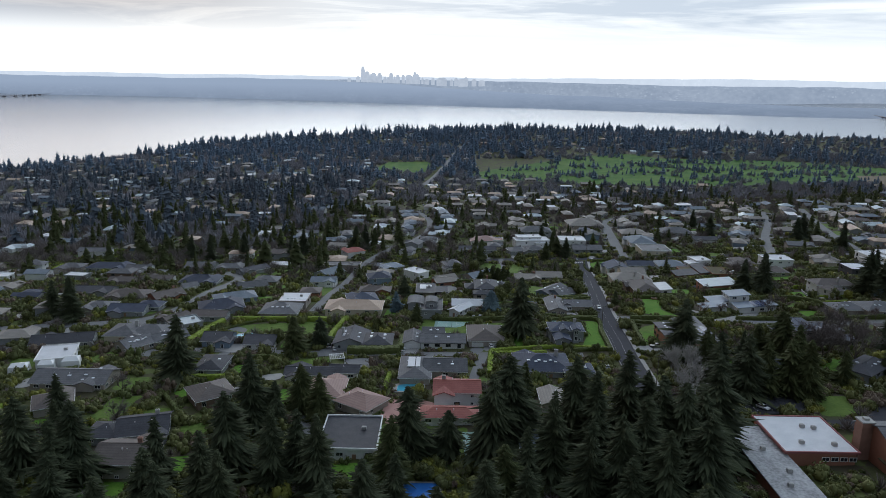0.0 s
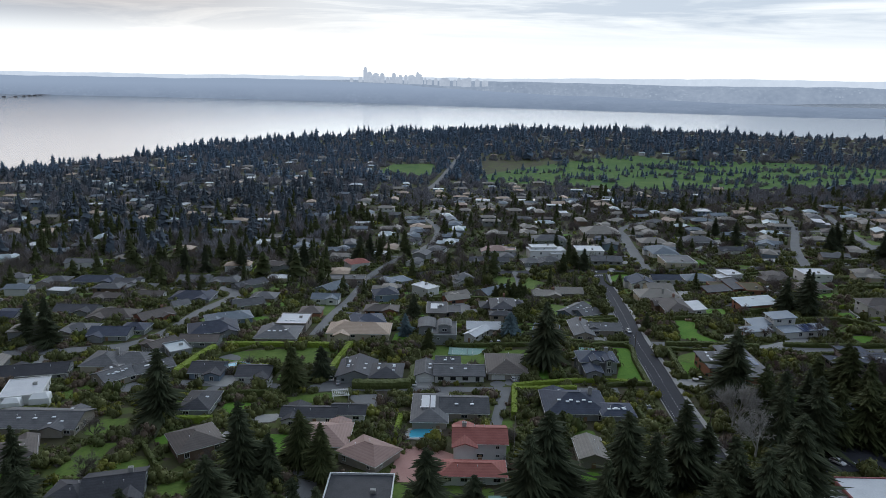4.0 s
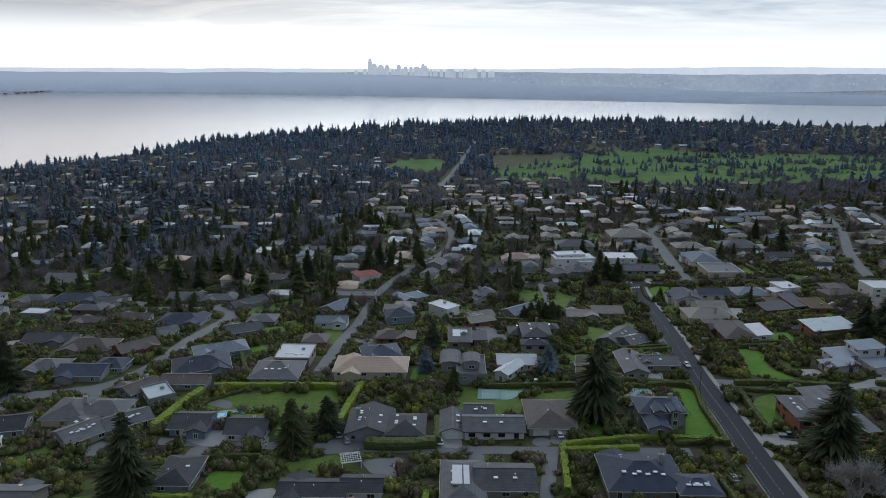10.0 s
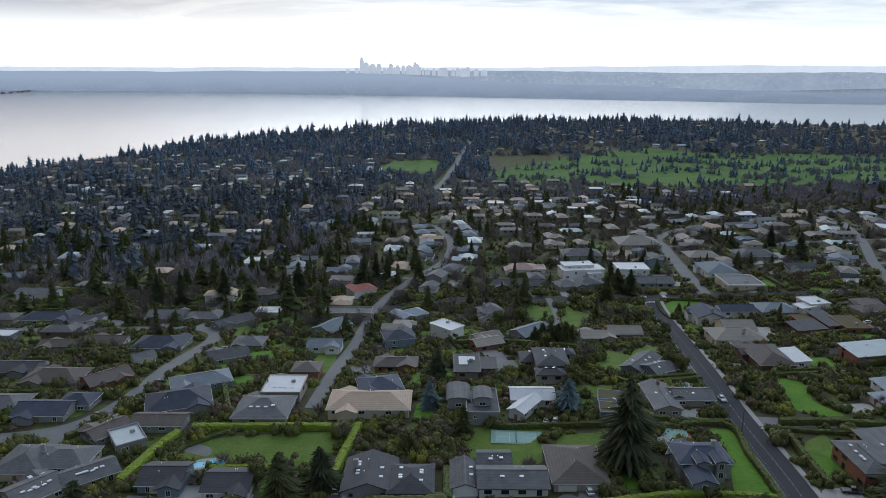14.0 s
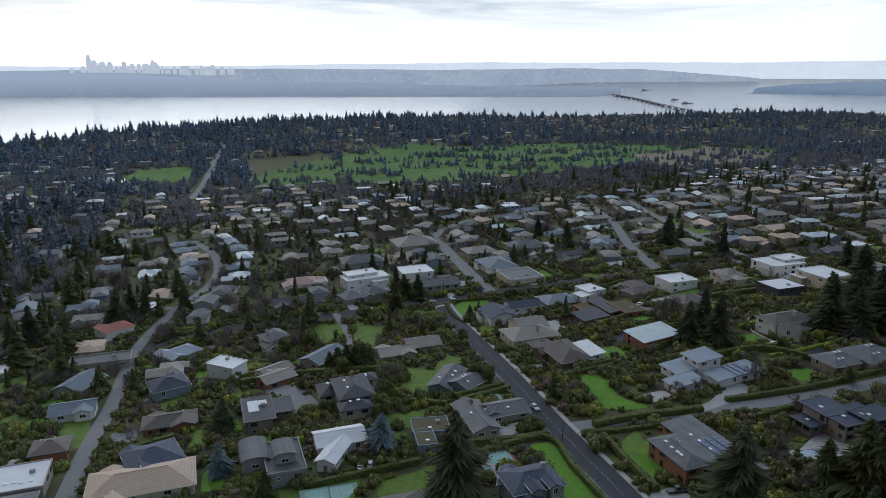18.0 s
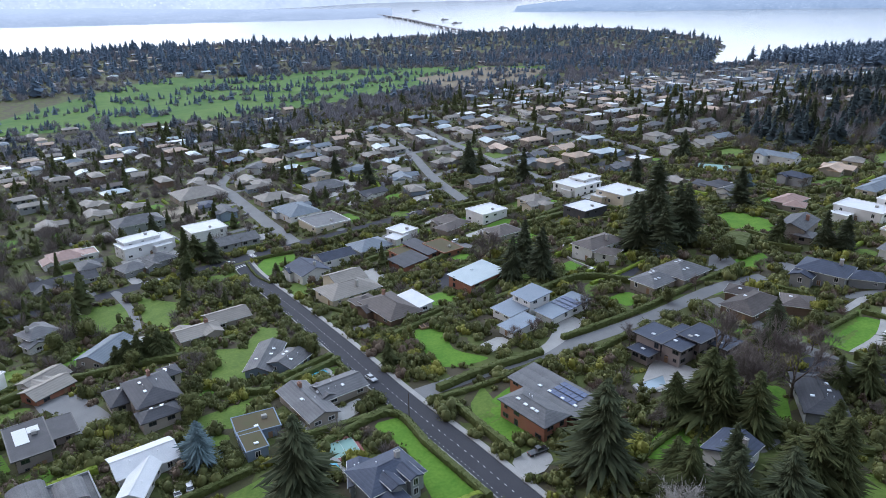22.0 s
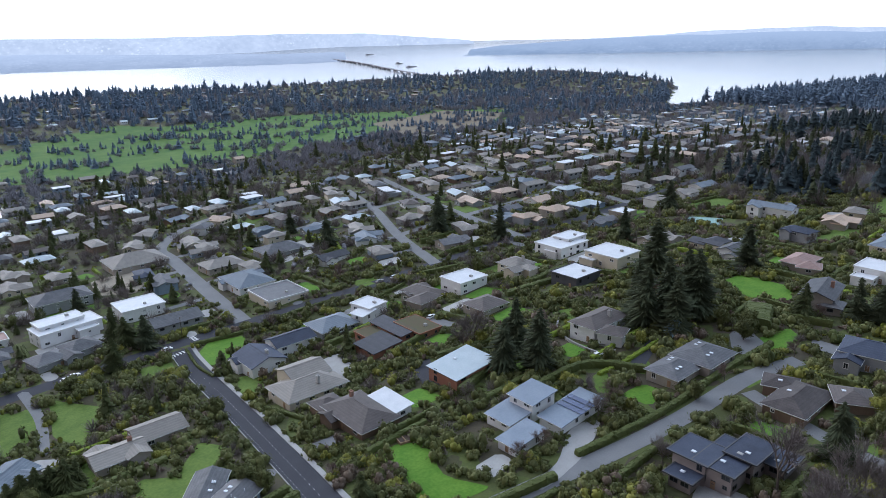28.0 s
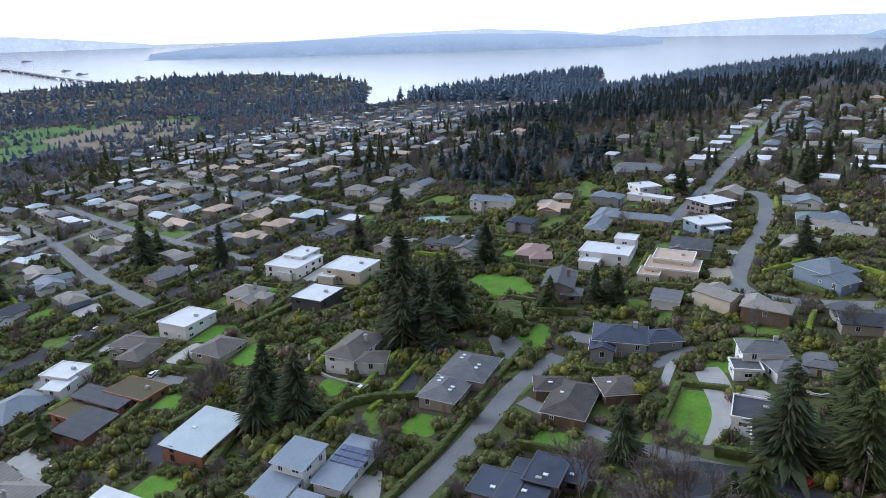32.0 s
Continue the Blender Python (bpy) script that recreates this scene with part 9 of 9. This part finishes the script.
# shrubs of the gardens
x, y = scatter(27000, -310, 500, 155, 560, 0.1, 1.2)
s = np.clip(rp.lognormal(0.44, 0.48, len(x)), 0.6, 3.6)
pick = (rp.uniform(0, 1, len(x)) + 0.16 * np.sin(x * 0.09 + 2 * np.sin(y * 0.05)) + 0.16 * np.sin(y * 0.11 + x * 0.03)) % 1
near = (y < 400) & (x < 340)
for nm, lo, hi, mt, lb in (("shrub", 0, 0.34, "leaf", "dense dark green garden shrubs"), ("yellow_shrub", 0.34, 0.46, "leaf_lime", "yellow-green garden shrubs"), ("hedge_shrub", 0.46, 0.60, "hedge", "mid-green garden shrubs"),
                           ("olive_shrub", 0.60, 0.90, "leaf_olive", "olive-green garden shrubs"), ("russet_shrub", 0.90, 1.0, "leaf_red", "brown winter shrubs")):
    for tag, sel, var in (("near", near, near_shrub), ("far", ~near, far_shrub)):
        k = sel & (pick >= lo) & (pick < hi)
        if k.any():
            bulk(nm, var, rows_of(x[k], y[k], s[k], s[k] * rp.uniform(0.7, 1.5, k.sum()), len(var)), M[mt], lb, "shrubs")
# larger rounded bushes
x, y = scatter(7500, -290, 480, 155, 540, 0.8, 1.2)
s = rp.uniform(1.7, 3.4, len(x))
pick = (rp.uniform(0, 1, len(x)) + 0.2 * np.sin(x * 0.05 + y * 0.06)) % 1
for nm, lo, hi, mt, lb in (("rounded_bush", 0, 0.42, "leaf", "tall rounded dark green bushes"), ("olive_bush", 0.42, 0.82, "leaf_olive", "tall olive-green bushes"), ("brown_bush", 0.82, 0.9, "leaf_red", "tall pinkish-brown winter bushes"), ("lime_bush", 0.9, 1.0, "leaf_lime", "yellow-green rounded bushes")):
    k = (pick >= lo) & (pick < hi)
    bulk(nm, big_shrub, rows_of(x[k], y[k], s[k], s[k] * rp.uniform(0.9, 1.5, k.sum()), 6), M[mt], lb, "shrubs")
x, y = scatter(2200, -330, 560, 150, 600, 0.8, 0.8)
s = rp.uniform(1.6, 4.6, len(x))
k = rp.uniform(0, 1, len(x)) < 0.75
bulk("bare_shrub", near_twig, rows_of(x[k], y[k], s[k], s[k] * 1.15, 4), M["twig"], "bare grey-brown shrubs and small trees", "shrubs")
bulk("budding_shrub", near_twig, rows_of(x[~k], y[~k], s[~k] * 0.8, s[~k] * 0.9, 4), M["twig_red"], "bare reddish budding shrubs", "shrubs")

# small garden trees, in loose groups
garden_crown = [leafy_crown(160 + k, 0.46, 0.95, 150, 0.055, 4, True, 0.06) for k in range(5)]
x, y = scatter(3200, -300, 480, 160, 560, 1.4, 4.5)
keep = np.sin(x * 0.043 + 1.3 * np.sin(y * 0.031)) * np.sin(y * 0.052 + x * 0.017) > -0.25
x, y = x[keep], y[keep]
h = rp.uniform(3.0, 6.8, len(x))
pick = rp.uniform(0, 1, len(x))
for nm, lo, hi, mt, lb in (("small_evergreen", 0, 0.5, "leaf", "small dark evergreen garden trees"), ("small_olive_tree", 0.5, 0.82, "leaf_olive", "small olive-green garden trees"), ("small_brown_tree", 0.82, 1.0, "leaf_red", "small brown-leaved garden trees")):
    k = (pick >= lo) & (pick < hi)
    bulk(nm, garden_crown, rows_of(x[k], y[k], h[k], h[k] * rp.uniform(0.85, 1.2, k.sum()), 5), M[mt], lb, "shrubs")
# single garden trees
n = 0
x, y = scatter(520, -260, 430, 165, 470, 1.6, 1.8)
for a, b in zip(x, y):
    if n >= 170 or any(math.hypot(a - p, b - q) < 6 for p, q in TREES):
        continue
    kind = rp.choice(("broad", "bare", "cedar", "fir", "lime", "bare_red", "spruce"), p=(0.38, 0.38, 0.05, 0.03, 0.06, 0.08, 0.02))
    hh = dict(broad=(4, 8), bare=(6, 11), cedar=(6, 11), fir=(9, 16), lime=(3.5, 6), bare_red=(4, 7), spruce=(6, 10))[str(kind)]
    tree(str(kind), float(round(a, 1)), float(round(b, 1)), float(round(rp.uniform(*hh), 1)))
    n += 1
# firs in the wood under and behind the start
x, y = scatter(700, -190, 84, 60, 230, 2.0, 3.0)
n = 0
for a, b in zip(x, y):
    if n < 125 and not any(math.hypot(a - p, b - q) < 6.5 for p, q in TREES):
        tree("fir" if n % 4 else "cedar", float(round(a, 1)), float(round(b, 1)), float(round(rp.uniform(15, 24), 1)))
        n += 1


def groves(x, y, scale, k=0.0):
    """Slow waves over the land, by which firs stand in groups."""
    return np.sin(x / scale + 1.7 * np.sin(y / scale * 0.8 + k)) * np.sin(y / scale * 1.1 + 1.3 * np.sin(x / scale * 0.7 + 2 * k)) + 0.45 * np.sin(x / scale * 3.1 + y / scale * 2.3 + k)


# trees between the houses further off
x, y = scatter(5200, -440, 900, 430, 1010, 0.8, 1.2)
h = rp.uniform(4, 10, len(x))
pick = rp.uniform(0, 1, len(x)) - 0.22 * groves(x, y, 38)
k = (pick > 0.10) & (pick < 0.45)
bulk("garden_tree", mid_leaf, rows_of(x[k], y[k], h[k], h[k] * 0.85, 4), M["leaf"], "rounded evergreen trees between houses", "trees")
k = pick >= 0.45
bulk("bare_garden_tree", mid_twig, rows_of(x[k], y[k], h[k] * 0.55, h[k] * 0.95, 4), M["twig"], "bare winter trees between houses", "trees")
k = pick <= 0.10
tall = h[k] * rp.choice((1.0, 1.5, 2.1), k.sum(), p=(0.4, 0.35, 0.25))
bulk("garden_fir", mid_fir, rows_of(x[k], y[k], tall * rp.uniform(0.9, 1.4, len(tall)), tall, 5), M["cedar"], "dark fir trees between houses", "trees")
x, y = scatter(15000, -450, 1000, 130, 1060, 0.4, 0.8)
k = (y > 560) | (x > 540)
x, y = x[k], y[k]
s = np.clip(rp.lognormal(0.8, 0.38, len(x)), 1.0, 4.5)
pick = rp.uniform(0, 1, len(x))
for nm, lo, hi, mt, lb in (("far_shrub", 0, 0.34, "leaf", "dark green shrubs between far houses"), ("far_brown_shrub", 0.34, 0.78, "far_bare", "brown winter shrubs between far houses"), ("far_pale_shrub", 0.78, 1, "leaf_lime", "yellow-green shrubs between far houses")):
    k = (pick >= lo) & (pick < hi)
    bulk(nm, far_shrub, rows_of(x[k], y[k], s[k], s[k], 4), M[mt], lb, "shrubs")
x, y = scatter(2200, 430, 1000, 120, 600, 1.0, 2.0)
h = rp.uniform(6, 17, len(x))
k = rp.uniform(0, 1, len(x)) < 0.28
bulk("ridge_garden_fir", mid_fir, rows_of(x[k], y[k], h[k] * 1.1, h[k], 5), M["fir"], "dark firs in gardens on the ridge", "trees")
bulk("ridge_bare_tree", mid_twig, rows_of(x[~k], y[~k], h[~k] * 0.4, h[~k] * 0.7, 4), M["twig"], "bare trees in gardens on the ridge", "trees")


def wood(n, x0, x1, y0, y1, hmin, hmax, share_fir, where, tag, fm="far_wood", bm_="far_bare", scale=70.0, gap=6.0, firs=None):
    """A stretch of far wood: firs in groups, with bare and rounded trees between them, as one mass each."""
    x, y = scatter(n, x0, x1, y0, y1, gap, 3.0, False)
    k = where(x, y)
    x, y = x[k], y[k]
    h = hmin + (hmax * 1.2 - hmin) * rp.beta(1.3, 2.6, len(x))
    pick = rp.uniform(0, 1, len(x)) - 0.32 * groves(x, y, scale)
    k = pick < share_fir
    if k.any():
        bulk(tag + "_firs", firs or far_fir, rows_of(x[k], y[k], h[k] * rp.uniform(0.9, 1.5, k.sum()), h[k], len(firs or far_fir)), M[fm], "far dark fir wood", "woods", squash)
    if (~k).any():
        bulk(tag + "_bare", fine_bare_tree if firs else far_bare_tree, rows_of(x[~k], y[~k], np.minimum(h[~k], 13) * rp.uniform(0.42, 0.7, (~k).sum()), np.minimum(h[~k], 16) * 0.66, 4), M[bm_], "far bare brown woods", "woods", squash)


everywhere = lambda x, y: x == x
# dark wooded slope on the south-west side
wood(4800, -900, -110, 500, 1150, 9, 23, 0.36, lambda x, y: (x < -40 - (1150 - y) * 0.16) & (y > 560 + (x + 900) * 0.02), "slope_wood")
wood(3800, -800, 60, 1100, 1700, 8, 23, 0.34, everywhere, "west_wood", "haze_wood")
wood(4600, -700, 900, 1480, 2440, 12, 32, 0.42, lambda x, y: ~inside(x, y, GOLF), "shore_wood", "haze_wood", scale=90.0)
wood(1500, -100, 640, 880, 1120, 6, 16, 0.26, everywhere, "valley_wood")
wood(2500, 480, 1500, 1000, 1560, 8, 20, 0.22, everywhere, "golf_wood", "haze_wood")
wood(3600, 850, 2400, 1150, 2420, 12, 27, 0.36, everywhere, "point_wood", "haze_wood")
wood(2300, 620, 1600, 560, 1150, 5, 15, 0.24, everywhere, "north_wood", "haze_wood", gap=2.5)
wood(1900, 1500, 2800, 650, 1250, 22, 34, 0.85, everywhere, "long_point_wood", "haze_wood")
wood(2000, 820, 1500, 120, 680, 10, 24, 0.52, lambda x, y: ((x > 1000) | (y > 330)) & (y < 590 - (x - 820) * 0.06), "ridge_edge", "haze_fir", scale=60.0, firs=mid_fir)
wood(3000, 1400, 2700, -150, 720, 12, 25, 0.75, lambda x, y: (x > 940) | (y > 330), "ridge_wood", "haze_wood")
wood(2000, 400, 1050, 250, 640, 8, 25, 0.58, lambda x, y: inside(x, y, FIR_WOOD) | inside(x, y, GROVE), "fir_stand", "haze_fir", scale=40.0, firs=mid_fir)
wood(1050, -430, 30, 470, 770, 7, 20, 0.30, everywhere, "slope_gardens", "cedar", "twig", 45.0, 1.5, mid_fir)
wood(800, 30, 300, 560, 900, 5, 14, 0.3, everywhere, "mid_gardens", "cedar", "twig", 45.0, 1.5, mid_fir)
wood(800, 300, 720, 500, 820, 4, 12, 0.12, everywhere, "north_gardens", "cedar", "twig", 45.0, 1.5, mid_fir)
# loose trees on the golf course, in rows and clumps
x, y = rp.uniform(20, 1060, 3600), rp.uniform(1050, 1600, 3600)
k = inside(x, y, GOLF) & (np.sin(x * 0.030 + 1.1 * np.sin(y * 0.017)) * np.sin(y * 0.041 + x * 0.012) + 0.3 * np.sin(x * 0.11 + y * 0.07) > 0.12)
x, y = x[k], y[k]
h = 5 + 12 * rp.beta(1.3, 2.2, len(x))
k = rp.uniform(0, 1, len(x)) < 0.58
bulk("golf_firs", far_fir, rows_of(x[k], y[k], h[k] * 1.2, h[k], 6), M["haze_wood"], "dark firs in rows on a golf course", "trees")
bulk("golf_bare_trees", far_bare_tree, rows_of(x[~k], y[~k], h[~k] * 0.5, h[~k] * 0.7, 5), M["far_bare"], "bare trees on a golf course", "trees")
# ---- city, bridge and boats ----
# the towers glow in a pale colour that carries their haze
CITY = haze_material("hazy_towers", (0.25, 0.275, 0.32), (0.32, 0.345, 0.39), (0.36, 0.39, 0.43), 0.95, 0.03)


def skyscraper(x, y, w, top):
    """A far tower: shaft, setback and roof block, seen as a pale silhouette."""
    base = squash((x, y, 60))
    t = thing("skyscraper", tuple(base), "distant pale blue-grey office tower in haze", "skyscraper", "city towers")
    r = random.Random(int(x))

    def block(nm, w0, z0, z1):
        g = Geo().box((x, y, (z0 + z1) / 2), (w0, w0 * 0.8, z1 - z0), r.uniform(-8, 8))
        g.v = (squash(np.array(g.v)) - base).tolist()
        part(nm, g, CITY, t)

    k = 60 + (top - 60) * r.uniform(0.78, 0.93)
    block("shaft", w, 40, k)
    block("setback", w * 0.74, k, top - (top - k) * 0.3)
    block("roof_block", w * 0.45, top - (top - k) * 0.3, top)


skyscraper(-1415, 10407, 51, 210)
skyscraper(-1216, 10432, 50, 375)
skyscraper(-1158, 10438, 67, 306)
skyscraper(-1063, 10448, 101, 289)
skyscraper(-975, 10457, 67, 290)
skyscraper(-896, 10464, 50, 235)
skyscraper(-806, 10471, 50, 292)
skyscraper(-711, 10478, 59, 267)
skyscraper(-630, 10483, 42, 268)
skyscraper(-549, 10487, 84, 268)
skyscraper(-460, 10492, 50, 309)
skyscraper(-444, 10492, 117, 284)
skyscraper(-347, 10496, 33, 237)
skyscraper(-193, 10500, 50, 230)
skyscraper(-64, 10501, 150, 238)
skyscraper(82, 10501, 50, 215)
skyscraper(147, 10500, 50, 239)
skyscraper(244, 10498, 134, 227)
skyscraper(292, 10497, 67, 247)
skyscraper(413, 10492, 67, 224)
skyscraper(-1287, 10423, 59, 234)
skyscraper(-1104, 10444, 42, 266)
skyscraper(-848, 10468, 34, 235)
skyscraper(-759, 10475, 33, 244)
skyscraper(-283, 10498, 67, 214)
skyscraper(527, 10487, 84, 209)


def floating_bridge(line, name, label, w=24):
    p = squash(np.column_stack([np.array(smooth_line(line, 120.0)), np.full(len(smooth_line(line, 120.0)), 9.0)]))
    base = p[0]
    t = thing(name, tuple(base), label, "bridge")
    g = Geo()
    for k in range(len(p)):
        d = p[min(k + 1, len(p) - 1)] - p[max(k - 1, 0)]
        d /= np.linalg.norm(d)
        s = np.array((d[1], -d[0], 0)) * w / 2
        q = p[k] - base
        g.v += [tuple(q - s - (0, 0, 1.6)), tuple(q - s), tuple(q + s), tuple(q + s - (0, 0, 1.6))]
        if k:
            i, j = 4 * k, 4 * (k - 1)
            g.f += [(j + r, j + (r + 1) % 4, i + (r + 1) % 4, i + r) for r in range(4)]
    part("deck", g, BRIDGE, t, "low concrete bridge deck")
    for k in range(0, len(p), 1):
        q = p[k] - base
        part("pontoon", Geo().box((q[0], q[1], q[2] - 4.2), (w * 0.7, 16, 5.6)), BRIDGE, t)


BRIDGE = mat("bridge_concrete", (0.22, 0.21, 0.22), (0.32, 0.30, 0.30), rough=0.9, scale=0.02, fine=0.2)
floating_bridge([(3400, 5950), (3088, 5358), (2573, 4012), (2159, 3102), (1920, 2550), (1800, 2200)], "floating_bridge", "long low floating bridge across the lake", 16)
floating_bridge([(-4900, 5450), (-4200, 5520), (-3542, 5680), (-3640, 6350), (-3640, 6700)], "far_bridge", "low far bridge at the lake's south end", 14)


def barge(x, y, ln, crane):
    b = squash((x, y, 0))
    t = thing("barge", tuple(b), "dark work barge moored on the lake", "barge", "barges")
    k = np.linalg.norm(b - EYE) / np.linalg.norm(np.array((x, y, 0)) - EYE)
    part("hull", Geo().box((0, 0, 1.6 * k), (ln * k, 16 * k, 4.5 * k), 10, 0.94), BRIDGE, t)
    part("deckhouse", Geo().box((-ln * 0.2 * k, 0, 6 * k), (ln * 0.25 * k, 10 * k, 5 * k), 10), BRIDGE, t)
    if crane:
        part("crane_boom", Geo().tube((ln * 0.1 * k, 0, 3 * k), (-ln * 0.35 * k, 0, 34 * k), 1.0, 0.5), BRIDGE, t)


barge(2649, 3656, 50, False)
barge(2416, 3244, 70, False)
barge(2251, 2691, 48, True)
barge(3679, 5422, 90, False)


def pond(outline, label):
    structure("pond", patch(outline, 0.6, 20), M["pond"], label, "pond")


pond([(84, 990), (118, 1006), (125, 940), (100, 930), (82, 940)], "small pond shining between houses")
pond([(-151, 1283), (-124, 1303), (-118, 1228), (-143, 1223)], "small pond shining beside a far road")
